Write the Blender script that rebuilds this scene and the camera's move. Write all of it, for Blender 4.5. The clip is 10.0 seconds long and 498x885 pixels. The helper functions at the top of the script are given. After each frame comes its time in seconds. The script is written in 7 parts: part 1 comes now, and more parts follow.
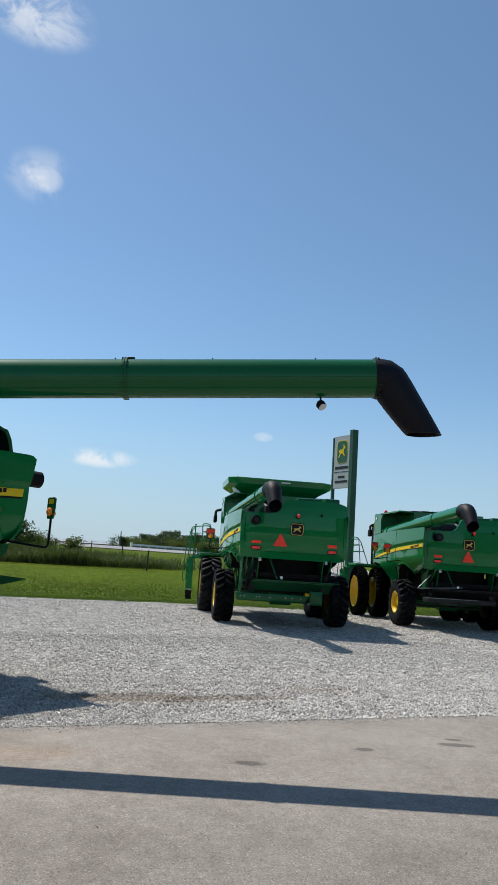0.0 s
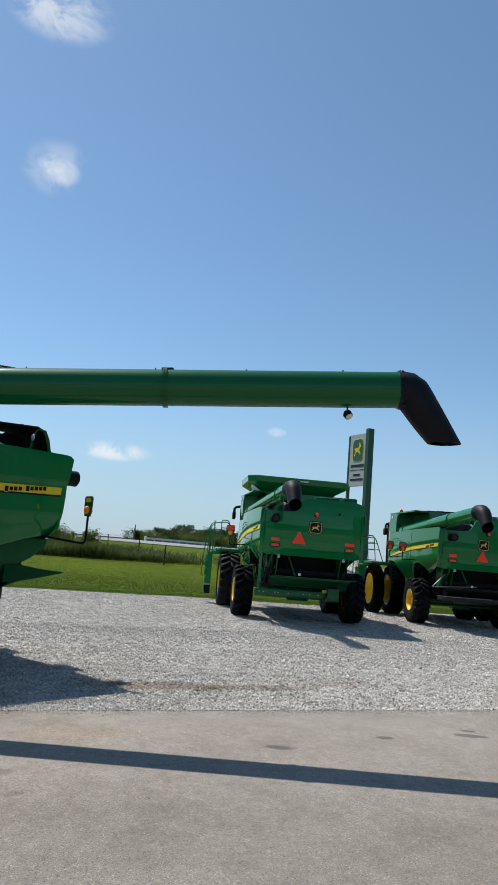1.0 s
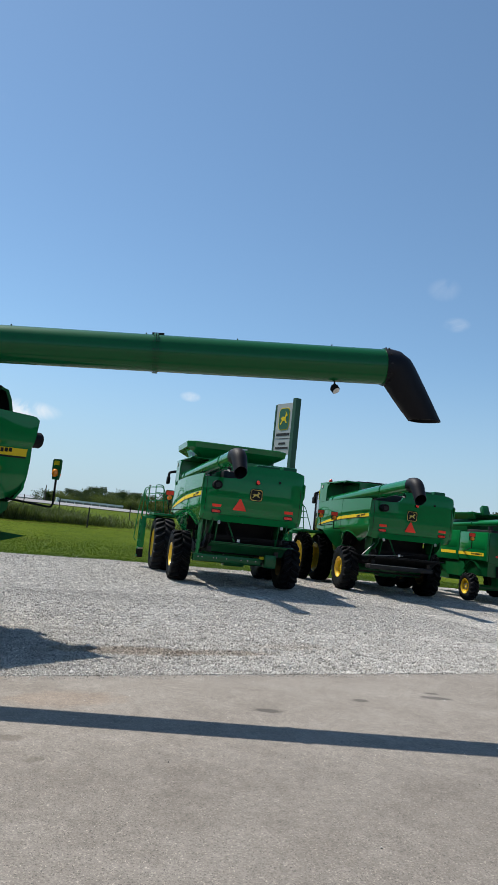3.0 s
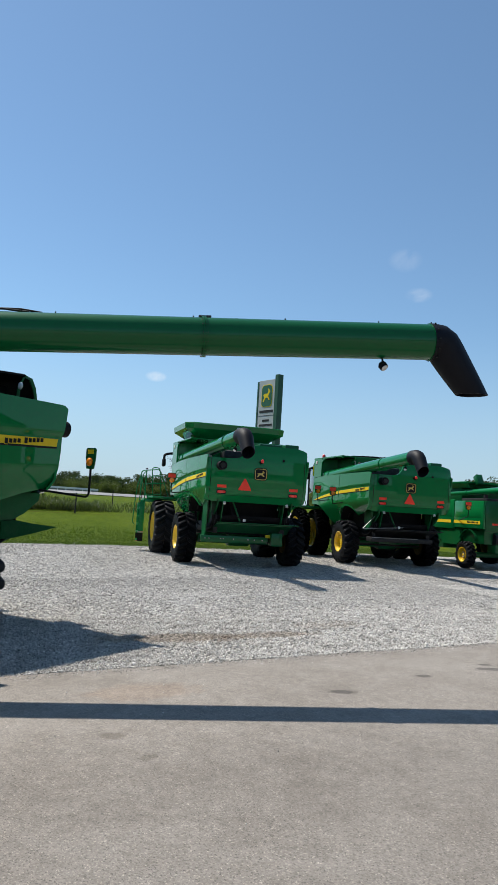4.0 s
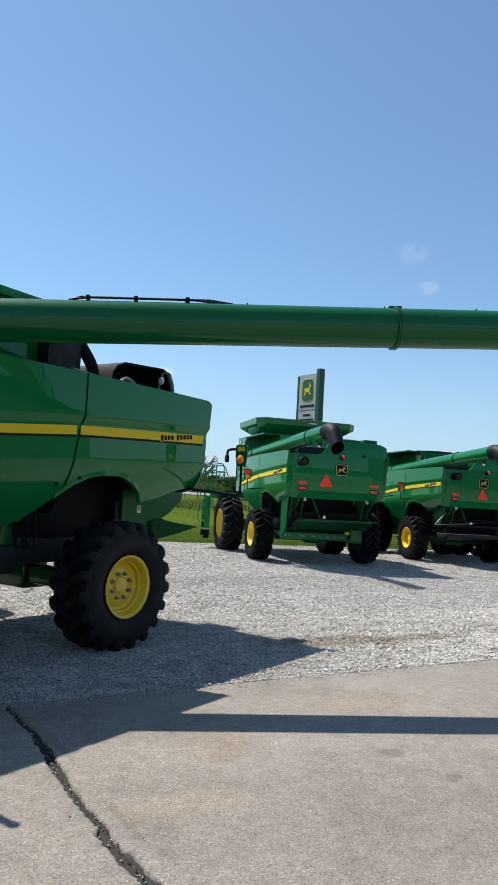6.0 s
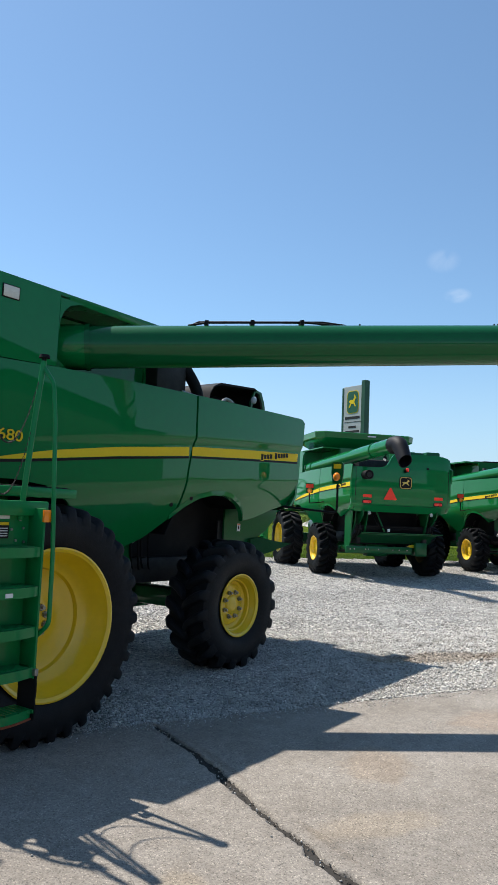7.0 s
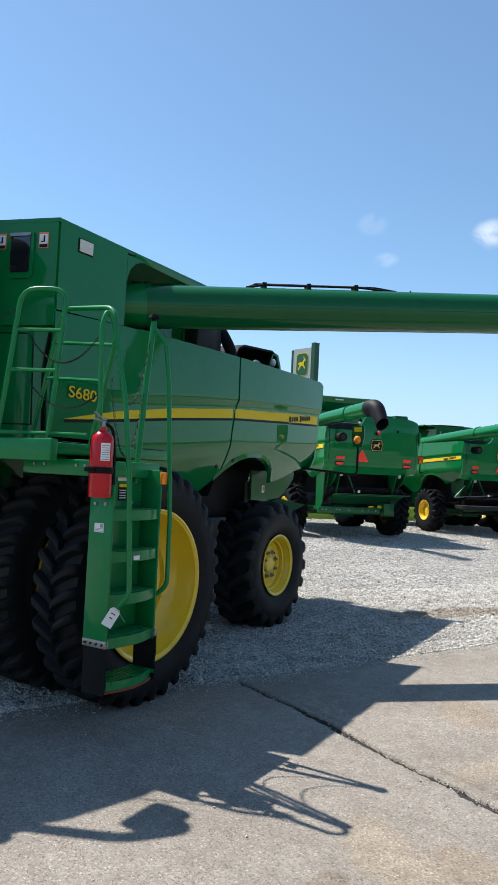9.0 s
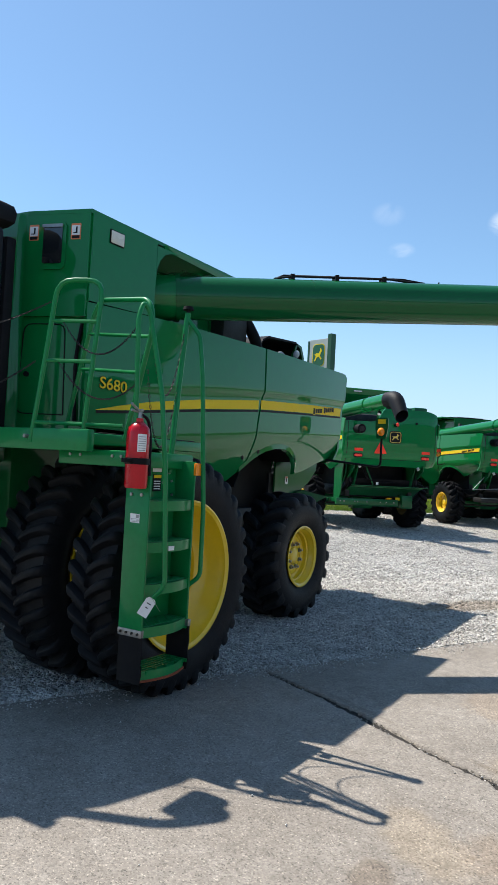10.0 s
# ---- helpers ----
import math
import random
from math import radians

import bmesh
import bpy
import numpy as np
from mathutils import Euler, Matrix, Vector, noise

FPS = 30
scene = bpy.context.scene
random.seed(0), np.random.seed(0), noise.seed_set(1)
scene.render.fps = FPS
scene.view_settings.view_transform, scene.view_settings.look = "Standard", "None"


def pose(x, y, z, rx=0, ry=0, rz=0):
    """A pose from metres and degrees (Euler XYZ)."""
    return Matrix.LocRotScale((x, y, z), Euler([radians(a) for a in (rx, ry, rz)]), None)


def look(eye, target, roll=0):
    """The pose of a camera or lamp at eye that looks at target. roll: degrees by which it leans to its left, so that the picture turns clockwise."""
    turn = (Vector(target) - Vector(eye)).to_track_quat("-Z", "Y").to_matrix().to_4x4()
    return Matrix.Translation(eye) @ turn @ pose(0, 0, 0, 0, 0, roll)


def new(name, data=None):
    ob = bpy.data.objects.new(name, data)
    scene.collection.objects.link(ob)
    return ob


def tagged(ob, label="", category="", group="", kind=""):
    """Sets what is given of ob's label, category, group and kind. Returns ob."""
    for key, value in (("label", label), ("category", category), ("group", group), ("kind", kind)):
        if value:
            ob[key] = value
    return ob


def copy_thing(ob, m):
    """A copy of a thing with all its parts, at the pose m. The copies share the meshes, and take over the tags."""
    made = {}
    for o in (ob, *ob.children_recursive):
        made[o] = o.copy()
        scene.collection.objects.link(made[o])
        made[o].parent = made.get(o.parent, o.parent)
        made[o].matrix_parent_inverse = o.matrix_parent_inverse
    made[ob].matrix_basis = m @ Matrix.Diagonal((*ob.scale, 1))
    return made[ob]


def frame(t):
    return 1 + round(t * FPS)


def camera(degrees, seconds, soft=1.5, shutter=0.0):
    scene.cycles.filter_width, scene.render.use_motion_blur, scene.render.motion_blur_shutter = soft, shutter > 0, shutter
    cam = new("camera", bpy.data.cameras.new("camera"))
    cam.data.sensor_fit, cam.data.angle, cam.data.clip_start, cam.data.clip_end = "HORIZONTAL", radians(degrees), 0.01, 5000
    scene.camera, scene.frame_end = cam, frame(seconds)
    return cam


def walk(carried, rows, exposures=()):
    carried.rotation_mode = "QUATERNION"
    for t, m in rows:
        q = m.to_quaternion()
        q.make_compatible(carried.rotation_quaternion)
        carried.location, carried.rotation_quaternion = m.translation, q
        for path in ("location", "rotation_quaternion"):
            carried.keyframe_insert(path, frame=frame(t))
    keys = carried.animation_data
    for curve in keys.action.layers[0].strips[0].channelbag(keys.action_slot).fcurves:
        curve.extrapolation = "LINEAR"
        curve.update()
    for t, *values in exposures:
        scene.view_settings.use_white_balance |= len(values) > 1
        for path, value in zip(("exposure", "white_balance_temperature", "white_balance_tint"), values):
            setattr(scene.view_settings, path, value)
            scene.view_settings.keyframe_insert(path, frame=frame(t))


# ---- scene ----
cam = camera(37.5, 10.0, soft=0.65)
PATH = [
    (0, (-0.46, -11.507, 1.921), (0.997, -10.175, 2.24), 3.8),
    (0.5, (-0.699, -11.637, 1.935), (0.782, -10.333, 2.265), 4.3),
    (1, (-1.034, -11.731, 1.953), (0.401, -10.371, 2.256), 4.7),
    (1.5, (-1.225, -11.796, 1.936), (0.096, -10.315, 2.18), 5.0),
    (2, (-1.349, -11.678, 1.94), (0.03, -10.249, 2.176), 5.3),
    (2.5, (-1.476, -11.4, 1.944), (0.049, -10.13, 2.194), 5.9),
    (2.7, (-1.552, -11.266, 1.932), (0.008, -10.039, 2.181), 6.3),
    (3.8, (-2.037, -10.349, 1.91), (-0.368, -9.262, 2.093), 4.1),
    (4, (-2.156, -10.143, 1.913), (-0.499, -9.036, 2.089), 3.4),
    (4.5, (-2.38, -9.618, 1.895), (-0.768, -8.448, 2.07), 2.6),
    (5, (-2.583, -9.091, 1.882), (-0.981, -7.908, 2.066), 2.3),
    (5.2, (-2.647, -8.897, 1.893), (-1.038, -7.724, 2.078), 2.4),
    (6.3, (-3.206, -7.974, 1.842), (-1.557, -6.853, 1.996), 3.3),
    (6.5, (-3.34, -7.845, 1.864), (-1.697, -6.716, 2.022), 3.4),
    (7, (-3.66, -7.508, 1.888), (-2.067, -6.312, 2.076), 2.4),
    (7.5, (-4.009, -7.231, 1.889), (-2.391, -6.074, 2.095), 0.5),
    (8, (-4.214, -6.938, 1.879), (-2.524, -5.884, 2.062), 2.3),
    (8.5, (-4.317, -6.641, 1.855), (-2.614, -5.598, 1.967), 2.2),
    (9, (-4.49, -6.407, 1.847), (-2.78, -5.374, 1.936), 2.7),
    (9.5, (-4.581, -6.308, 1.85), (-2.877, -5.262, 1.914), 1.8),
    (10, (-4.58, -6.29, 1.847), (-2.887, -5.226, 1.909), 3.1),
]
walk(cam, [(t, look(eye, target, roll)) for t, eye, target, roll in PATH],
     exposures=[(0, 0.10), (2.5, 0.12), (4.5, 0.25), (6.5, 0.43), (8, 0.55), (10, 0.64)])

# ---- world, sun, exposure ----
SUN_DIR = Vector((0.008, 0.645, 1.0)).normalized()
world = bpy.data.worlds.new("sky")
scene.world = world
world.use_nodes = True


def build_sky():
    nt = world.node_tree
    nt.nodes.clear()
    N, L = nt.nodes.new, nt.links.new
    out, bg, sky = N("ShaderNodeOutputWorld"), N("ShaderNodeBackground"), N("ShaderNodeTexSky")
    sky.sky_type, sky.sun_disc = "NISHITA", False
    sky.sun_elevation = math.asin(SUN_DIR.z)
    sky.sun_rotation = math.atan2(SUN_DIR.x, SUN_DIR.y)
    sky.altitude, sky.air_density, sky.dust_density, sky.ozone_density = 300, 1.0, 0.35, 1.0
    bg.inputs["Strength"].default_value = 0.102
    coord = N("ShaderNodeTexCoord")
    fluff = N("ShaderNodeTexNoise")
    fluff.inputs["Scale"].default_value, fluff.inputs["Detail"].default_value = 19.0, 6.0
    fluff.inputs["Roughness"].default_value, fluff.inputs["Distortion"].default_value = 0.62, 0.9
    L(coord.outputs["Generated"], fluff.inputs["Vector"])
    hue = N("ShaderNodeMix"); hue.data_type, hue.blend_type = "RGBA", "MULTIPLY"
    hue.inputs["Factor"].default_value = 1
    L(sky.outputs["Color"], hue.inputs["A"])
    hue.inputs["B"].default_value = (0.85, 1.05, 1.13, 1)
    last = hue.outputs["Result"]
    zpart = N("ShaderNodeSeparateXYZ")
    L(coord.outputs["Generated"], zpart.inputs[0])
    low = N("ShaderNodeMapRange"); low.interpolation_type = "SMOOTHSTEP"
    L(zpart.outputs["Z"], low.inputs["Value"])
    low.inputs["From Min"].default_value, low.inputs["From Max"].default_value = -0.02, 0.26
    low.inputs["To Min"].default_value, low.inputs["To Max"].default_value = 0.8, 0.06
    haze = N("ShaderNodeMix"); haze.data_type = "RGBA"
    L(low.outputs[0], haze.inputs["Factor"]); L(last, haze.inputs["A"])
    haze.inputs["B"].default_value = (3.6, 4.8, 6.2, 1)
    last = haze.outputs["Result"]
    for d, size, squash, amount, core in CLOUDS:
        d = Vector(d).normalized()
        side = d.cross(Vector((0, 0, 1))).normalized()
        up = side.cross(d)
        total = None
        for axis, s in ((side, size), (up, size * squash)):
            dot = N("ShaderNodeVectorMath"); dot.operation = "DOT_PRODUCT"
            L(coord.outputs["Generated"], dot.inputs[0]); dot.inputs[1].default_value = axis
            div = N("ShaderNodeMath"); div.operation = "DIVIDE"
            L(dot.outputs["Value"], div.inputs[0]); div.inputs[1].default_value = s
            sq = N("ShaderNodeMath"); sq.operation = "MULTIPLY"
            L(div.outputs[0], sq.inputs[0]); L(div.outputs[0], sq.inputs[1])
            if total is None:
                total = sq.outputs[0]
            else:
                add = N("ShaderNodeMath"); add.operation = "ADD"
                L(total, add.inputs[0]); L(sq.outputs[0], add.inputs[1])
                total = add.outputs[0]
        front = N("ShaderNodeVectorMath"); front.operation = "DOT_PRODUCT"
        L(coord.outputs["Generated"], front.inputs[0]); front.inputs[1].default_value = d
        ahead = N("ShaderNodeMath"); ahead.operation = "GREATER_THAN"
        L(front.outputs["Value"], ahead.inputs[0]); ahead.inputs[1].default_value = 0.5
        soft = N("ShaderNodeMapRange"); soft.interpolation_type = "SMOOTHSTEP"
        L(total, soft.inputs["Value"])
        soft.inputs["From Min"].default_value, soft.inputs["From Max"].default_value = 0.0, 1.0
        soft.inputs["To Min"].default_value, soft.inputs["To Max"].default_value = 1.0, 0.0
        puff = N("ShaderNodeMapRange"); puff.interpolation_type = "SMOOTHSTEP"
        L(fluff.outputs[0], puff.inputs["Value"])
        puff.inputs["From Min"].default_value, puff.inputs["From Max"].default_value = 0.34, 0.62
        puff.inputs["To Min"].default_value = core
        m1 = N("ShaderNodeMath"); m1.operation = "MULTIPLY"
        L(soft.outputs[0], m1.inputs[0]); L(puff.outputs[0], m1.inputs[1])
        m2 = N("ShaderNodeMath"); m2.operation = "MULTIPLY"
        L(m1.outputs[0], m2.inputs[0]); L(ahead.outputs[0], m2.inputs[1])
        m3 = N("ShaderNodeMath"); m3.operation = "MULTIPLY"
        L(m2.outputs[0], m3.inputs[0]); m3.inputs[1].default_value = amount
        mix = N("ShaderNodeMix"); mix.data_type = "RGBA"
        L(m3.outputs[0], mix.inputs["Factor"]); L(last, mix.inputs["A"])
        mix.inputs["B"].default_value = (8.2, 8.4, 8.6, 1)
        last = mix.outputs["Result"]
    L(last, bg.inputs["Color"])
    L(bg.outputs[0], out.inputs[0])


# direction, size, squash, density, fullness of the core
CLOUDS = [
    ((0.442, 0.776, 0.450), 0.026, 0.7, 0.8, 0.55),
    ((0.430, 0.780, 0.457), 0.022, 0.65, 0.5, 0.3),
    ((0.438, 0.776, 0.453), 0.052, 0.75, 0.3, 0.0),
    ((0.376, 0.707, 0.599), 0.070, 0.55, 0.6, 0.0),
    ((0.354, 0.857, 0.375), 0.050, 0.7, 0.45, 0.0),
    ((0.585, 0.801, 0.123), 0.055, 0.28, 0.75, 0.0),
    ((0.740, 0.651, 0.168), 0.016, 0.5, 0.4, 0.0),
    ((0.874, 0.357, 0.330), 0.024, 0.7, 0.1, 0.0),
    ((0.893, 0.345, 0.288), 0.020, 0.55, 0.2, 0.0),
    ((0.924, 0.216, 0.315), 0.030, 0.7, 0.5, 0.0),
]
build_sky()
sun = new("sun", bpy.data.lights.new("sun", "SUN"))
sun.data.energy, sun.data.angle, sun.data.color = 4.9, radians(0.53), (1.0, 0.955, 0.885)
sun.matrix_world = look((0, 0, 40), Vector((0, 0, 40)) - SUN_DIR)


# ---- materials ----
def material(name, color, rough=0.6, metal=0.0, coat=0.0, coat_rough=0.05, scale=8.0, vary=0.12, bump=0.0, bump_scale=60.0,
             dust=0.0, dust_color=(0.32, 0.29, 0.25), spec=0.5, transmission=0.0, emission=None, strength=0.0, rough_vary=0.1, coat_ior=1.45):
    m = bpy.data.materials.new(name)
    m.use_nodes = True
    nt = m.node_tree
    N, L = nt.nodes.new, nt.links.new
    b = nt.nodes["Principled BSDF"]
    b.inputs["Metallic"].default_value = metal
    b.inputs["Coat Weight"].default_value, b.inputs["Coat Roughness"].default_value = coat, coat_rough
    b.inputs["Specular IOR Level"].default_value = spec
    b.inputs["Coat IOR"].default_value = coat_ior
    b.inputs["Transmission Weight"].default_value = transmission
    if emission:
        b.inputs["Emission Color"].default_value, b.inputs["Emission Strength"].default_value = (*emission, 1), strength
    co = N("ShaderNodeTexCoord")
    big, fine = N("ShaderNodeTexNoise"), N("ShaderNodeTexNoise")
    big.inputs["Scale"].default_value, big.inputs["Detail"].default_value = scale * 0.22, 5
    fine.inputs["Scale"].default_value, fine.inputs["Detail"].default_value = scale * 5, 4
    for n in (big, fine):
        L(co.outputs["Object"], n.inputs["Vector"])
    both = N("ShaderNodeMath"); both.operation = "ADD"
    L(big.outputs[0], both.inputs[0]); L(fine.outputs[0], both.inputs[1])
    rng = N("ShaderNodeMapRange")
    L(both.outputs[0], rng.inputs["Value"])
    rng.inputs["From Min"].default_value, rng.inputs["From Max"].default_value = 0.6, 1.4
    rng.inputs["To Min"].default_value, rng.inputs["To Max"].default_value = 1 - vary, 1 + vary
    mul = N("ShaderNodeMix"); mul.data_type, mul.blend_type = "RGBA", "MULTIPLY"
    mul.inputs["Factor"].default_value = 1
    mul.inputs["A"].default_value = (*color, 1)
    L(rng.outputs[0], mul.inputs["B"])
    last = mul.outputs["Result"]
    rr = N("ShaderNodeMapRange")
    L(big.outputs[0], rr.inputs["Value"])
    rr.inputs["From Min"].default_value, rr.inputs["From Max"].default_value = 0.3, 0.7
    rr.inputs["To Min"].default_value, rr.inputs["To Max"].default_value = max(rough - rough_vary, 0.02), min(rough + rough_vary, 1)
    if dust > 0:
        dn = N("ShaderNodeTexNoise")
        dn.inputs["Scale"].default_value, dn.inputs["Detail"].default_value, dn.inputs["Roughness"].default_value = scale * 0.6, 8, 0.7
        L(co.outputs["Object"], dn.inputs["Vector"])
        dr = N("ShaderNodeMapRange")
        L(dn.outputs[0], dr.inputs["Value"])
        dr.inputs["From Min"].default_value, dr.inputs["From Max"].default_value = 0.45, 0.75
        dr.inputs["To Max"].default_value = dust
        dm = N("ShaderNodeMix"); dm.data_type = "RGBA"
        L(dr.outputs[0], dm.inputs["Factor"]); L(last, dm.inputs["A"])
        dm.inputs["B"].default_value = (*dust_color, 1)
        last = dm.outputs["Result"]
    L(last, b.inputs["Base Color"])
    L(rr.outputs[0], b.inputs["Roughness"])
    if bump > 0:
        bn = N("ShaderNodeTexNoise")
        bn.inputs["Scale"].default_value, bn.inputs["Detail"].default_value = bump_scale, 5
        L(co.outputs["Object"], bn.inputs["Vector"])
        bp = N("ShaderNodeBump")
        bp.inputs["Strength"].default_value, bp.inputs["Distance"].default_value = bump, 0.01
        L(bn.outputs[0], bp.inputs["Height"]); L(bp.outputs[0], b.inputs["Normal"])
    return m


GREEN = material("green_paint", (0.002, 0.162, 0.039), 0.5, coat=1.0, coat_rough=0.02, scale=2, vary=0.05, spec=0.03, rough_vary=0.06, coat_ior=1.39)
# darker green for the frame; also darkens shields that lie in shade
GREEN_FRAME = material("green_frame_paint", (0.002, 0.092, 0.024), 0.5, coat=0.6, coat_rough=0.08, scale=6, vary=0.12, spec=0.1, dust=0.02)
LADDER_GREEN = material("green_ladder_paint", (0.002, 0.188, 0.048), 0.45, coat=0.4, coat_rough=0.10, scale=5, vary=0.10, spec=0.15, dust=0.02)
# the machine's green without gloss, darkened for the shaded tailboard
DARK_GREEN = material("shaded_green_paint", (0.002, 0.055, 0.016), 0.7, scale=6, vary=0.2, spec=0.1, dust=0.03)
YELLOW = material("yellow_paint", (0.80, 0.53, 0.012), 0.35, coat=0.6, coat_rough=0.1, scale=4, vary=0.06, dust=0.07, dust_color=(0.30, 0.2, 0.08))
# rim yellow darkened so that the inner side looks shaded
RIM_BACK = material("shaded_yellow_paint", (0.13, 0.085, 0.02), 0.8, scale=9, vary=0.4, dust=0.4, dust_color=(0.03, 0.026, 0.022))
DECAL_YELLOW = material("yellow_decal", (0.80, 0.57, 0.025), 0.5, scale=6, vary=0.04, spec=0.12)
STICKER_EDGE = material("orange_sticker", (0.75, 0.22, 0.08), 0.5, scale=12, vary=0.06)
DECAL_BLACK = material("black_decal", (0.010, 0.010, 0.010), 0.5, scale=6, vary=0.1, spec=0.15)
DECAL_WHITE = material("white_sticker", (0.75, 0.75, 0.73), 0.5, scale=12, vary=0.06)
RUBBER = material("tyre_rubber", (0.0065, 0.007, 0.0085), 0.62, scale=7, vary=0.4, bump=0.25, bump_scale=90, dust=0.25, dust_color=(0.030, 0.030, 0.032), spec=0.20)
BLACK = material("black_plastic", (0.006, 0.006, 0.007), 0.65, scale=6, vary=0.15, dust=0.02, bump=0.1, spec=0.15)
# body green darkened for the shaded face of the swung-out tube
TUBE_SHADE_GREEN = material("shaded_tube_green", (0.002, 0.098, 0.026), 0.5, coat=0.8, coat_rough=0.06, scale=2, vary=0.06, spec=0.03, rough_vary=0.06, coat_ior=1.43)
SPOUT = material("black_rubber_spout", (0.006, 0.006, 0.009), 0.55, scale=5, vary=0.2, dust=0.02, dust_color=(0.04, 0.04, 0.045), bump=0.15, bump_scale=25, spec=0.2)
STEEL = material("grey_steel", (0.3, 0.3, 0.29), 0.4, metal=0.8, scale=9, vary=0.2, dust=0.2)
IRON = material("dark_iron", (0.014, 0.014, 0.014), 0.6, metal=0.3, scale=9, vary=0.3, dust=0.08)
GLASS_DARK = material("tinted_glass", (0.012, 0.014, 0.016), 0.04, coat=1.0, coat_rough=0.02, scale=2, vary=0.1, rough_vary=0.01)
RED_LENS = material("red_lens", (0.85, 0.03, 0.012), 0.3, coat=0.6, scale=30, vary=0.1)
RED_SIGN = material("red_reflective", (1.0, 0.05, 0.015), 0.5, scale=30, vary=0.05)
AMBER = material("amber_lens", (0.95, 0.27, 0.01), 0.15, coat=0.7, scale=30, vary=0.1)
RED_PAINT = material("red_paint", (0.50, 0.003, 0.014), 0.3, spec=0.3, coat=0.25, coat_rough=0.05, scale=8, vary=0.08)
LAMP_GLASS = material("lamp_lens", (0.62, 0.63, 0.62), 0.12, coat=0.5, scale=20, vary=0.1)
RUST = material("rusty_edge", (0.22, 0.055, 0.02), 0.9, scale=20, vary=0.4)
BADGE_GOLD = material("pale_gold_badge", (0.62, 0.47, 0.10), 0.4, scale=14, vary=0.08)
CREAM = material("cream_lens", (0.68, 0.66, 0.56), 0.3, scale=14, vary=0.06)


# ---- mesh tools ----
def part(name, bm, mat, parent=None, label="", smooth=40, kind="", at=None):
    me = bpy.data.meshes.new(name)
    bmesh.ops.recalc_face_normals(bm, faces=bm.faces[:])
    bm.to_mesh(me)
    bm.free()
    me.materials.append(mat)
    if smooth:
        me.polygons.foreach_set("use_smooth", [True] * len(me.polygons))
        me.set_sharp_from_angle(angle=radians(smooth))
    ob = new(name, me)
    if parent:
        ob.parent = parent
    if at is not None:
        ob.matrix_basis = at
    return tagged(ob, label=label, kind=kind)


def share(name, ob, parent, at):
    """Another object on the mesh of ob."""
    o = new(name, ob.data)
    o.parent = parent
    o.matrix_basis = at
    return o


def BM():
    return bmesh.new()


def box(bm, lo, hi, bevel=0.0, m=None):
    lo, hi = Vector(lo), Vector(hi)
    vs = bmesh.ops.create_cube(bm, size=1.0, matrix=Matrix.Translation((lo + hi) / 2) @ Matrix.Diagonal((*(hi - lo), 1)))["verts"]
    if bevel > 0:
        es = list({e for v in vs for e in v.link_edges})
        r = bmesh.ops.bevel(bm, geom=es, offset=bevel, segments=2, affect="EDGES", profile=0.5)
        vs = list({v for f in r["faces"] for v in f.verts} | {v for v in vs if v.is_valid})
    if m is not None:
        allv = set(vs)
        for v in list(allv):
            for e in v.link_edges:
                allv.update(e.verts)
        bmesh.ops.transform(bm, matrix=m, verts=list(allv))
    return bm


def cyl(bm, p0, p1, r0, r1=None, seg=16, caps=True):
    p0, p1 = Vector(p0), Vector(p1)
    d = p1 - p0
    m = Matrix.Translation((p0 + p1) / 2) @ d.to_track_quat("Z", "Y").to_matrix().to_4x4()
    bmesh.ops.create_cone(bm, cap_ends=caps, segments=seg, radius1=r0, radius2=r0 if r1 is None else r1, depth=d.length, matrix=m)
    return bm


def ball(bm, c, r, s=(1, 1, 1), seg=12):
    bmesh.ops.create_uvsphere(bm, u_segments=seg, v_segments=seg // 2 + 2, radius=r, matrix=Matrix.Translation(c) @ Matrix.Diagonal((*s, 1)))
    return bm


def rounded(points, radius, n=4):
    """A polyline with its corners rounded."""
    pts = [Vector(p) for p in points]
    out = [pts[0]]
    for a, b, c in zip(pts, pts[1:], pts[2:]):
        u, w = (a - b), (c - b)
        k = min(radius, u.length * 0.49, w.length * 0.49)
        p, q = b + u.normalized() * k, b + w.normalized() * k
        for i in range(n + 1):
            t = i / n
            out.append(p.lerp(b, t).lerp(b.lerp(q, t), t))
    out.append(pts[-1])
    return out


def tube(bm, points, r, seg=8, radius=0.0, closed=False):
    """A round bar along a polyline."""
    pts = rounded(points, radius) if radius > 0 else [Vector(p) for p in points]
    rings, n = [], len(pts)
    ref = Vector((0, 0, 1))
    for i, p in enumerate(pts):
        if closed:
            d = pts[(i + 1) % n] - pts[i - 1]
        else:
            d = pts[min(i + 1, n - 1)] - pts[max(i - 1, 0)]
        d.normalize()
        if i == 0:
            ref = d.orthogonal().normalized()
        ref = (ref - d * ref.dot(d)).normalized()
        s = d.cross(ref)
        rings.append([bm.verts.new(p + (ref * math.cos(a) + s * math.sin(a)) * r) for a in (2 * math.pi * k / seg for k in range(seg))])
    last = n if closed else n - 1
    for i in range(last):
        a, b = rings[i], rings[(i + 1) % n]
        for k in range(seg):
            bm.faces.new((a[k], a[(k + 1) % seg], b[(k + 1) % seg], b[k]))
    if not closed:
        bm.faces.new(rings[0][::-1])
        bm.faces.new(rings[-1])
    return bm


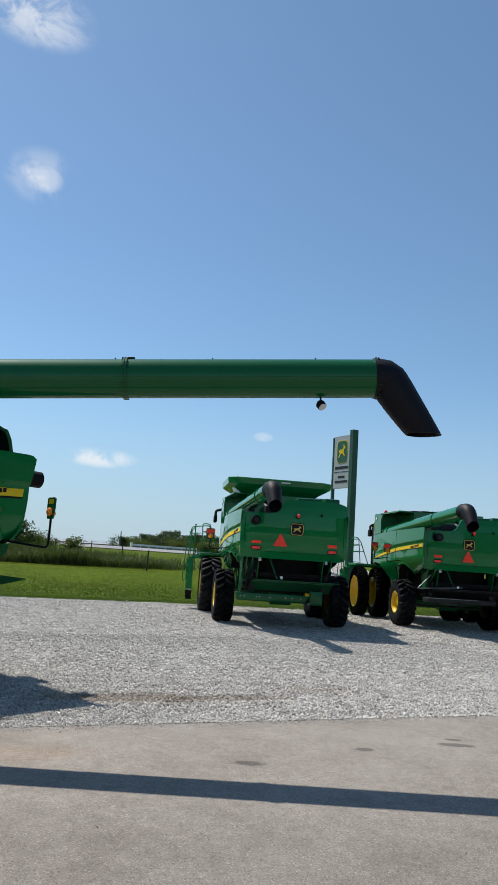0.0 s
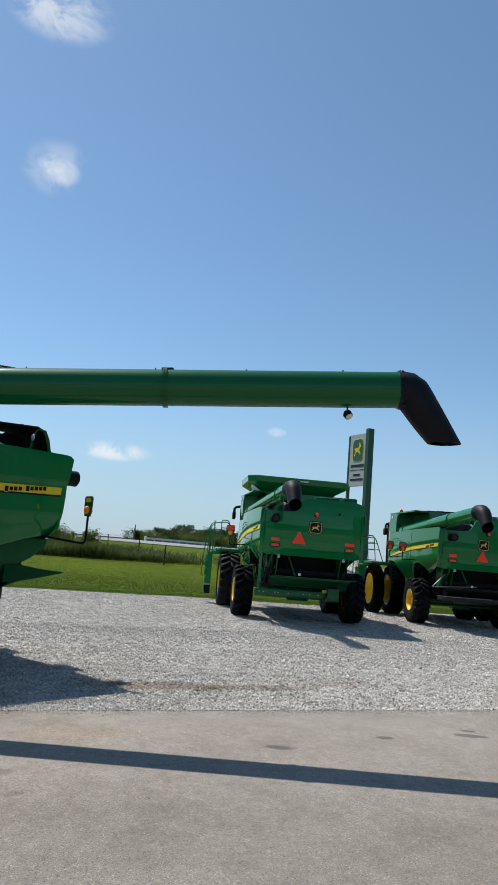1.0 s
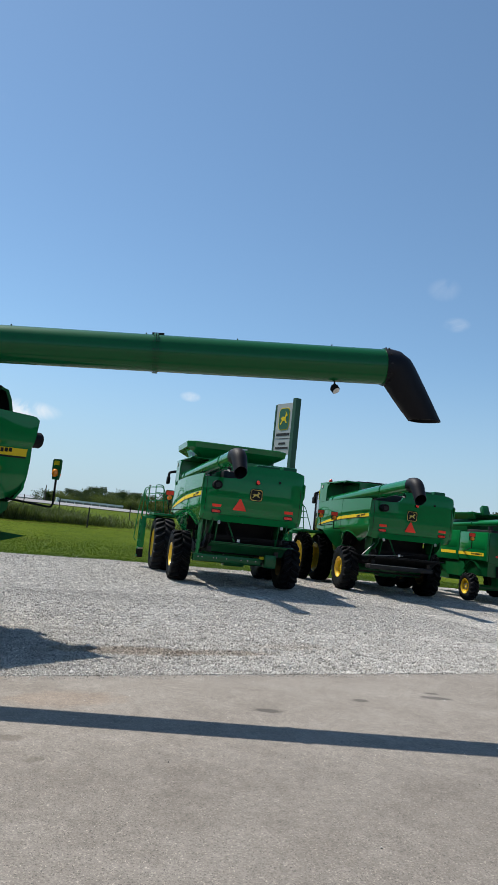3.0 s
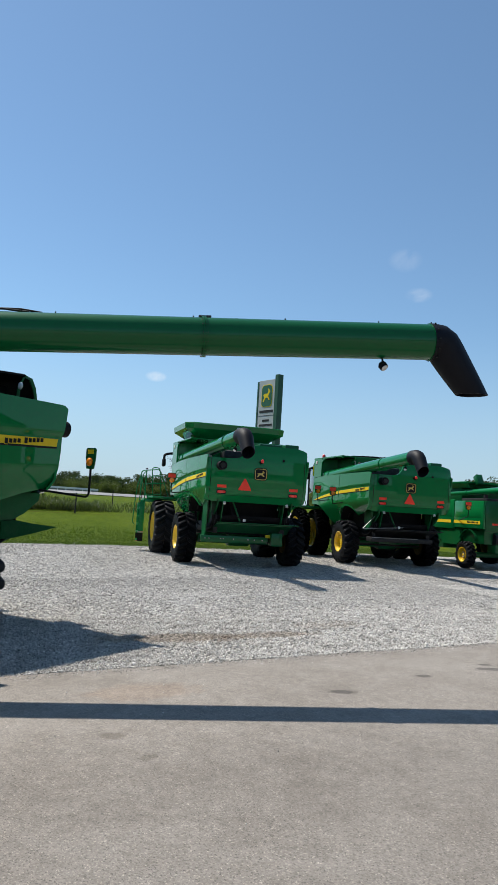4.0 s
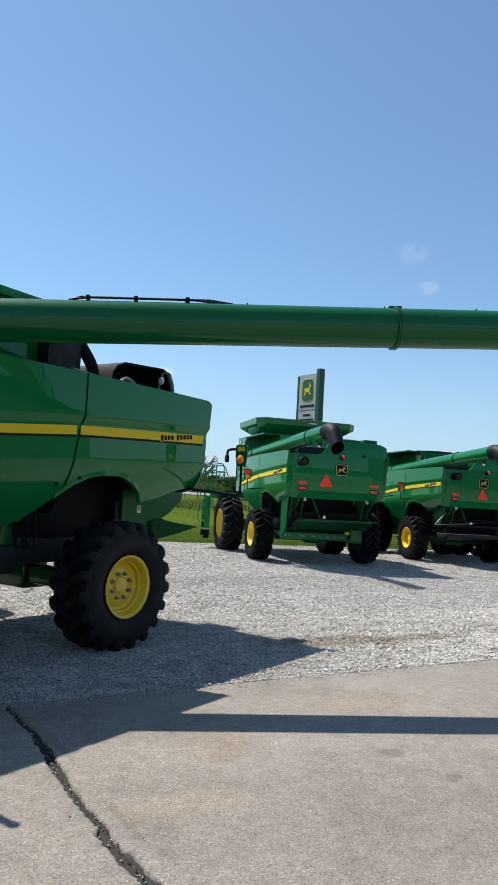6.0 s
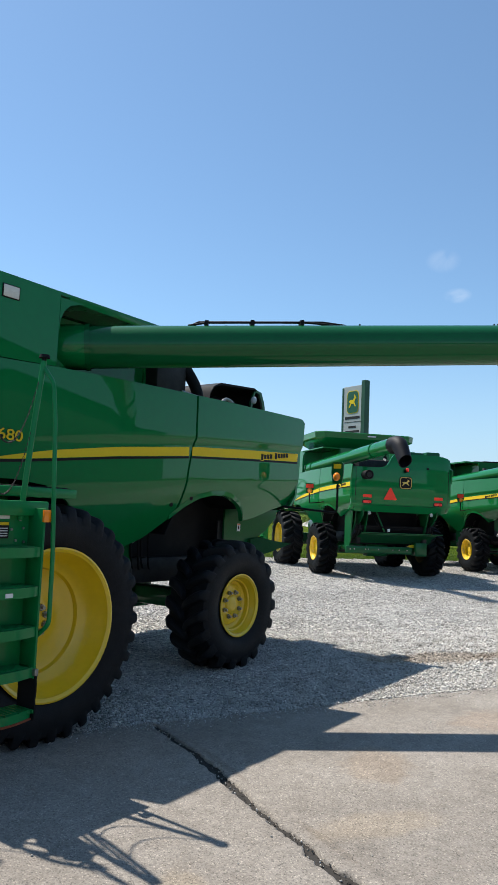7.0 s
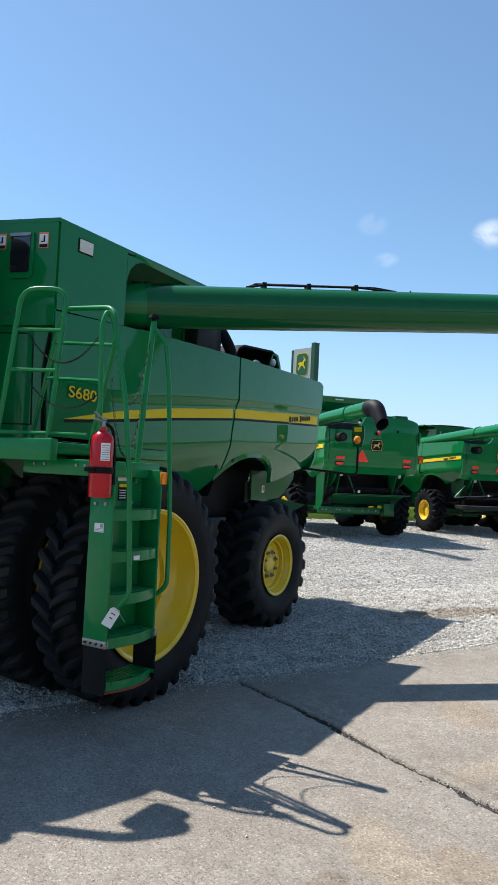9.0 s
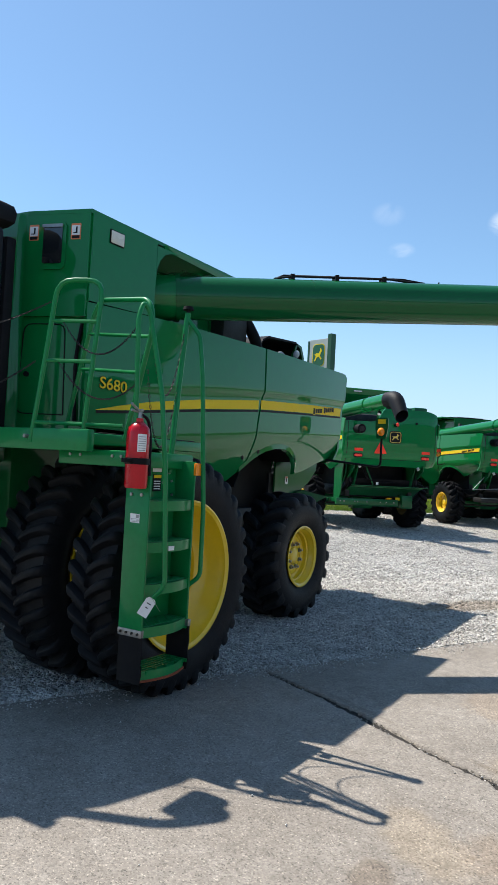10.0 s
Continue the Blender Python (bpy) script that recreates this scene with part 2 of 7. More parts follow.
def lathe(bm, profile, seg=48, closed=False):
    """Turns a profile of (radius, y) about the y axis."""
    rings = []
    for r, y in profile:
        rings.append([bm.verts.new((r * math.cos(a), y, r * math.sin(a))) for a in (2 * math.pi * k / seg for k in range(seg))])
    pairs = list(zip(rings, rings[1:])) + ([(rings[-1], rings[0])] if closed else [])
    for a, b in pairs:
        for k in range(seg):
            bm.faces.new((a[k], a[(k + 1) % seg], b[(k + 1) % seg], b[k]))
    return bm


def prism(bm, outline, depth, m):
    """A flat plate: a 2D outline (x, y) pushed out along z, then put in place by m."""
    a = [bm.verts.new(m @ Vector((x, y, 0))) for x, y in outline]
    b = [bm.verts.new(m @ Vector((x, y, depth))) for x, y in outline]
    bm.faces.new(a[::-1])
    bm.faces.new(b)
    n = len(a)
    for i in range(n):
        bm.faces.new((a[i], a[(i + 1) % n], b[(i + 1) % n], b[i]))
    return bm


def rrect(w, h, r, n=4):
    out = []
    for cx, cy, a0 in ((w / 2 - r, h / 2 - r, 0), (-w / 2 + r, h / 2 - r, 90), (-w / 2 + r, -h / 2 + r, 180), (w / 2 - r, -h / 2 + r, 270)):
        out += [(cx + r * math.cos(radians(a0 + 90 * i / n)), cy + r * math.sin(radians(a0 + 90 * i / n))) for i in range(n + 1)]
    return out


def curve_at(table, x):
    """Straight-line reading of a table of (x, value)."""
    if x <= table[0][0]:
        return table[0][1]
    for (a, u), (b, w) in zip(table, table[1:]):
        if x <= b:
            return u + (w - u) * (x - a) / (b - a)
    return table[-1][1]


def shell(bm, rows, thick):
    """A skin from rows of points, given thickness: thick is the way in, a vector or a function of the point."""
    front = [[bm.verts.new(p) for p in row] for row in rows]
    back = [[bm.verts.new(Vector(p) + (thick(p) if callable(thick) else thick)) for p in row] for row in rows]
    nr, nc = len(rows), len(rows[0])
    for i in range(nr - 1):
        for j in range(nc - 1):
            bm.faces.new((front[i][j], front[i][j + 1], front[i + 1][j + 1], front[i + 1][j]))
            bm.faces.new((back[i][j], back[i + 1][j], back[i + 1][j + 1], back[i][j + 1]))
    edge = [(0, j) for j in range(nc)] + [(i, nc - 1) for i in range(1, nr)] + [(nr - 1, j) for j in range(nc - 2, -1, -1)] + [(i, 0) for i in range(nr - 2, 0, -1)]
    for (i, j), (k, l) in zip(edge, edge[1:] + edge[:1]):
        bm.faces.new((front[i][j], back[i][j], back[k][l], front[k][l]))
    return bm


# ---- ground ----
EDGE = Vector((0.3765, 0.9264, 0))          # across the lot, towards the lawn
RISE = [(-400, 0), (4, 0), (9, 0.05), (13, 0.11), (18.9, 0.16), (24, 0.42), (31, 1.15), (37, 1.45), (60, 1.8), (110, 2.7), (118, 3.0), (134, 3.0), (170, 1.5), (300, 1.0), (3000, 1.0)]


# where the gravel gives way to the lawn: distance across the lot at stations along it
LAWN_LINE = [(-80, 16.4), (14, 16.4), (19, 15.5), (25, 14.5), (30, 13.6), (40, 12.3), (80, 11.5)]


def height(x, y):
    return curve_at(RISE, EDGE.x * x + EDGE.y * y)


def slab_line(x):
    """The concrete's edge: its y at x."""
    return -2.40 - 0.462 * x


def sheet(name, xs, ys, lift, mat, label, category, m=None, bumpy=0.0, sink=0.0):
    bm = BM()
    grid = []
    for y in ys:
        row = []
        for x in xs:
            if bumpy and y > 8:
                yy = 8 + (y - 8) * (curve_at(LAWN_LINE, x) - 8 + 0.22 * noise.noise(Vector((x * 0.8, 0, 6)))) / 10.9
            else:
                yy = y
            p = m @ Vector((x, yy, 0)) if m else Vector((x, yy, 0))
            p.z = height(p.x, p.y) + lift - (sink if EDGE.dot(p) < curve_at(LAWN_LINE, x) - 1.0 else 0)
            if bumpy and p.y < slab_line(p.x) - 0.12:
                p.z -= 0.12
            elif bumpy:
                p.z += bumpy * noise.noise(Vector((p.x * 0.9, p.y * 0.9, 0))) + bumpy * 0.6 * noise.noise(Vector((p.x * 2.7, p.y * 2.7, 4)))
            row.append(bm.verts.new(p))
        grid.append(row)
    for a, b in zip(grid, grid[1:]):
        for j in range(len(a) - 1):
            bm.faces.new((a[j], a[j + 1], b[j + 1], b[j]))
    return tagged(part(name, bm, mat, smooth=80), label=label, category=category, kind="structure")


def ramp(nt, value, stops):
    r = nt.nodes.new("ShaderNodeValToRGB")
    while len(r.color_ramp.elements) < len(stops):
        r.color_ramp.elements.new(0.5)
    for e, (p, c) in zip(r.color_ramp.elements, stops):
        e.position, e.color = p, (*c, 1)
    nt.links.new(value, r.inputs[0])
    return r.outputs[0]


def spills(nt, co, last, marks):
    """Stains with ragged rims laid over a colour: place, half length, half width, turn, tint."""
    N, L = nt.nodes.new, nt.links.new
    wob = N("ShaderNodeTexNoise")
    wob.inputs["Scale"].default_value, wob.inputs["Detail"].default_value = 7.0, 5
    L(co.outputs["Object"], wob.inputs["Vector"])
    for x, y, a, w, turn, tint in marks:
        mp = N("ShaderNodeMapping")
        mp.vector_type = "TEXTURE"
        mp.inputs["Location"].default_value = (x, y, 0)
        mp.inputs["Rotation"].default_value = (0, 0, radians(turn))
        mp.inputs["Scale"].default_value = (a, w, 100)
        L(co.outputs["Object"], mp.inputs["Vector"])
        ln = N("ShaderNodeVectorMath"); ln.operation = "LENGTH"
        L(mp.outputs[0], ln.inputs[0])
        ad = N("ShaderNodeMath"); ad.operation = "ADD"
        L(ln.outputs["Value"], ad.inputs[0]); L(wob.outputs[0], ad.inputs[1])
        rg = N("ShaderNodeMapRange"); rg.interpolation_type = "SMOOTHSTEP"
        L(ad.outputs[0], rg.inputs["Value"])
        rg.inputs["From Min"].default_value, rg.inputs["From Max"].default_value = 1.05, 1.6
        rg.inputs["To Min"].default_value, rg.inputs["To Max"].default_value = 1.0, 0.0
        mx = N("ShaderNodeMix"); mx.data_type, mx.blend_type = "RGBA", "MULTIPLY"
        L(rg.outputs[0], mx.inputs["Factor"]); L(last, mx.inputs["A"])
        mx.inputs["B"].default_value = (*tint, 1)
        last = mx.outputs["Result"]
    return last


def ground_material(name, layers, cell=None, rough=0.9, bump=0.5, dist=0.02, marks=(), spec=0.3):
    """layers: (noise scale, detail, stops) multiplied together; cell: (voronoi scale, stops) for pebbles."""
    m = bpy.data.materials.new(name)
    m.use_nodes = True
    nt = m.node_tree
    N, L = nt.nodes.new, nt.links.new
    b = nt.nodes["Principled BSDF"]
    b.inputs["Roughness"].default_value = rough
    b.inputs["Specular IOR Level"].default_value = spec
    co = N("ShaderNodeTexCoord")
    last, hgt = None, None
    for scale, detail, stops in layers:
        n = N("ShaderNodeTexNoise")
        n.inputs["Scale"].default_value, n.inputs["Detail"].default_value, n.inputs["Roughness"].default_value = scale, detail, 0.62
        L(co.outputs["Object"], n.inputs["Vector"])
        c = ramp(nt, n.outputs[0], stops)
        hgt = n.outputs[0]
        if last is None:
            last = c
        else:
            mx = N("ShaderNodeMix"); mx.data_type, mx.blend_type = "RGBA", "MULTIPLY"
            mx.inputs["Factor"].default_value = 1
            L(last, mx.inputs["A"]); L(c, mx.inputs["B"])
            last = mx.outputs["Result"]
    if cell:
        v = N("ShaderNodeTexVoronoi")
        v.inputs["Scale"].default_value = cell[0]
        L(co.outputs["Object"], v.inputs["Vector"])
        c = ramp(nt, v.outputs["Color"], cell[1])
        mx = N("ShaderNodeMix"); mx.data_type, mx.blend_type = "RGBA", "MULTIPLY"
        mx.inputs["Factor"].default_value = 1
        L(last, mx.inputs["A"]); L(c, mx.inputs["B"])
        last = mx.outputs["Result"]
        inv = N("ShaderNodeMath"); inv.operation = "SUBTRACT"
        inv.inputs[0].default_value = 1.0
        L(v.outputs["Distance"], inv.inputs[1])
        hgt = inv.outputs[0]
    last = spills(nt, co, last, marks)
    bp = N("ShaderNodeBump")
    bp.inputs["Strength"].default_value, bp.inputs["Distance"].default_value = bump, dist
    L(hgt, bp.inputs["Height"]); L(bp.outputs[0], b.inputs["Normal"])
    L(last, b.inputs["Base Color"])
    return m


W = (1.0, 1.0, 1.0)
RUTS = [(6.3, -3.6, 1.1, 0.40, -32, (0.70, 0.63, 0.56)), (7.5, -4.25, 1.0, 0.26, -26, (0.72, 0.66, 0.60)), (5.5, -3.05, 0.4, 0.3, -30, (0.85, 0.78, 0.7)), (9.2, -4.4, 0.9, 0.35, -20, (0.9, 0.87, 0.84))]
OIL = (0.45, 0.45, 0.46)
STAINS = [(5.15, -6.65, 0.18, 0.10, -40, OIL), (6.62, -7.01, 0.12, 0.08, -20, OIL), (7.74, -7.52, 0.24, 0.10, -45, OIL), (7.95, -7.36, 0.12, 0.06, -45, OIL), (2.39, -5.97, 0.15, 0.10, -40, (0.72, 0.7, 0.68)), (2.2, -6.5, 0.10, 0.07, 10, (0.78, 0.77, 0.75)),
          (-2.15, -5.0, 0.35, 0.22, 15, (0.62, 0.58, 0.55)), (1.6, -4.9, 0.5, 0.3, 30, (1.0, 0.93, 0.86)), (3.6, -5.2, 0.7, 0.35, -25, (1.02, 0.94, 0.88)), (-0.9, -5.6, 0.4, 0.25, 50, (1.0, 0.92, 0.84)),
          (0.82, -4.0, 0.5, 0.04, 65.2, (0.84, 0.82, 0.8)), (0.20, -5.3, 0.4, 0.04, 65.2, (0.86, 0.84, 0.82)),
          (-1.38, -5.05, 0.20, 0.12, 20, (0.80, 0.75, 0.70)), (-0.93, -5.15, 0.45, 0.22, 40, (1.16, 1.10, 1.0)), (0.6, -5.4, 0.5, 0.2, -30, (1.13, 1.08, 1.0)), (-2.6, -5.5, 0.5, 0.25, 10, (1.12, 1.06, 0.98)),
          (2.9, -10.2, 6.5, 3.4, -45, (0.86, 0.865, 0.87))]
GRAVEL = ground_material("crushed_limestone",
                         [(0.35, 4, [(0.3, (0.715, 0.672, 0.608)), (0.7, (0.775, 0.738, 0.680))]), (3.2, 5, [(0.36, (0.80, 0.79, 0.77)), (0.56, (1.04, 1.04, 1.04))]), (14, 4, [(0.34, (0.55, 0.55, 0.55)), (0.62, (1.1, 1.1, 1.1))])],
                         cell=(24, [(0.0, (0.22, 0.22, 0.23)), (0.28, (0.62, 0.62, 0.63)), (0.5, (0.92, 0.92, 0.92)), (1.0, (1.52, 1.51, 1.49))]), bump=1.0, dist=0.09, marks=RUTS)
CONCRETE = ground_material("worn_concrete",
                           [(0.5, 5, [(0.3, (0.2530, 0.2230, 0.1890)), (0.7, (0.3250, 0.2930, 0.2540))]), (2.2, 7, [(0.3, (0.82, 0.81, 0.80)), (0.62, W)]), (11, 6, [(0.32, (0.87, 0.86, 0.85)), (0.65, (1.05, 1.05, 1.05))]),
                            (48, 7, [(0.34, (0.80, 0.80, 0.80)), (0.64, (1.10, 1.10, 1.10))])],
                           cell=(130, [(0.08, (0.48, 0.48, 0.49)), (0.30, (0.90, 0.90, 0.90)), (0.62, (1.02, 1.02, 1.02)), (0.80, (1.12, 1.11, 1.10)), (0.93, (1.75, 1.72, 1.68))]), bump=0.5, dist=0.003, marks=STAINS)
LAWN = ground_material("mown_grass",
                       [(0.16, 5, [(0.3, (0.08295, 0.128, 0.00711)), (0.7, (0.1304, 0.1722, 0.01343))]), (1.2, 5, [(0.3, (0.75, 0.8, 0.7)), (0.7, (1.1, 1.05, 1.0))]),
                        (5, 6, [(0.34, (0.6, 0.68, 0.6)), (0.62, (1.12, 1.08, 1.0))]), (26, 4, [(0.3, (0.4, 0.46, 0.4)), (0.65, (1.15, 1.15, 1.1))])], bump=0.9, dist=0.05, spec=0.05,
                       marks=[(7.0, 29.5, 30, 0.28, -22.1, (0.85, 0.62, 0.55)), (20.0, 17.5, 2.2, 0.7, -20, (1.0, 0.86, 0.75))])
CRUMB = material("dirt_crumbs", (0.045, 0.038, 0.03), 0.95, scale=40, vary=0.5)
SOIL = material("brown_soil", (0.028, 0.024, 0.020), 0.95, scale=20, vary=0.4, bump=0.6, bump_scale=40)


def span(*stops):
    """Stations along a line: (from, to, step)."""
    out = []
    for a, b, s in stops:
        n = max(1, round((b - a) / s))
        out += [a + (b - a) * i / n for i in range(n)]
    return out + [stops[-1][1]]


# the lot's own axes: u along the concrete's edge, v across it
TURN = Matrix.Rotation(math.atan2(-EDGE.x, EDGE.y), 4, "Z")
sheet("ground", span((-3000, -400, 400), (-400, -60, 40), (-60, 160, 5), (160, 500, 40), (500, 3000, 400)),
      span((-3000, -200, 400), (-200, -30, 30), (-30, 60, 1.5), (60, 200, 7), (200, 3000, 300)), -0.05, LAWN,
      "mown green grass field rising gently to the road", "ground", TURN, sink=0.12)
sheet("gravel_lot", span((-60, 70, 1.0)), span((-7, -4, 0.25), (-4, 3, 0.12), (3, 18.9, 0.5)), 0.0, GRAVEL, "pale crushed limestone gravel of the machinery lot", "gravel", TURN, bumpy=0.012)


def joint_line(v):
    """How far the broken joint strays from a straight line, v metres from the gravel."""
    stray = curve_at([(0, 0.095), (0.7, 0.105), (1.3, 0.11), (1.8, 0.075), (2.3, 0.045), (3.2, 0.04), (60, 0.04)], v)
    return stray + 0.055 * noise.noise(Vector((v * 0.9, 3.1, 0))) + 0.02 * noise.noise(Vector((v * 5, 1.7, 0)))


def slab(name, side, label):
    """Half of the concrete apron, on one side of the broken joint. Its own axes: u along the edge, v away from the gravel."""
    along = Vector((1, -0.462, 0)).normalized()
    away = Vector((-0.462, -1, 0)).normalized()
    start = Vector((1.10, slab_line(1.10), 0))
    bm = BM()
    vs = span((0, 0.1, 0.02), (0.1, 6, 0.025), (6, 14, 0.5), (14, 60, 8))
    us = [0, 0.012, 0.03, 0.15, 0.4, 1, 2, 4, 7, 11, 16, 24, 34, 44]
    rows = []
    for v in vs:
        wob = joint_line(v)
        worn = curve_at([(0, 0.5), (0.5, 0.8), (1.1, 1.3), (1.7, 1.2), (2.1, 0.85), (2.8, 1.35), (4.5, 1.4), (60, 1.2)], v)
        gap = worn * (0.012 + 0.030 * abs(noise.noise(Vector((v * 2.3, 7.7 + side, 0)))) + 0.030 * abs(noise.noise(Vector((v * 9, 2.2 + side, 0)))) + 0.034 * abs(noise.noise(Vector((v * 23, 4.1 + side, 0)))))
        row = []
        for u in us:
            q = side * (u + gap) + wob * (1 if u < 0.3 else max(0, 1 - (u - 0.3)))
            edge = 0.012 * noise.noise(Vector((q * 1.3, 9, 0))) + 0.008 * noise.noise(Vector((q * 6, 5, 0)))
            p = start + along * q + away * (v + (edge if v < 0.05 else 0))
            drop = 0.012 if u == 0 else 0.003 if u == 0.012 else 0
            row.append(p + Vector((0, 0, 0.018 - drop - (0.012 if v == 0 else 0))))
        rows.append(row)
    shell(bm, rows, Vector((0, 0, -0.16)))
    return tagged(part(name, bm, CONCRETE, smooth=60), label=label, category="concrete slab", kind="structure")


slab("pavement_1", 1, "worn grey concrete apron with stains and grit")
slab("pavement_2", -1, "worn grey concrete apron beside a broken joint")


# ---- wheels ----
def tyre_profile(R, rim, w, deep=0.0):
    h = w / 2
    return [(rim, -h * 0.78), (rim + 0.02, -h * 0.86), (rim + (R - rim) * 0.35, -h * 1.0), (rim + (R - rim) * 0.62, -h * 0.99),
            (R * 0.965 - 0.052 - deep, -h * 0.90), (R - 0.078 - deep, -h * 0.74), (R - 0.066 - deep, -h * 0.35), (R - 0.063 - deep, 0)]


def tyre_mesh(R, rim, w, lugs):
    bm = BM()
    sweep = 0.155 if lugs > 25 else 0.27
    deep = 0.0 if lugs > 25 else 0.020
    half = tyre_profile(R, rim, w, deep)
    lathe(bm, half + [(r, -y) for r, y in half[-2::-1]], 56)
    bm.verts.ensure_lookup_table()
    crown = bm.verts[(len(half) - 1) * 56:len(half) * 56]
    # chevron bars, from the middle to the shoulder and a little down the side wall
    base = [(f, r - deep) for f, r in ((0.02, R - 0.064), (0.30, R - 0.066), (0.58, R - 0.072), (0.80, R - 0.082), (0.95, R * 0.965 - 0.062), (1.0, R * 0.92 - 0.060))]
    crest = [(0.02, R - 0.014), (0.12, R - 0.002), (0.62, R - 0.002), (0.80, R - 0.010), (0.90, R - 0.028 + deep * 0.3), (0.96, R * 0.965 - 0.028 + deep * 0.5), (1.0, R * 0.93 - 0.056)]
    stations = (0.02, 0.08, 0.20, 0.36, 0.52, 0.68, 0.80, 0.89, 0.955, 1.0)
    step = 2 * math.pi / lugs
    for k in range(lugs):
        for s in (1, -1):
            a0 = k * step + (step / 2 if s < 0 else 0)
            ring = []
            for f in stations:
                y = s * f * w / 2
                a = a0 - sweep * (f ** 0.75 - 0.12 * f ** 4)
                wide = step * (0.165 + 0.055 * f) * (0.8 if f < 0.05 else 1)
                low, top = curve_at(base, f) - 0.008, curve_at(crest, f)
                q = []
                for rr, da in ((low, -1.45), (top - 0.020, -1.10), (top - 0.006, -0.84), (top, -0.3), (top, 0.3), (top - 0.006, 0.84), (top - 0.020, 1.10), (low, 1.45)):
                    q.append(bm.verts.new((rr * math.cos(a + da * wide), y, rr * math.sin(a + da * wide))))
                ring.append(q)
            for p, q in zip(ring, ring[1:]):
                for j in range(7):
                    bm.faces.new((p[j], p[j + 1], q[j + 1], q[j]))
            bm.faces.new(ring[0])
            bm.faces.new(ring[-1][::-1])
            # the bar's root runs into the carcass
            near_by = min(crown, key=lambda v: (v.co - ring[0][0].co).length)
            bm.faces.new((ring[0][0], ring[0][7], near_by))
    return bm


MESHES = {}


def wheel(parent, c, R, rim, w, out, lugs, dish, hub_r, bolts, name="wheel", steer=0):
    """A wheel: c the middle of the tyre, out = -1 or 1 the side that its open face looks to, dish how deep the disc lies."""
    key = (round(R, 3), round(rim, 3), round(w, 3), round(dish, 3))
    at = Matrix.Translation(c) @ Matrix.Rotation(radians(steer), 4, "Z") @ (Matrix.Diagonal((1, -1, 1, 1)) if out > 0 else Matrix())
    e = new(name)
    e.parent = parent
    e.matrix_basis = at
    if key in MESHES:
        for n, o in MESHES[key]:
            share(n, o, e, o.matrix_basis.copy())
        return e
    made = []
    made.append(("tyre", part("tyre", tyre_mesh(R, rim, w, lugs), RUBBER, e, "black rubber tyre with chevron lugs", smooth=35)))
    lip = -w / 2 * 0.86
    d0 = lip + dish
    flange = [(rim + 0.012, lip - 0.012), (rim + 0.018, lip - 0.02), (rim + 0.004, lip - 0.024), (rim - 0.022, lip - 0.008), (rim - 0.03, lip + 0.03)]
    if rim > 0.45:
        # drive wheels: one smooth dish behind the flange
        bm = lathe(BM(), flange + [(rim - 0.04, lip + 0.05), (rim - 0.07, lip + dish * 0.45), (rim - 0.115, lip + dish * 0.66), (rim - 0.16, lip + dish * 0.74), (rim - 0.172, lip + dish * 0.86), (rim - 0.24, d0 - 0.014), (rim - 0.30, d0),
                                   (hub_r + 0.06, d0 - 0.012), (hub_r + 0.02, d0 - 0.03), (hub_r, d0 - 0.032)], 64)
    else:
        bm = lathe(BM(), flange + [
                      (rim - 0.045, lip + 0.05), (rim - 0.05, lip + dish * 0.48), (rim - 0.068, lip + dish * 0.54), (rim - 0.074, d0 - 0.02), (rim - 0.11, d0),
                      (hub_r + 0.06, d0 - 0.012), (hub_r + 0.02, d0 - 0.03), (hub_r, d0 - 0.032)], 56)
    made.append(("rim", part("rim", bm, YELLOW, e, "yellow painted steel rim", smooth=35)))
    bm = lathe(BM(), [(hub_r, d0 - 0.03), (hub_r * 0.62, d0 - 0.034), (hub_r * 0.58, d0 - 0.052), (hub_r * 0.5, d0 - 0.062), (hub_r * 0.3, d0 - 0.066), (0.001, d0 - 0.066)], 32)
    made.append(("hub", part("hub", bm, YELLOW, e, smooth=35)))
    bolt = None
    for k in range(bolts):
        a = 2 * math.pi * (k + 0.5) / bolts
        p = Vector((math.cos(a) * hub_r * 0.82, d0 - 0.034, math.sin(a) * hub_r * 0.82))
        if bolt is None:
            b = BM()
            cyl(b, (0, 0, 0), (0, -0.028, 0), 0.027, seg=6)
            cyl(b, (0, -0.028, 0), (0, -0.055, 0), 0.015, seg=8)
            bolt = part("bolt", b, STEEL, e, "worn steel wheel bolt", at=Matrix.Translation(p))
        else:
            share("bolt", bolt, e, Matrix.Translation(p))
        made.append(("bolt", bolt if k == 0 else e.children[-1]))
    # the back of the rim, seen from the other side; its shade is in the colour
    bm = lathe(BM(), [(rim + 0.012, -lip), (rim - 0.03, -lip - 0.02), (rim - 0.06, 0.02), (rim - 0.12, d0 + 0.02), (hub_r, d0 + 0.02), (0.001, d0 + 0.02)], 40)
    made.append(("inner_rim", part("inner_rim", bm, RIM_BACK, e, "back of the yellow rim, darkened for shade", smooth=35)))
    MESHES[key] = made
    return e


# ---- the combine's skin ----
PANEL_TOP = [(0.0, 3.19), (0.9, 3.23), (1.67, 3.25), (2.94, 3.27), (5.48, 3.298), (5.56, 3.288), (5.62, 3.245), (5.7, 3.2)]
PANEL_LOW = [(0.0, 2.10), (0.5, 2.10), (0.85, 2.06), (1.16, 1.91), (1.42, 1.68), (1.68, 1.46), (1.88, 1.37), (2.06, 1.39), (2.22, 1.437), (2.41, 1.508), (2.60, 1.612), (2.81, 1.735), (2.98, 1.90), (3.2, 2.02), (3.43, 2.065), (3.65, 2.075),
             (3.85, 2.05), (4.05, 1.98), (4.21, 1.88), (4.33, 1.76), (4.6, 1.80), (5.1, 1.93), (5.7, 2.02)]
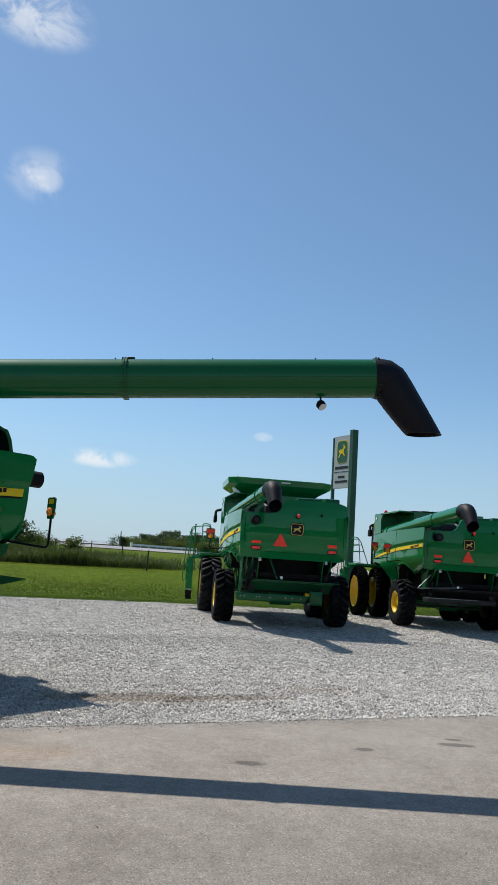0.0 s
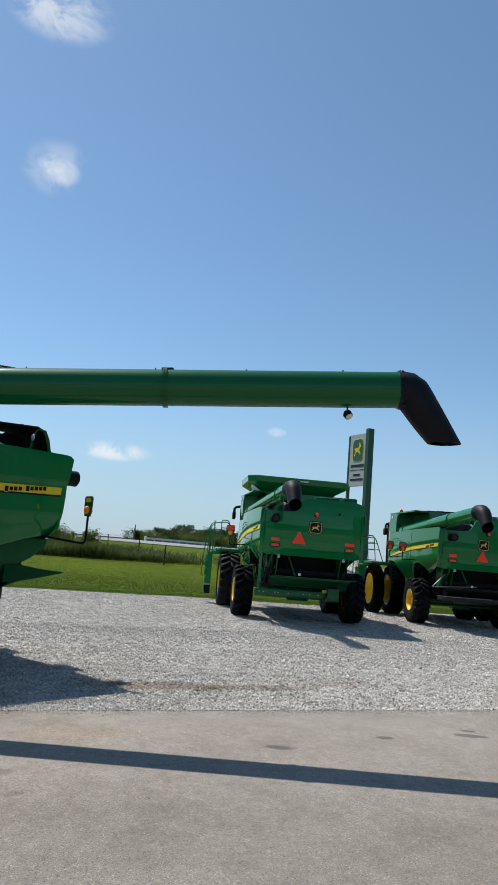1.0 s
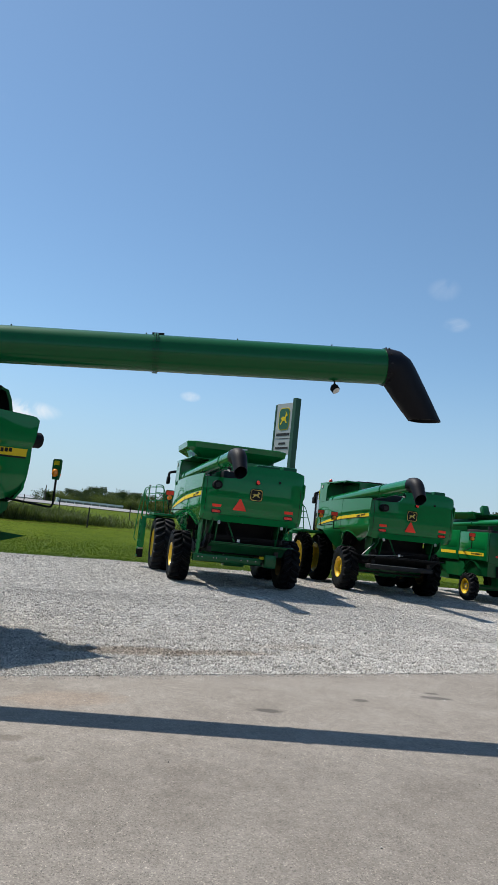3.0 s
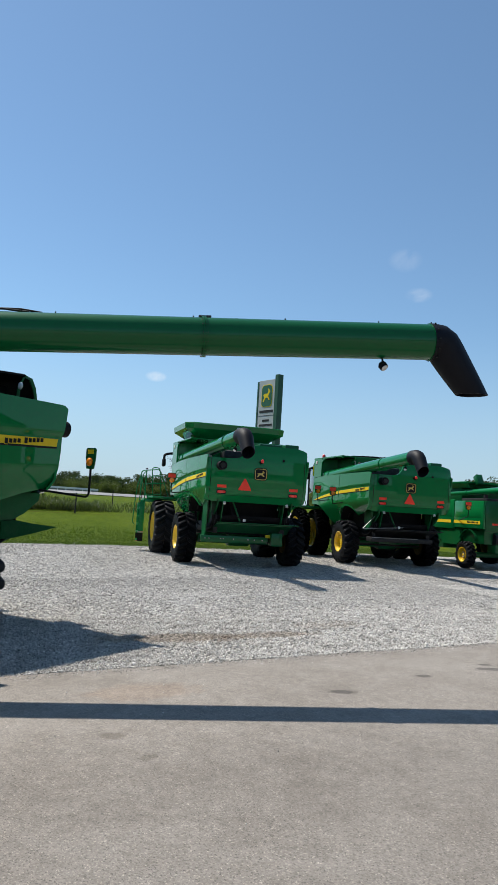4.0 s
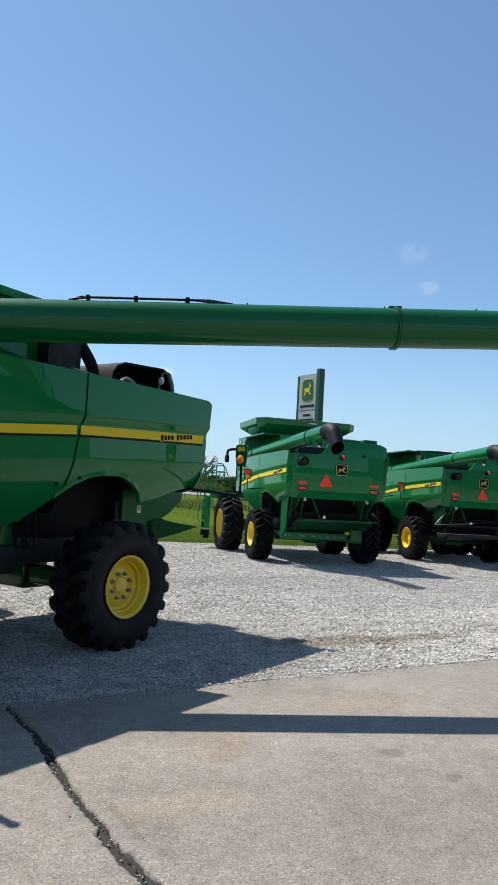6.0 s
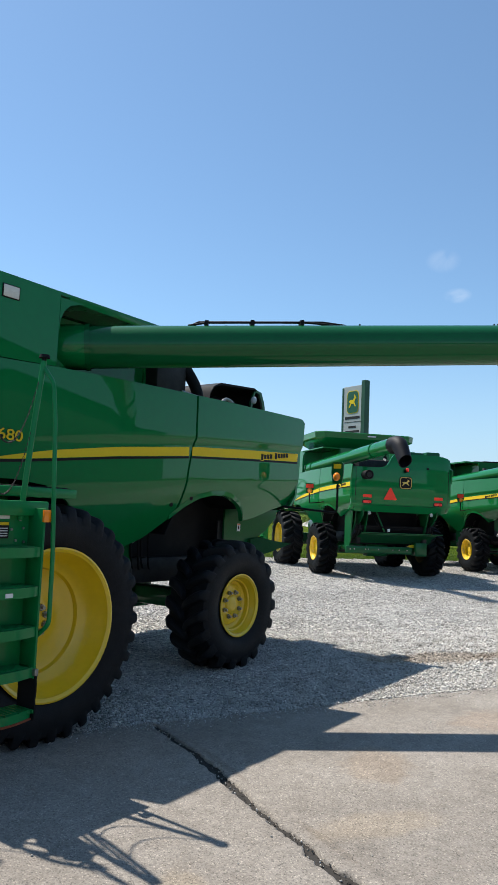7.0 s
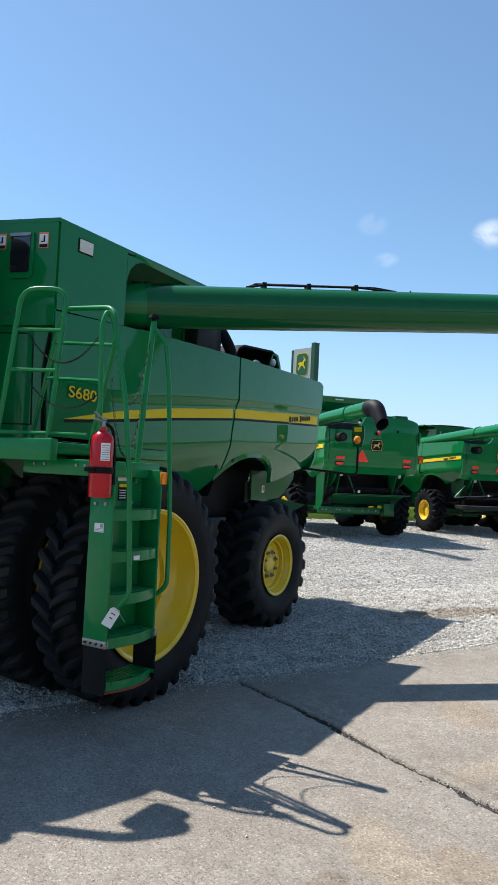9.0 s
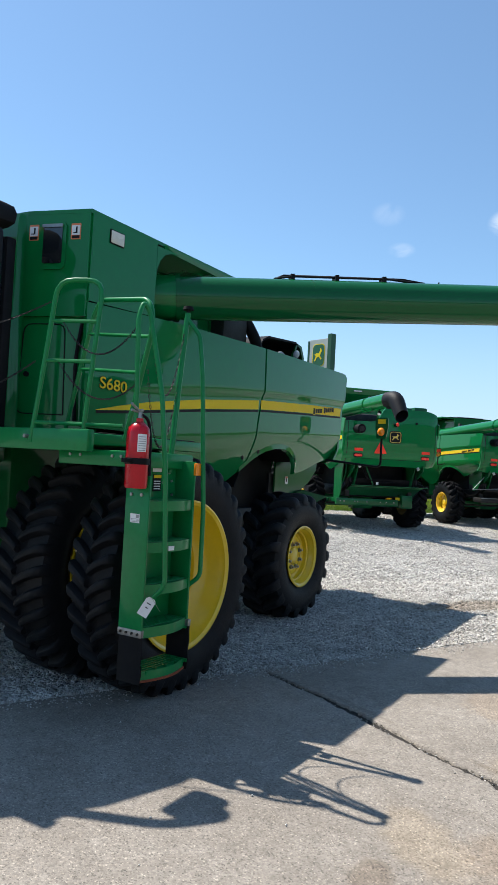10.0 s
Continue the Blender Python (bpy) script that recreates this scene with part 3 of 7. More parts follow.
STRIPE_LOW = [(0.15, 2.262), (0.5, 2.29), (0.9, 2.33), (1.75, 2.42), (3.0, 2.53), (4.2, 2.595), (5.6, 2.655)]
STRIPE_WIDE = [(0.15, 0.002), (0.5, 0.045), (0.9, 0.078), (1.75, 0.10), (3.0, 0.11), (5.6, 0.118)]


def skin_y(x, z):
    """How far the side panel stands out from the middle, at (x, z)."""
    k = min(max((x - 2.4) / 3.2, 0), 1)
    y = 1.70 - 0.13 * k ** 1.6
    # the upper half overhangs the stripe by a soft step
    step = min(max((z - curve_at(STRIPE_LOW, x) - 0.145) / 0.085, 0), 1)
    y += 0.024 * min(max((x - 0.3) / 1.4, 0), 1) * step * step * (3 - 2 * step) - 0.03 * max(z - curve_at(STRIPE_LOW, x) - 0.25, 0)
    low = curve_at(STRIPE_LOW, x) - 0.28
    if z < low:
        y -= 0.50 * (low - z) ** 1.45
    return y


def rear_shift(x, z):
    """How far the rear edge leans forward, towards the bottom."""
    k = min(max((x - 4.3) / 1.3, 0), 1)
    return k * k * curve_at([(1.7, 0.45), (2.0, 0.27), (2.13, 0.16), (2.4, 0.12), (2.72, 0.10), (3.0, 0.04), (3.3, 0.0)], z)


def side_panel(name, parent, side, x0, x1, seam0=None, seam1=None, label=""):
    """A curved side shield between two seams, each a table of (z, shift)."""
    rows = []
    n = max(8, int((x1 - x0) / 0.07))
    for i in range(n + 1):
        x = x0 + (x1 - x0) * i / n
        lo, hi = curve_at(PANEL_LOW, x), curve_at(PANEL_TOP, x)
        row = []
        for j in range(49):
            z = lo + (hi - lo) * j / 48
            xx = x - rear_shift(x, z)
            if seam1 and i > n - 6:
                xx += curve_at(seam1, z) * (i - (n - 6)) / 6
            if seam0 and i < 6:
                xx += curve_at(seam0, z) * (6 - i) / 6
            row.append(Vector((xx, side * skin_y(x, z), z)))
        rows.append(row)
    bm = shell(BM(), rows, Vector((0, -side * 0.035, 0)))
    return part(name, bm, GREEN, parent, label, smooth=50)


def stripe(parent, side, x0, x1, lift, low, wide, mat, name, label=""):
    rows = []
    n = int((x1 - x0) / 0.1)
    for i in range(n + 1):
        x = x0 + (x1 - x0) * i / n
        a = low(x)
        rows.append([Vector((x - rear_shift(x, z), side * (skin_y(x, z) + lift), z)) for z in (a, a + wide(x) * 0.5, a + wide(x))])
    return part(name, shell(BM(), rows, Vector((0, -side * 0.003, 0))), mat, parent, label, smooth=60)


def wave_plate(parent, side, x, z, w, h, mat, name, lift, label=""):
    """A small plate that lies on the side panel."""
    rows = []
    for i in range(9):
        xx = x - w / 2 + w * i / 8
        rows.append([Vector((xx, side * (skin_y(xx, zz) + lift), zz)) for zz in (z - h / 2, z, z + h / 2)])
    return part(name, shell(BM(), rows, Vector((0, -side * 0.004, 0))), mat, parent, label, smooth=60)


SEAM = [(1.7, -0.10), (1.9, -0.05), (2.35, 0.0), (2.5, 0.03), (2.75, 0.09), (3.3, 0.10)]
SEAM_B = [(z, s + 0.034) for z, s in SEAM]


def rear_x(y, z):
    k = min(abs(y) / 1.56, 1)
    return 5.69 - 0.025 * k ** 2 - 0.115 * k ** 7 - curve_at([(1.85, 0.30), (1.95, 0.24), (2.15, 0.07), (2.35, 0.02), (2.6, 0.0), (2.9, 0.0), (3.2, 0.015), (3.46, 0.05), (3.66, 0.14)], z) + 0.015 * (z < 2.2)


def rear_hood(parent, notch):
    """The rear face, one moulded cover with a notch for the folded tube."""
    rows = []
    n = 60
    for i in range(n + 1):
        y = -1.555 + 3.11 * i / n
        top = (3.66 if notch else 3.46) - 0.10 * max(0, (abs(y) - 1.1) / 0.455) ** 2
        if notch:
            top = min(top, 3.22 + 0.45 / (1 + math.exp(-(y + 0.42) * 14)))
        else:
            top = min(top, 3.30 + 0.12 / (1 + math.exp(-(y + 1.0) * 12))) - 0.06 * max(0, (abs(y) - 1.42) / 0.135) ** 2
        low = 1.93 + 0.05 * max(0, (abs(y) - 1.25) / 0.3) ** 2
        rows.append([Vector((rear_x(y, low + (top - low) * j / 26), y, low + (top - low) * j / 26)) for j in range(27)])
    return part("rear_hood", shell(BM(), rows, Vector((-0.05, 0, 0))), GREEN, parent, "glossy green moulded rear cover", smooth=50)


def on_rear(y, z, lift=0.0):
    """A pose on the rear face whose own z points to the rear and y up."""
    return Matrix.Translation((rear_x(y, z) + lift, y, z)) @ Matrix(((0, 0, 1, 0), (1, 0, 0, 0), (0, 1, 0, 0), (0, 0, 0, 1)))


LEAP = [(-0.40, 0.05), (-0.18, 0.12), (0.05, 0.10), (0.20, 0.22), (0.16, 0.38), (0.30, 0.30), (0.42, 0.18), (0.28, 0.12), (0.20, -0.02), (0.38, -0.20), (0.30, -0.24), (0.08, -0.08), (-0.12, -0.10),
        (-0.32, -0.30), (-0.42, -0.28), (-0.24, -0.06)]


def badge(parent, m, size, plate=None, ring=None, mark=None, name="badge", label=""):
    """A maker's badge as plain shapes: a plate, a border and a slanting mark."""
    b = part(name, prism(BM(), rrect(size, size * 0.92, size * 0.22), 0.012, m), plate, parent, label, smooth=0)
    outer, inner = rrect(size * 0.9, size * 0.82, size * 0.18), rrect(size * 0.82, size * 0.74, size * 0.15)
    bm = BM()
    lo = [[bm.verts.new(m @ Vector((x, y, z))) for x, y in o] for o, z in ((outer, 0.012), (outer, 0.018), (inner, 0.018), (inner, 0.012))]
    k = len(outer)
    for a, c in zip(lo, lo[1:]):
        for i in range(k):
            bm.faces.new((a[i], a[(i + 1) % k], c[(i + 1) % k], c[i]))
    part("border", bm, ring, b, smooth=0)
    part("mark", prism(BM(), [(x * size * 0.72, y * size * 0.72) for x, y in LEAP], 0.006, m @ Matrix.Translation((0, 0, 0.0125))), mark, b, smooth=0)
    return b


def tank(parent, cover):
    """The grain tank over the body, with the saddle for the unloading tube cut into its left side."""
    y = 1.69
    # left wall ahead of the saddle, slanting front wall, right wall, rear wall
    def wall(points, thick, m=GREEN, name="tank_wall", lab=""):
        return part(name, shell(BM(), points, thick), m, parent, lab, smooth=40)
    wall([[Vector((0.0, -y, 3.20)), Vector((0.0, -y, 3.98))], [Vector((0.55, -y, 3.22)), Vector((0.55, -y, 3.98))], [Vector((0.88, -y, 3.235)), Vector((0.88, -y, 3.98))]], Vector((0, 0.04, 0)))
    front = []
    for i in range(9):
        t = i / 8
        px, py = -0.02 - 0.18 * t, -y + 0.01 + 0.60 * t
        front.append([Vector((px, py, 3.06 + 0.92 * k / 8)) for k in range(9)])
    wall(front, Vector((0.04, 0.012, 0)))
    wall([[Vector((-0.26, y - 0.8, 3.06)), Vector((-0.26, y - 0.8, 3.98))], [Vector((0, y, 3.06)), Vector((0, y, 3.98))]], Vector((0.04, 0, 0)))
    wall([[Vector((-0.20, -1.08, 3.06)), Vector((-0.20, -1.08, 3.98))], [Vector((-0.26, 0.88, 3.06)), Vector((-0.26, 0.88, 3.98))]], Vector((0.04, 0, 0)))
    wall([[Vector((0, y, 3.2)), Vector((0, y, 3.98))], [Vector((2.8, y - 0.06, 3.27)), Vector((2.8, y - 0.06, 3.98))]], Vector((0, -0.04, 0)))
    wall([[Vector((2.8, -1.0, 3.1)), Vector((2.8, -1.0, 3.98))], [Vector((2.8, y - 0.06, 3.1)), Vector((2.8, y - 0.06, 3.98))]], Vector((-0.04, 0, 0)))
    # the saddle: its front, its back wall and its floor
    wall([[Vector((0.84, -y + 0.05, 3.1)), Vector((0.84, -y + 0.05, 3.95))], [Vector((0.84, -0.98, 3.1)), Vector((0.84, -0.98, 3.95))]], Vector((-0.03, 0, 0)))
    wall([[Vector((0.84, -0.98, 3.1)), Vector((0.84, -0.98, 3.95))], [Vector((2.8, -0.98, 3.1)), Vector((2.8, -0.98, 3.95))]], Vector((0, 0.03, 0)))
    part("saddle_floor", box(BM(), (0.84, -1.62, 3.08), (2.95, -0.95, 3.12)), BLACK, parent, smooth=0)
    # rounded gusset at the saddle's upper front corner
    g = [(0, 0), (0.34, 0), (0.22, -0.02), (0.12, -0.06), (0.05, -0.13), (0.012, -0.22), (0, -0.34)]
    part("gusset", prism(BM(), g, 0.04, Matrix.Translation((0.885, -y + 0.04, 3.93)) @ Matrix.Rotation(math.pi / 2, 4, "X")), GREEN, parent, smooth=0)
    # roof overhang above the saddle
    lip = [(-0.02, -y), (2.84, -1.58), (2.70, -1.0), (2.84, y - 0.06), (0, y), (-0.26, 0.89), (-0.20, -1.09)]
    if cover == "flat":
        part("tank_cover", prism(BM(), lip, 0.035, Matrix.Translation((0, 0, 3.965))), GREEN, parent, "flat green tank cover", smooth=0)
        part("overhang", shell(BM(), [[Vector((1.0, -y, 3.965)), Vector((1.0, -y + 0.01, 3.92))], [Vector((2.84, -1.58, 3.965)), Vector((2.84, -1.57, 3.90))]], Vector((0, 0.03, 0))), GREEN, parent, smooth=0)
        part("cover_strut", tube(BM(), [(2.3, -1.2, 3.9), (3.0, -1.15, 3.62)], 0.02), GREEN_FRAME, parent)
    elif cover == "dark":
        part("tank_cover", prism(BM(), lip, 0.05, Matrix.Translation((0, 0, 3.965))), GREEN, parent, smooth=0)
        bm = BM()
        for k in range(7):
            s = math.sin(math.pi * (k + 0.5) / 7)
            box(bm, (0.1, -1.3 + 0.37 * k, 4.0), (2.4, -0.95 + 0.37 * k, 4.03 + 0.07 * s), 0.01)
        part("tarpaulin", bm, BLACK, parent, "black folded tank cover", smooth=30)
    else:
        part("tank_cover", prism(BM(), lip, 0.035, Matrix.Translation((0, 0, 3.965))), GREEN, parent, smooth=0)
        def plan8(x0, x1, y, c):
            return [(x0 + c, -y), (x1 - c, -y), (x1, -y + c), (x1, y - c), (x1 - c, y), (x0 + c, y), (x0, y - c), (x0, -y + c)]
        levels = [(3.98, plan8(0.42, 2.28, 1.20, 0.10)), (4.10, plan8(0.32, 2.38, 1.33, 0.12)), (4.31, plan8(0.04, 2.66, 1.70, 0.24)), (4.34, plan8(0.02, 2.68, 1.73, 0.25)), (4.52, plan8(0.0, 2.70, 1.75, 0.26)), (4.54, plan8(0.02, 2.68, 1.73, 0.25))]
        names = ("extension_left", "extension_corner", "extension_rear", "extension_corner", "extension_right", "extension_corner", "extension_front", "extension_corner")
        for i, nm in enumerate(names):
            rows = [[Vector((*pl[k], z)) for z, pl in levels] for k in (i, (i + 1) % 8)]
            part(nm, shell(BM(), rows, lambda p: Vector((1.35 - p[0], -p[1], 0)).normalized() * 0.03), GREEN, parent, "flared green hopper extension", smooth=20)
        part("extension_mark", prism(BM(), rrect(0.30, 0.045, 0.01), 0.004, Matrix.Translation((2.71, 0.15, 4.44)) @ Matrix(((0, 0, 1, 0), (1, 0, 0, 0), (0, 1, 0, 0), (0, 0, 0, 1)))), DECAL_WHITE, parent, smooth=0)


def auger(parent, pivot, ang, slope, length, joint, R=0.212):
    """The unloading tube: ang degrees from straight back towards the outside, s metres along it."""
    d = Vector((math.cos(radians(ang)), -math.sin(radians(ang)), slope)).normalized()
    p = Vector(pivot)
    side = d.cross(Vector((0, 0, 1))).normalized()
    up = side.cross(d)
    big = R > 0.22
    at = lambda s, a=0, b=0: p + d * s + side * a + up * b
    bm = cyl(BM(), at(0.25), at(length), R, seg=48)
    tb = part("unloading_tube", bm, TUBE_SHADE_GREEN if big else GREEN, parent, "long glossy green unloading auger tube", smooth=40)
    for s, w, r in ((0.42, 0.05, R + 0.024), (joint - 0.024, 0.02, R + 0.020), (joint + 0.004, 0.02, R + 0.020), (length - 0.03, 0.03, R + 0.010)):
        part("collar", cyl(BM(), at(s), at(s + w), r, seg=48), TUBE_SHADE_GREEN if big else GREEN, tb, smooth=40)
    for s in (1.9, joint + 0.4):
        part("weld_band", cyl(BM(), at(s), at(s + 0.012), R + 0.0025, seg=48), TUBE_SHADE_GREEN if big else GREEN, tb, smooth=40)
    frame3 = Matrix(((d.x, side.x, up.x, 0), (d.y, side.y, up.y, 0), (d.z, side.z, up.z, 0), (0, 0, 0, 1)))
    spots = [(at(joint - 0.033, math.cos(2 * math.pi * k / 14) * (R + 0.012), math.sin(2 * math.pi * k / 14) * (R + 0.012)), frame3 @ Matrix.Rotation(math.pi / 2, 4, "Y"), 0.066) for k in range(14)]
    spots += [(at(s, 0.05 * (-1) ** k, R - 0.008), frame3, 0.017) for k, s in enumerate((joint - 0.12, joint + 0.6, joint + 1.0, joint + 1.6, joint + 2.2, 2.4, 3.4, 4.2)) if s < length - 0.1]
    bolts = {}
    for q, turn, tall in spots:
        pose_at = Matrix.Translation(q) @ turn
        if tall in bolts:
            share("bolt", bolts[tall], tb, pose_at)
        else:
            bolts[tall] = part("bolt", cyl(BM(), (0, 0, 0), (0, 0, tall), 0.008, seg=6), IRON, tb, at=pose_at)
    # latch over the joint and a hose run along the top
    bm = BM()
    box(bm, (-0.05, -0.03, 0), (0.10, 0.03, 0.028), 0.008, Matrix.Translation(at(joint, 0, R)) @ Matrix(((d.x, side.x, up.x, 0), (d.y, side.y, up.y, 0), (d.z, side.z, up.z, 0), (0, 0, 0, 1))))
    part("joint_latch", bm, IRON, tb)
    if big:
        bm = BM()
        tube(bm, [at(1.5, -0.03, R), at(1.62, -0.03, R + 0.05), at(3.0, -0.03, R + 0.045), at(3.25, 0, R)], 0.014, 6)
        tube(bm, [at(1.5, 0.03, R), at(1.7, 0.03, R + 0.03), at(2.8, 0.03, R + 0.03), at(3.1, 0.03, R)], 0.012, 6)
        for s in (1.7, 2.2, 2.75):
            box(bm, (-0.02, -0.06, 0), (0.02, 0.06, 0.06), 0, Matrix.Translation(at(s, 0, R - 0.007)) @ Matrix(((d.x, side.x, up.x, 0), (d.y, side.y, up.y, 0), (d.z, side.z, up.z, 0), (0, 0, 0, 1))))
        part("hydraulic_line", bm, BLACK, tb, "black hose clipped along the tube")
    # spout: rings that bend down to a level mouth
    n = 14
    rows = []
    down = Vector((0, 0, 1))
    flat = Vector((d.x, d.y, 0)).normalized()
    p0, p1, p2 = at(length - 0.03), at(length + (0.13 if big else 0.32)), at(length) + flat * (0.59 if big else 0.66) - down * (0.63 if big else 0.47)
    line = rounded([p0, p1, p2], 0.3 if big else 0.5, 7)
    lengths = [0.0]
    for u, w in zip(line, line[1:]):
        lengths.append(lengths[-1] + (w - u).length)
    def along(k):
        k *= lengths[-1]
        for j in range(len(line) - 1):
            if k <= lengths[j + 1] or j == len(line) - 2:
                f = (k - lengths[j]) / (lengths[j + 1] - lengths[j])
                return line[j].lerp(line[j + 1], f)
    for i in range(n + 1):
        t = i / n
        c = along(t)
        ax = (along(min(t + 0.06, 1)) - along(max(t - 0.06, 0))).normalized()
        u = side.cross(ax).normalized()
        r = R + (0.012 - 0.062 * t ** 1.6 if big else 0.025 - 0.045 * t)
        k0 = max(0, t - 0.35) / 0.65 if big else 0
        ring = []
        for k in range(28):
            a = 2 * math.pi * k / 28
            f = 1 + 0.025 * math.cos(4 * a) * t
            q = c + side * math.cos(a) * r * f * (1 - 0.06 * t) + u * math.sin(a) * r
            if not big:
                q = q - ax * (q - c).dot(u) * 0.35 * t
            if k0 > 0:
                q = q - ax * ((q.z - c.z) / ax.z) * k0 * k0 * 0.92
            ring.append(q)
        rows.append(ring)
    bm = BM()
    rr = [[bm.verts.new(q) for q in ring] for ring in rows]
    inner = [[bm.verts.new(q + (sum(ring, Vector()) / len(ring) - q) * 0.07) for q in ring] for ring in rows[3:]]
    def weave(a, b):
        for k in range(28):
            bm.faces.new((a[k], a[(k + 1) % 28], b[(k + 1) % 28], b[k]))
    for a, b in zip(rr, rr[1:]):
        weave(a, b)
    for a, b in zip(inner, inner[1:]):
        weave(a, b)
    weave(rr[-1], inner[-1])
    bm.faces.new(inner[0])
    sp = part("spout", bm, SPOUT, parent, "black rubber discharge spout bent downwards", smooth=60)
    first = None
    for k in range(12):
        a = 2 * math.pi * k / 12
        out = side * math.cos(a) + up * math.sin(a)
        pose_at = Matrix.Translation(at(length + 0.02, math.cos(a) * (R + 0.009), math.sin(a) * (R + 0.009))) @ out.to_track_quat("Z", "Y").to_matrix().to_4x4()
        if first is None:
            first = part("clamp_bolt", cyl(BM(), (0, 0, 0), (0, 0, 0.02), 0.012, seg=6), IRON, sp, at=pose_at)
        else:
            share("clamp_bolt", first, sp, pose_at)
    s = length - 0.655 if big else length - 0.52
    bm = BM()
    tube(bm, [at(s, 0, -R + 0.01), at(s, 0, -R - 0.035)], 0.012, 6)
    tube(bm, [at(s, -0.05, -R - 0.10), at(s, -0.05, -R - 0.035), at(s, 0.05, -R - 0.035), at(s, 0.05, -R - 0.10)], 0.008, 6, radius=0.03)
    l = part("work_lamp", bm, BLACK, parent, "small black work lamp under the tube")
    aim = (d * 0.35 + side * 0.55 - up * 0.75).normalized()
    c = at(s, 0, -R - 0.085)
    bm = cyl(BM(), c - aim * 0.045, c - aim * 0.01, 0.03, 0.056, seg=16)
    cyl(bm, c - aim * 0.01, c + aim * 0.045, 0.056, 0.052, seg=16)
    part("housing", bm, BLACK, l)
    part("lens", cyl(BM(), c + aim * 0.0455, c + aim * 0.05, 0.047, seg=16), LAMP_GLASS, l)
    # elbow at the foot of the tube
    bm = BM()
    pts = [p + Vector((0, 0, -0.30)), p + Vector((0, 0, -0.10)), p, at(0.18), at(0.45)]
    tube(bm, rounded(pts, 0.16, 5), R + 0.013, 28)
    part("elbow", bm, GREEN, parent, smooth=50)
    part("pivot_plate", box(BM(), (p.x - 0.04, p.y - 0.24, p.z - 0.05), (p.x + 0.06, p.y - 0.215, p.z + 0.12), 0.008), GREEN_FRAME, parent)


def chain(bm, a, b, sag, link=0.024):
    """A hanging chain of oval links."""
    a, b = Vector(a), Vector(b)
    n = max(6, int((b - a).length * (1 + sag * 1.2) / (link * 0.78)))
    pts = [a.lerp(b, i / n) - Vector((0, 0, sag * 4 * (i / n) * (1 - i / n))) for i in range(n + 1)]
    for i, (p, q) in enumerate(zip(pts, pts[1:])):
        d = (q - p).normalized()
        s = d.orthogonal().normalized() if i == 0 else s
        s = (s - d * s.dot(d)).normalized()
        w = s if i % 2 else d.cross(s)
        c = (p + q) / 2
        loop = [c + d * link * 0.62 * math.cos(k * math.pi / 4) + w * link * 0.25 * math.sin(k * math.pi / 4) for k in range(8)]
        tube(bm, loop, 0.0023, 4, closed=True)


def marker_lamp(parent, foot, out, up, k=1.0):
    """A wide-vehicle lamp on a bent arm: amber and yellow to the front, red to the rear."""
    f, o = Vector(foot), Vector(out)
    bm = tube(BM(), [f, o, o + Vector((0, 0, up))], 0.017, 8, radius=0.08)
    arm = part("marker_arm", bm, BLACK, parent, "black bent arm of the side marker lamp")
    top = o + Vector((0, 0, up))
    shape = [(x * k, y) for x, y in ((-0.055, -0.05), (0.055, -0.05), (0.075, 0.10), (0.075, 0.24), (0.055, 0.26), (-0.055, 0.26), (-0.075, 0.24), (-0.075, 0.10))]
    m = Matrix.Translation(top) @ Matrix(((0, 0, -1, 0), (-1, 0, 0, 0), (0, 1, 0, 0), (0, 0, 0, 1)))
    paddle = part("paddle", prism(BM(), shape, 0.02, m), GREEN_FRAME, arm, smooth=0)
    part("reflector_front", prism(BM(), [(-0.06, 0.17), (0.06, 0.17), (0.06, 0.235), (-0.06, 0.235)], 0.004, m @ Matrix.Translation((0, 0, 0.02))), DECAL_YELLOW, arm, smooth=0)
    part("reflector_rear", prism(BM(), [(-0.065 * k, 0.11), (0.065 * k, 0.11), (0.065 * k, 0.235), (-0.065 * k, 0.235)], 0.004, m @ Matrix.Translation((0, 0, -0.004))), RED_SIGN, arm, smooth=0)
    bm = BM()
    ball(bm, (top.x - 0.035, top.y, top.z + 0.05), 0.055, (0.8, 1, 1.15))
    part("amber_lamp", bm, AMBER, arm, "amber lamp")
    bm = BM()
    ball(bm, (top.x + 0.015, top.y, top.z + 0.03), 0.045 * k, (0.8, 1, 1.0))
    part("rear_lamp", bm, AMBER, arm)


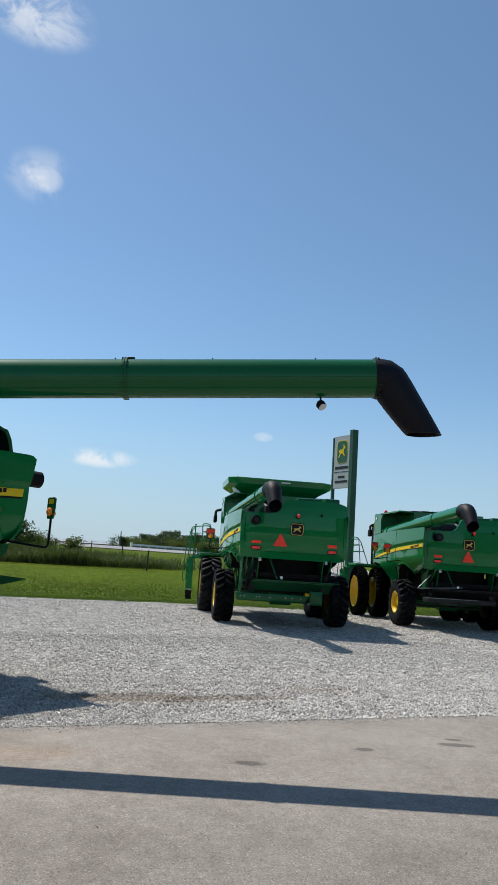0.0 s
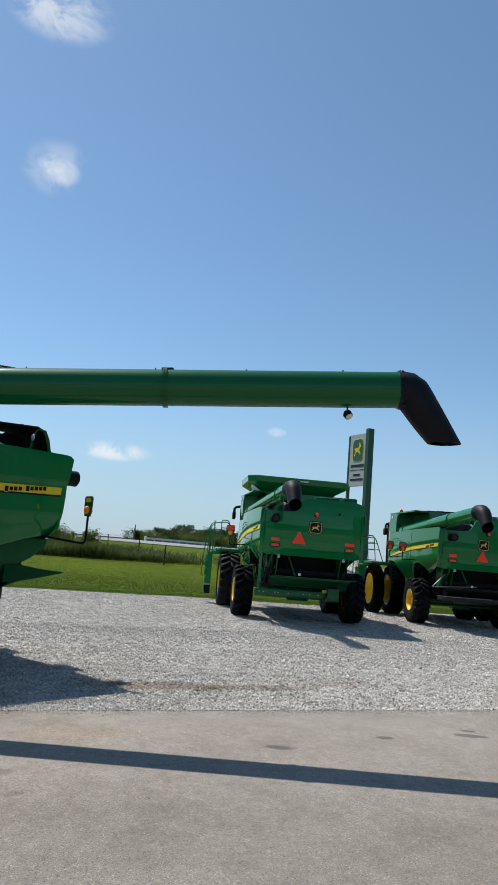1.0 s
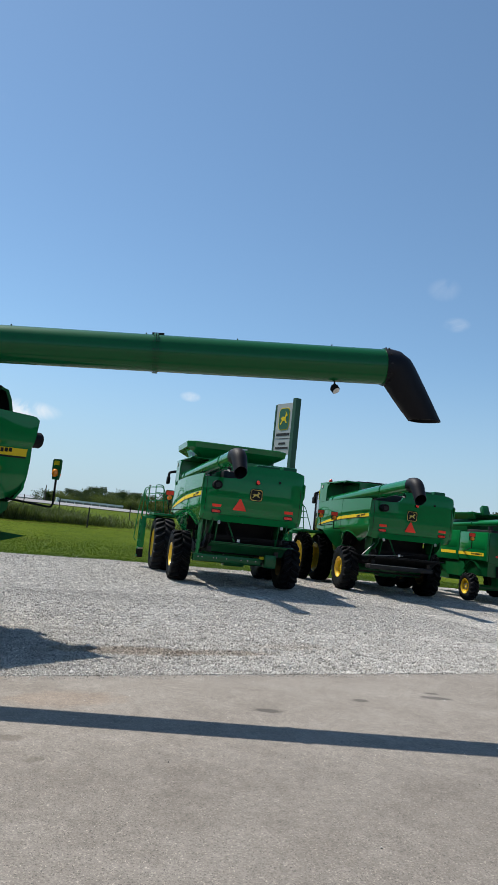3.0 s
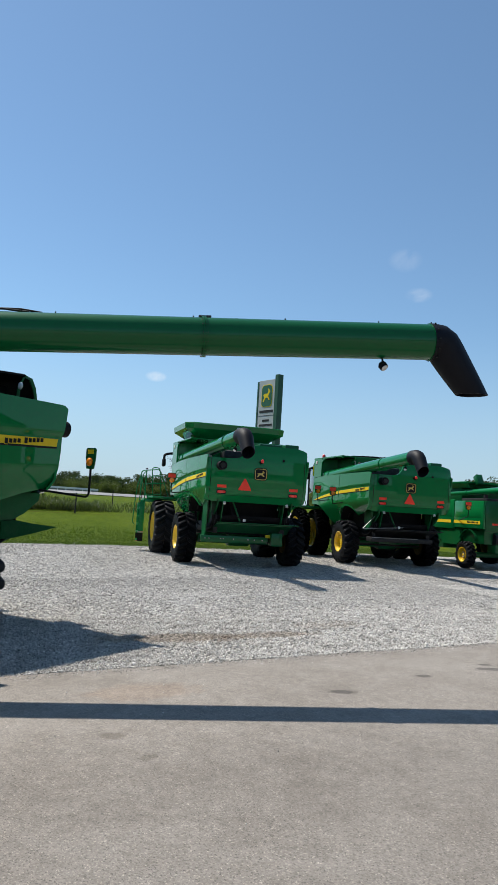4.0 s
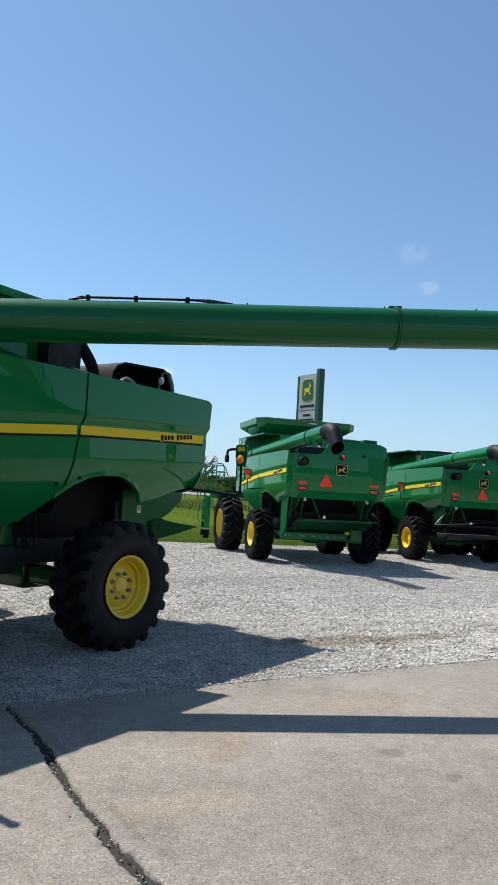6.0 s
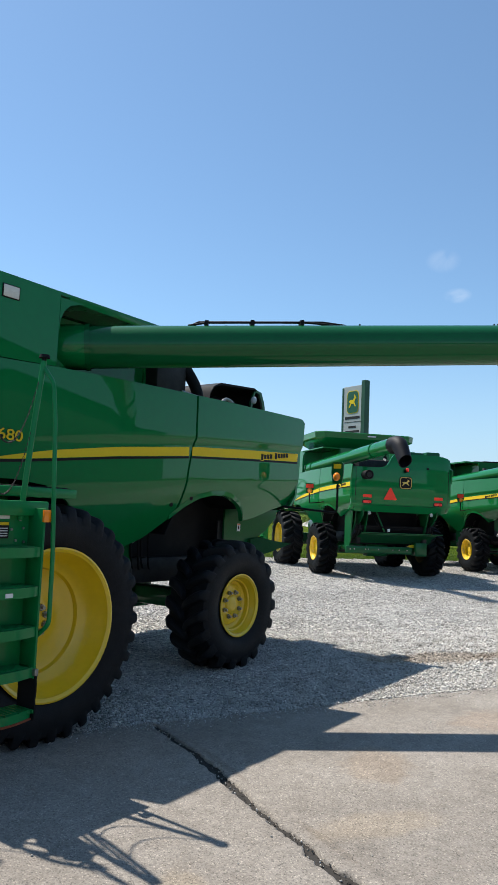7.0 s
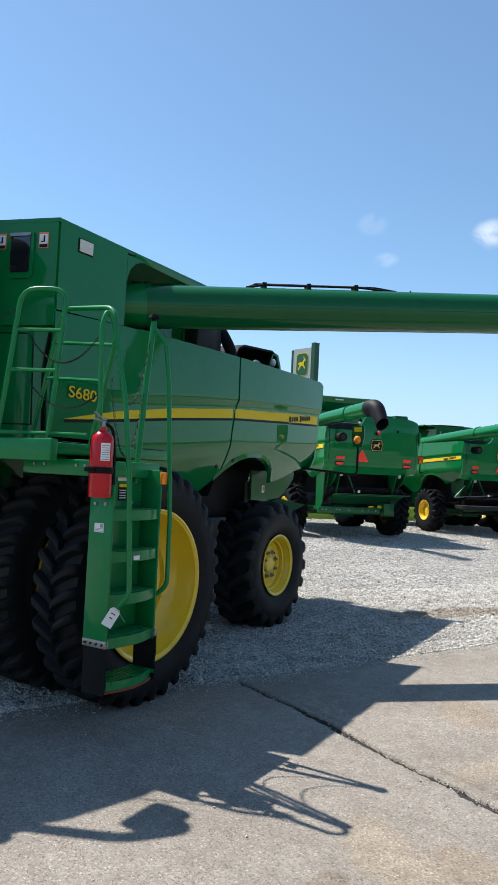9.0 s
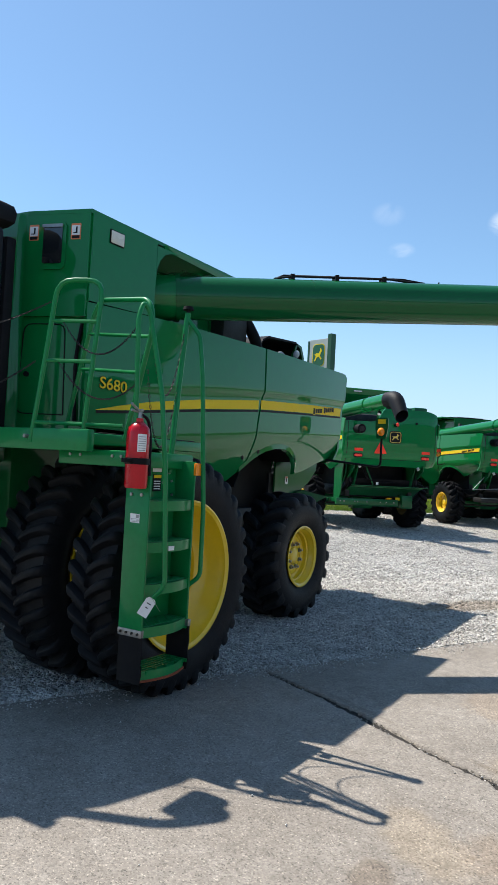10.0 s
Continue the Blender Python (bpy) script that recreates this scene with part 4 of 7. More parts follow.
def underbody(parent, wings, rear):
    """Chassis rails, axles, chopper, spreader and a black belly that stands for the shade between them."""
    # black box fills the underside where only deep shade lies
    part("belly", box(BM(), (0.9, -0.95, 0.95), (4.6, 0.95, 3.05), 0.06), BLACK, parent, "inner housing, blackened for the shade inside", smooth=30)
    part("engine_bay", box(BM(), (2.95, -1.45, 2.3), (5.45, 1.45, 3.2), 0.05), IRON, parent, smooth=30)
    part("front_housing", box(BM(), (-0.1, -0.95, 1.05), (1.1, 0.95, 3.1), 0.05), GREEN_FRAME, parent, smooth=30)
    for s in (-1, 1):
        # dark iron, not green: the underbody shade is given by the colour
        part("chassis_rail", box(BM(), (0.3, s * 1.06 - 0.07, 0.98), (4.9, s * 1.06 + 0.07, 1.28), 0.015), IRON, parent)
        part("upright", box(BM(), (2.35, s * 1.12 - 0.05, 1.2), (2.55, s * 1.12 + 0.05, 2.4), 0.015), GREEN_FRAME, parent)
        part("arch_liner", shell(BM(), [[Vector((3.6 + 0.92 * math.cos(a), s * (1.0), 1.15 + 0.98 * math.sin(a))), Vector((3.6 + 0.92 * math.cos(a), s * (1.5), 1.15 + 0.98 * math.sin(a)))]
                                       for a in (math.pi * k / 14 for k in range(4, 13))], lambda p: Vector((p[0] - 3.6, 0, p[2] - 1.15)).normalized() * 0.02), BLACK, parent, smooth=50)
        # darker green gives this shield the shade of the wheel arch
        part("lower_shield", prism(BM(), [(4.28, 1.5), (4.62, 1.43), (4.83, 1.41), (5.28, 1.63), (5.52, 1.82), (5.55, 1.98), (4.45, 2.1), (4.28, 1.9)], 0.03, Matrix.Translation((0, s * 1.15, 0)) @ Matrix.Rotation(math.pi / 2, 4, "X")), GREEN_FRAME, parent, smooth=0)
        lab = part("warning_label", box(BM(), (4.565, s * 1.185 - 0.002, 1.61), (4.635, s * 1.185 + 0.002, 1.715)), DECAL_WHITE, parent)
        part("label_figure", box(BM(), (4.588, s * 1.185 - 0.004, 1.635), (4.612, s * 1.185 + 0.004, 1.69)), DECAL_BLACK, lab)
        part("label_head", box(BM(), (4.568, s * 1.185 - 0.003, 1.695), (4.632, s * 1.185 + 0.003, 1.712)), STICKER_EDGE, lab)
        part("step_plate", box(BM(), (1.2, s * 1.0 - 0.3, 1.5), (2.3, s * 1.0 + 0.1, 1.54), 0.01), GREEN_FRAME, parent)
        rod = part("hydraulic_cylinder", tube(BM(), [(2.75, s * 1.2, 1.62), (3.0, s * 1.22, 1.80)], 0.022, 10), IRON, parent)
        part("piston_rod", tube(BM(), [(2.55, s * 1.18, 1.47), (2.76, s * 1.2, 1.625)], 0.012, 8), STEEL, rod)
        for k in range(4):
            y = s * (1.18 + 0.035 * (k % 2))
            part("hose", tube(BM(), rounded([(2.50 + 0.10 * k, y, 1.95), (2.48 + 0.09 * k, y + s * 0.03, 1.55), (2.55 + 0.08 * k, y, 1.22), (2.72 + 0.1 * k, s * 1.05, 1.08)], 0.12), 0.014, 6), BLACK, parent)
        part("drive_plate", prism(BM(), [(1.55, 0.95), (2.12, 0.98), (2.22, 1.20), (2.20, 1.62), (1.55, 1.62)], 0.03, Matrix.Translation((0, s * 1.22, 0)) @ Matrix.Rotation(math.pi / 2, 4, "X")), GREEN_FRAME, parent, smooth=0)
        gear = part("drive_box", box(BM(), (2.0, s * 1.0 - 0.16, 0.86), (2.62, s * 1.0 + 0.14, 1.20), 0.05), IRON, parent)
        part("bolt_row", box(BM(), (2.05, s * 1.15 - 0.004, 1.215), (2.55, s * 1.15 + 0.004, 1.225)), STEEL, gear)
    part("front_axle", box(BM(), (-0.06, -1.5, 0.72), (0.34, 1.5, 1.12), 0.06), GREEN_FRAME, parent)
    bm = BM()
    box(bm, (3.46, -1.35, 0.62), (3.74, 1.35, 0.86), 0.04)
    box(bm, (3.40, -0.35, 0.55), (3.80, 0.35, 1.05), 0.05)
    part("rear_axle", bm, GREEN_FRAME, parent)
    part("tie_rod", tube(BM(), [(3.85, -1.3, 0.7), (3.85, 1.3, 0.7)], 0.03, 10), IRON, parent)
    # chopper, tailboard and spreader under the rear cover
    # black in place of green: the rear opening's shade is in the colour
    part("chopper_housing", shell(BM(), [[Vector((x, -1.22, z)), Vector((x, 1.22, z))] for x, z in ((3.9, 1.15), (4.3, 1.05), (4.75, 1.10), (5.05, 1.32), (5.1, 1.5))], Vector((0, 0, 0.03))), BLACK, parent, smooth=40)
    part("spreader_beam", box(BM(), (5.16, -1.08, 1.30), (5.24, 1.50, 1.33), 0.008), IRON if rear == "dark" else GREEN_FRAME, parent)
    part("spreader_floor", shell(BM(), [[Vector((5.2, -1.1, 1.29)), Vector((5.2, 1.3, 1.29))], [Vector((4.9, -1.1, 1.18)), Vector((4.9, 1.3, 1.18))], [Vector((4.66, -1.1, 1.02)), Vector((4.66, 1.3, 1.02))]], Vector((0, 0, -0.02))), IRON if rear == "dark" else GREEN_FRAME, parent)
    if rear == "beam":
        beam = part("lower_beam", box(BM(), (5.10, -1.55, 0.72), (5.22, 0.50, 0.92), 0.015), GREEN_FRAME, parent)
        for y in (-1.42, -1.30, -0.95, -0.86, -0.55, -0.1, 0.1, 0.35):
            part("beam_bolt", cyl(BM(), (5.22, y, 0.83), (5.232, y, 0.83), 0.018, seg=8), STEEL, beam)
        part("beam_reflector", box(BM(), (5.02, 0.50, 0.90), (5.05, 0.64, 0.99), 0.006), DECAL_YELLOW, beam)
        part("beam_box", box(BM(), (4.85, 0.64, 0.66), (5.2, 1.0, 1.06), 0.03), GREEN_FRAME, beam)
        for y in (-1.30, 0.40):
            part("beam_arm", box(BM(), (4.2, y - 0.05, 0.78), (5.12, y + 0.05, 0.90), 0.01), GREEN_FRAME, beam)
        # the shield that closes the spreader housing
        part("spreader_side", prism(BM(), [(4.70, 1.95), (5.30, 1.95), (5.24, 1.55), (5.20, 1.10), (5.10, 0.90), (4.70, 0.90)], 0.03, Matrix.Translation((0, -1.40, 0)) @ Matrix.Rotation(math.pi / 2, 4, "X")), GREEN_FRAME, parent, smooth=0)
    elif rear == "dark":
        part("support_strut", tube(BM(), [(5.2, -1.0, 1.93), (5.2, -1.62, 1.30), (5.25, -0.1, 1.40)], 0.016, 8, radius=0.03), STEEL, parent, "bright bent support rod")
        part("spreader_pan", box(BM(), (4.7, -1.27, 0.86), (5.2, 1.1, 1.02), 0.03), IRON, parent, "dark spreader pan")
        part("pan_edge", box(BM(), (5.18, -1.25, 1.0), (5.215, 0.5, 1.02), 0.004), STEEL, parent, "worn bare edge of the pan")
    for s in (-1, 1):
        rows = [[Vector((x, s * 0.62, z0)), Vector((x, s * (0.62 + w), z0 + 0.02)), Vector((x, s * (0.62 + w), z1)), Vector((x, s * 0.62, z1))] for x, w, z0, z1 in
                ((4.82, 0.62, 1.22, 1.50), (5.05, 0.62, 1.24, 1.525), (5.40, 0.61, 1.30, 1.475), (5.65, 0.60, 1.35, 1.45), (5.93, 0.585, 1.405, 1.425))]
        if wings:
            bm = BM()
            ring = [[bm.verts.new(p) for p in row] for row in rows]
            for p, q in zip(ring, ring[1:]):
                for k in range(4):
                    bm.faces.new((p[k], p[(k + 1) % 4], q[(k + 1) % 4], q[k]))
            bm.faces.new(ring[0])
            bm.faces.new(ring[-1])
            # the wing's shade is put into its darker green
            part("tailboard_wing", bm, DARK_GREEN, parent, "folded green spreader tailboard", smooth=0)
        # dark iron puts the shade beneath the wing into the colour
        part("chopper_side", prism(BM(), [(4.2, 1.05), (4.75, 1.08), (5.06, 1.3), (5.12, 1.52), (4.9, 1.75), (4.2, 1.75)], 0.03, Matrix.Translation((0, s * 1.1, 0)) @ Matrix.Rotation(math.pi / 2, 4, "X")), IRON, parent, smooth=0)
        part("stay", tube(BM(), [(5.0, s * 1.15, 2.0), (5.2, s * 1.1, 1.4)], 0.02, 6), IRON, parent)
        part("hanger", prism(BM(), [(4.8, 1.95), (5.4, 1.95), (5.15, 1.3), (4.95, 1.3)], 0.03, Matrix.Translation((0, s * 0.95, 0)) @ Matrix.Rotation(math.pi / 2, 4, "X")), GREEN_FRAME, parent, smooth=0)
    # drum blackened so that the opening reads as deep shade
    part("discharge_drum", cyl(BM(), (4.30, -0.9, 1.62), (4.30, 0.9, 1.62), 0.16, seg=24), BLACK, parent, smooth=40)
    part("hose", tube(BM(), rounded([(5.1, -0.7, 1.9), (5.3, -0.65, 1.55), (5.2, -0.2, 1.4), (5.15, 0.4, 1.45)], 0.15), 0.018, 6), BLACK, parent)
    part("lift_strut", tube(BM(), [(5.15, -0.62, 1.95), (5.22, -0.38, 1.36)], 0.028, 10), GREEN_FRAME, parent)
    if rear:
        part("side_plate", prism(BM(), [(4.75, 1.95), (5.28, 1.95), (5.2, 1.62), (4.98, 1.30), (4.75, 1.25)], 0.03, Matrix.Translation((0, -1.28, 0)) @ Matrix.Rotation(math.pi / 2, 4, "X")), GREEN_FRAME, parent, smooth=0)
    part("floor_label", box(BM(), (5.262, -0.30, 1.36), (5.266, -0.22, 1.44)), DECAL_WHITE, parent)
    part("feeder_house", box(BM(), (-1.5, -0.7, 0.75), (-0.05, 0.7, 1.55), 0.06, Matrix.Translation((0, 0, 0)) @ Matrix.Rotation(radians(0), 4, "Y")), GREEN_FRAME, parent)


def engine_deck(parent, hood, bulk):
    """Radiator box, exhaust and hoses on top, behind the tank."""
    part("deck", box(BM(), (2.85, -1.5, 3.12), (5.5, 1.5, 3.2), 0.02), IRON, parent)
    part("engine_block", box(BM(), (2.9, -0.6, 3.15), (3.5, 0.8, 3.62), 0.08), IRON, parent, smooth=30)
    part("air_intake", tube(BM(), rounded([(3.05, -0.9, 3.75), (3.15, -1.0, 3.35), (3.5, -1.1, 3.25), (3.9, -1.1, 3.28)], 0.12), 0.08, 12), IRON, parent, "dark curved intake pipe", smooth=50)
    rows = []
    for x, z in ((4.24, 3.2), (4.28, 3.56), (4.36, 3.67), (4.52, 3.74), (5.34, 3.79), (5.48, 3.74), (5.56, 3.6), (5.66, 3.26)):
        rows.append([Vector((x, y, z)) for y in (-0.82, -0.4, 0.0, 0.3)])
    if hood:
        part("engine_hood", shell(BM(), rows, Vector((0, 0, -0.03))), BLACK, parent, "black hood over the engine", smooth=30)
    for y in (-0.84, 0.28) if hood else ():
        rows = []
        for x, z in ((5.25, 3.22), (5.28, 3.60), (5.36, 3.765), (5.49, 3.74), (5.57, 3.6), (5.67, 3.24)):
            rows.append([Vector((x, y, z)), Vector((x + 0.02, y + 0.05, z))])
        part("hood_rim", shell(BM(), rows, Vector((-0.05, 0, -0.03))), GREEN_FRAME, parent, smooth=30)
    if hood:
        part("duct", tube(BM(), rounded([(3.3, -1.0, 3.95), (3.38, -1.15, 3.7), (3.5, -1.25, 3.45), (3.55, -1.25, 3.2)], 0.15, 5), 0.075, 14), BLACK, parent, "black air duct beside the engine", smooth=50)
        part("support_strut", tube(BM(), [(3.0, -1.42, 3.34), (3.75, -1.36, 3.31)], 0.016, 8), STEEL, parent)
        part("coolant_hose", tube(BM(), rounded([(3.9, -1.3, 3.28), (4.05, -1.28, 3.42), (4.25, -1.24, 3.40), (4.4, -1.2, 3.3)], 0.12), 0.022, 8), STEEL, parent)
    part("engine_lamp", ball(BM(), (5.22, -0.9, 3.58), 0.055, (0.5, 1, 1.1)), LAMP_GLASS, parent)
    if bulk:
        part("air_box", box(BM(), (2.8, -1.2, 3.15), (3.36, 1.0, 3.93), 0.06), IRON, parent, "dark housing behind the tank", smooth=30)
    bm = BM()
    if hood:
        box(bm, (4.35, -0.45, 3.15), (5.36, 0.25, 3.62), 0.04)
    else:
        box(bm, (4.3, 0.10, 3.4), (5.2, 0.85, 3.76), 0.04)
        box(bm, (4.2, 0.95, 3.4), (5.15, 1.4, 3.80), 0.04)
    part("screen_box", bm, BLACK if hood else GREEN_FRAME, parent, "radiator screen boxes", smooth=30)
    bm = BM()
    for k in range(7):
        tube(bm, rounded([(3.0 + 0.25 * k, -1.35 + 0.03 * (k % 3), 3.26), (3.15 + 0.25 * k, -1.25, 3.33 + 0.02 * (k % 2)), (3.35 + 0.25 * k, -1.3, 3.27)], 0.1), 0.018 + 0.006 * (k % 3), 6)
    part("hose", bm, STEEL, parent, "grey hoses along the deck")
    bm = cyl(BM(), (5.60, -1.18, 2.98), (5.95, -1.18, 2.98), 0.13, seg=24)
    part("air_filter", bm, BLACK, parent, "round black filter canister at the rear", smooth=40)
    part("filter_cap", cyl(BM(), (5.95, -1.18, 2.98), (5.97, -1.18, 2.98), 0.075, seg=20), IRON, parent)


def rear_fittings(parent, tri_y, tri_z, badge_y, badge_z):
    """Lamps, reflectors, triangle and badge on the rear cover."""
    s = 0.40
    tri = [(-s / 2 + 0.015, 0), (s / 2 - 0.015, 0), (s / 2, 0.02), (0.02, s * 0.87), (-0.02, s * 0.87), (-s / 2, 0.02)]
    t = part("slow_vehicle_triangle", prism(BM(), tri, 0.006, on_rear(tri_y, 2.62, 0.004) @ Matrix.Translation((0, tri_z - 2.62, 0))), RED_SIGN, parent, "bright red slow-moving-vehicle triangle", smooth=0)
    badge(parent, on_rear(badge_y, badge_z, 0.002), 0.40, DECAL_BLACK, BADGE_GOLD, BADGE_GOLD, label="black badge with a pale gold border and mark")
    for y in (-1.11, 1.11):
        part("reflector", prism(BM(), rrect(0.27, 0.085, 0.01), 0.01, on_rear(y, 2.38, 0.004)), RED_SIGN, parent, smooth=0)
        l = part("tail_lamp", prism(BM(), rrect(0.30, 0.12, 0.055, 6), 0.02, on_rear(y, 2.215, 0.004)), BLACK, parent, "dark oval tail lamp", smooth=0)
        part("lens", prism(BM(), rrect(0.25, 0.075, 0.036, 6), 0.01, on_rear(y, 2.215, 0.024)), RED_LENS, l, smooth=0)
    b = part("beacon_base", cyl(BM(), (5.66, 0.05, 3.16), (5.78, 0.05, 3.16), 0.055, seg=14), BLACK, parent)
    part("beacon", ball(BM(), (5.80, 0.05, 3.18), 0.05, (0.8, 1, 1.2)), RED_LENS, b, "red beacon lamp")
    part("cover_groove", shell(BM(), [[Vector((rear_x(y, 2.12) + 0.002, y, 2.12)), Vector((rear_x(y, 2.13) + 0.002, y, 2.13))] for y in (-1.2 + 0.12 * k for k in range(21))], Vector((-0.01, 0, 0))), DECAL_BLACK, parent)
    part("handle_plug", cyl(BM(), (5.66, 0.75, 3.25), (5.70, 0.75, 3.25), 0.035, seg=12), BLACK, parent)
    for y in (-1.45, 1.45):
        part("cover_seam", shell(BM(), [[Vector((rear_x(y, z) + 0.0025, y - 0.008, z)), Vector((rear_x(y, z) + 0.0025, y + 0.008, z))] for z in (2.0 + 0.1 * k for k in range(13))], Vector((-0.01, 0, 0))), DECAL_BLACK, parent, "dark seam of the rear cover")
    for y in (-0.95, 1.0):
        part("rear_work_lamp", cyl(BM(), (5.42, y, 1.93), (5.46, y, 1.87), 0.045, seg=14), LAMP_GLASS, parent, "round rear work lamp")


def cab(parent, reach):
    part("cab_glass", box(BM(), (-1.95, -1.26, 1.95), (-0.47, 1.26, 3.72), 0.14), GLASS_DARK, parent, "dark tinted cab glass", smooth=40)
    plan = [(-0.52, 1.33), (-1.1, 1.33), (-1.6, 1.18), (-2.02, 0.86), (-2.28, 0.35)]
    plan += [(x, -y) for x, y in plan[::-1]]
    bm = BM()
    rings = [[bm.verts.new((-1.2 + (x + 1.2) * k, y * k, z)) for x, y in plan] for z, k in ((3.72, 0.95), (3.76, 0.99), (3.84, 1.0), (3.90, 0.98), (3.94, 0.92))]
    for p, q in zip(rings, rings[1:]):
        for i in range(len(plan)):
            bm.faces.new((p[i], p[(i + 1) % len(plan)], q[(i + 1) % len(plan)], q[i]))
    bm.faces.new(rings[0])
    bm.faces.new(rings[-1])
    part("cab_roof", bm, BLACK, parent, "black cab roof", smooth=40)
    for x in (-0.5, -1.9):
        for y in (-1.22, 1.22):
            part("pillar", box(BM(), (x - 0.05, y - 0.045, 1.9), (x + 0.05, y + 0.04, 3.66), 0.02), BLACK, parent)
    part("cab_floor", box(BM(), (-2.0, -1.0, 1.75), (-0.2, 1.0, 1.97), 0.04), GREEN_FRAME, parent)
    bm = tube(BM(), rounded([(-1.75, -1.15, 3.74), (-1.55, 0.25 - reach, 3.70), (-1.28, -reach, 3.62), (-1.24, -reach, 3.4)], 0.12), 0.05, 8)
    m = part("mirror_arm", bm, BLACK, parent)
    part("mirror_head", box(BM(), (-1.46, -reach - 0.06, 3.17), (-1.12, 0.06 - reach, 3.47), 0.05), BLACK, m, smooth=40)
    bm = cyl(BM(), (-1.0, -1.0, 3.92), (-1.0, -1.0, 3.98), 0.06, seg=12)
    b = part("beacon_base", bm, BLACK, parent)
    part("beacon", ball(BM(), (-1.0, -1.0, 4.03), 0.07, (1, 1, 1.2)), RED_LENS, b)


def front_corner(parent):
    """The bulkhead below the tank's front, with its door, and the wall beside the cab."""
    rows = []
    for i in range(10):
        t = i / 9
        rows.append([Vector((0.06 - 0.24 * t, -1.66 + 0.62 * t, 1.95 + 1.16 * k / 6)) for k in range(7)])
    part("bulkhead", shell(BM(), rows, Vector((0.04, 0.02, 0))), GREEN, parent, smooth=50)
    rows = []
    for z, flare in ((2.0, 0.42), (2.4, 0.34), (2.7, 0.24), (2.9, 0.16), (3.1, 0.10), (3.36, 0.07), (3.7, 0.065), (3.93, 0.06), (3.975, 0.04)):
        row = []
        for k in range(7):
            a = math.pi / 2 * k / 6
            row.append(Vector((-0.195 - flare * (1 - math.cos(a)), -1.10 + 0.07 * math.sin(a), z)))
        rows.append(row)
    part("corner_fairing", shell(BM(), rows, Vector((0.02, 0.03, 0))), GREEN, parent, "curved green fairing beside the cab", smooth=60)
    n = Vector((-0.936, -0.351, 0))
    def on(t, z, lift):
        return Vector((0.06 - 0.24 * t, -1.66 + 0.62 * t, z)) + n * lift
    loop = rounded([on(t, z, 0.004) for t, z in ((0.30, 2.2), (0.34, 3.0), (0.92, 3.0), (0.98, 2.2), (0.30, 2.2))], 0.08)
    part("door_seal", tube(BM(), loop, 0.0055, 5), BLACK, parent, "dark seam round the service door")
    part("door_latch", cyl(BM(), on(0.85, 2.55, 0), on(0.85, 2.55, 0.02), 0.025, seg=10), BLACK, parent)
    part("seal_strip", tube(BM(), rounded([on(0.08, 3.04, 0.02), on(0.16, 2.7, 0.02), on(0.12, 2.15, 0.02)], 0.2), 0.018, 6), BLACK, parent)
    # tank front: window and stickers
    def tf(t, z, lift):
        return Vector((-0.02 - 0.18 * t, -1.68 + 0.60 * t, z)) + Vector((-0.958, -0.287, 0)) * lift
    def plate(t0, t1, z0, z1, lift, thick, mat, name, parent, label="", r=0.02):
        a, b = tf(t0, z0, lift), tf(t1, z0, lift)
        u = (b - a).normalized()
        w = (b - a).length
        m = Matrix.Translation((a + b) / 2 + Vector((0, 0, (z1 - z0) / 2))) @ Matrix(((u.x, 0, -0.958, 0), (u.y, 0, -0.287, 0), (0, 1, 0, 0), (0, 0, 0, 1)))
        return part(name, prism(BM(), rrect(w, z1 - z0, r), thick, m), mat, parent, label, smooth=0)
    fr = plate(0.35, 0.75, 3.47, 3.895, 0.0, 0.022, GREEN, "window_frame", parent, "raised green frame", 0.05)
    plate(0.40, 0.70, 3.52, 3.855, 0.022, 0.008, GLASS_DARK, "pane", fr, "dark inspection window")
    plate(0.39, 0.71, 3.838, 3.866, 0.030, 0.012, STEEL, "hinge", fr, r=0.008)
    for t in (0.14, 0.80):
        s = plate(t, t + 0.15, 3.735, 3.875, 0.001, 0.003, STICKER_EDGE, "warning_sticker", parent, "small white warning sticker with an orange edge", 0.008)
        plate(t + 0.012, t + 0.138, 3.772, 3.858, 0.0045, 0.002, DECAL_WHITE, "sticker_field", s, r=0.004)
        plate(t + 0.015, t + 0.135, 3.742, 3.768, 0.0045, 0.002, DECAL_BLACK, "sticker_text", s, r=0.004)
        plate(t + 0.05, t + 0.075, 3.79, 3.845, 0.007, 0.0015, DECAL_BLACK, "sticker_figure", s, r=0.002)
        plate(t + 0.05, t + 0.115, 3.788, 3.796, 0.007, 0.0015, DECAL_BLACK, "sticker_figure", s, r=0.002)


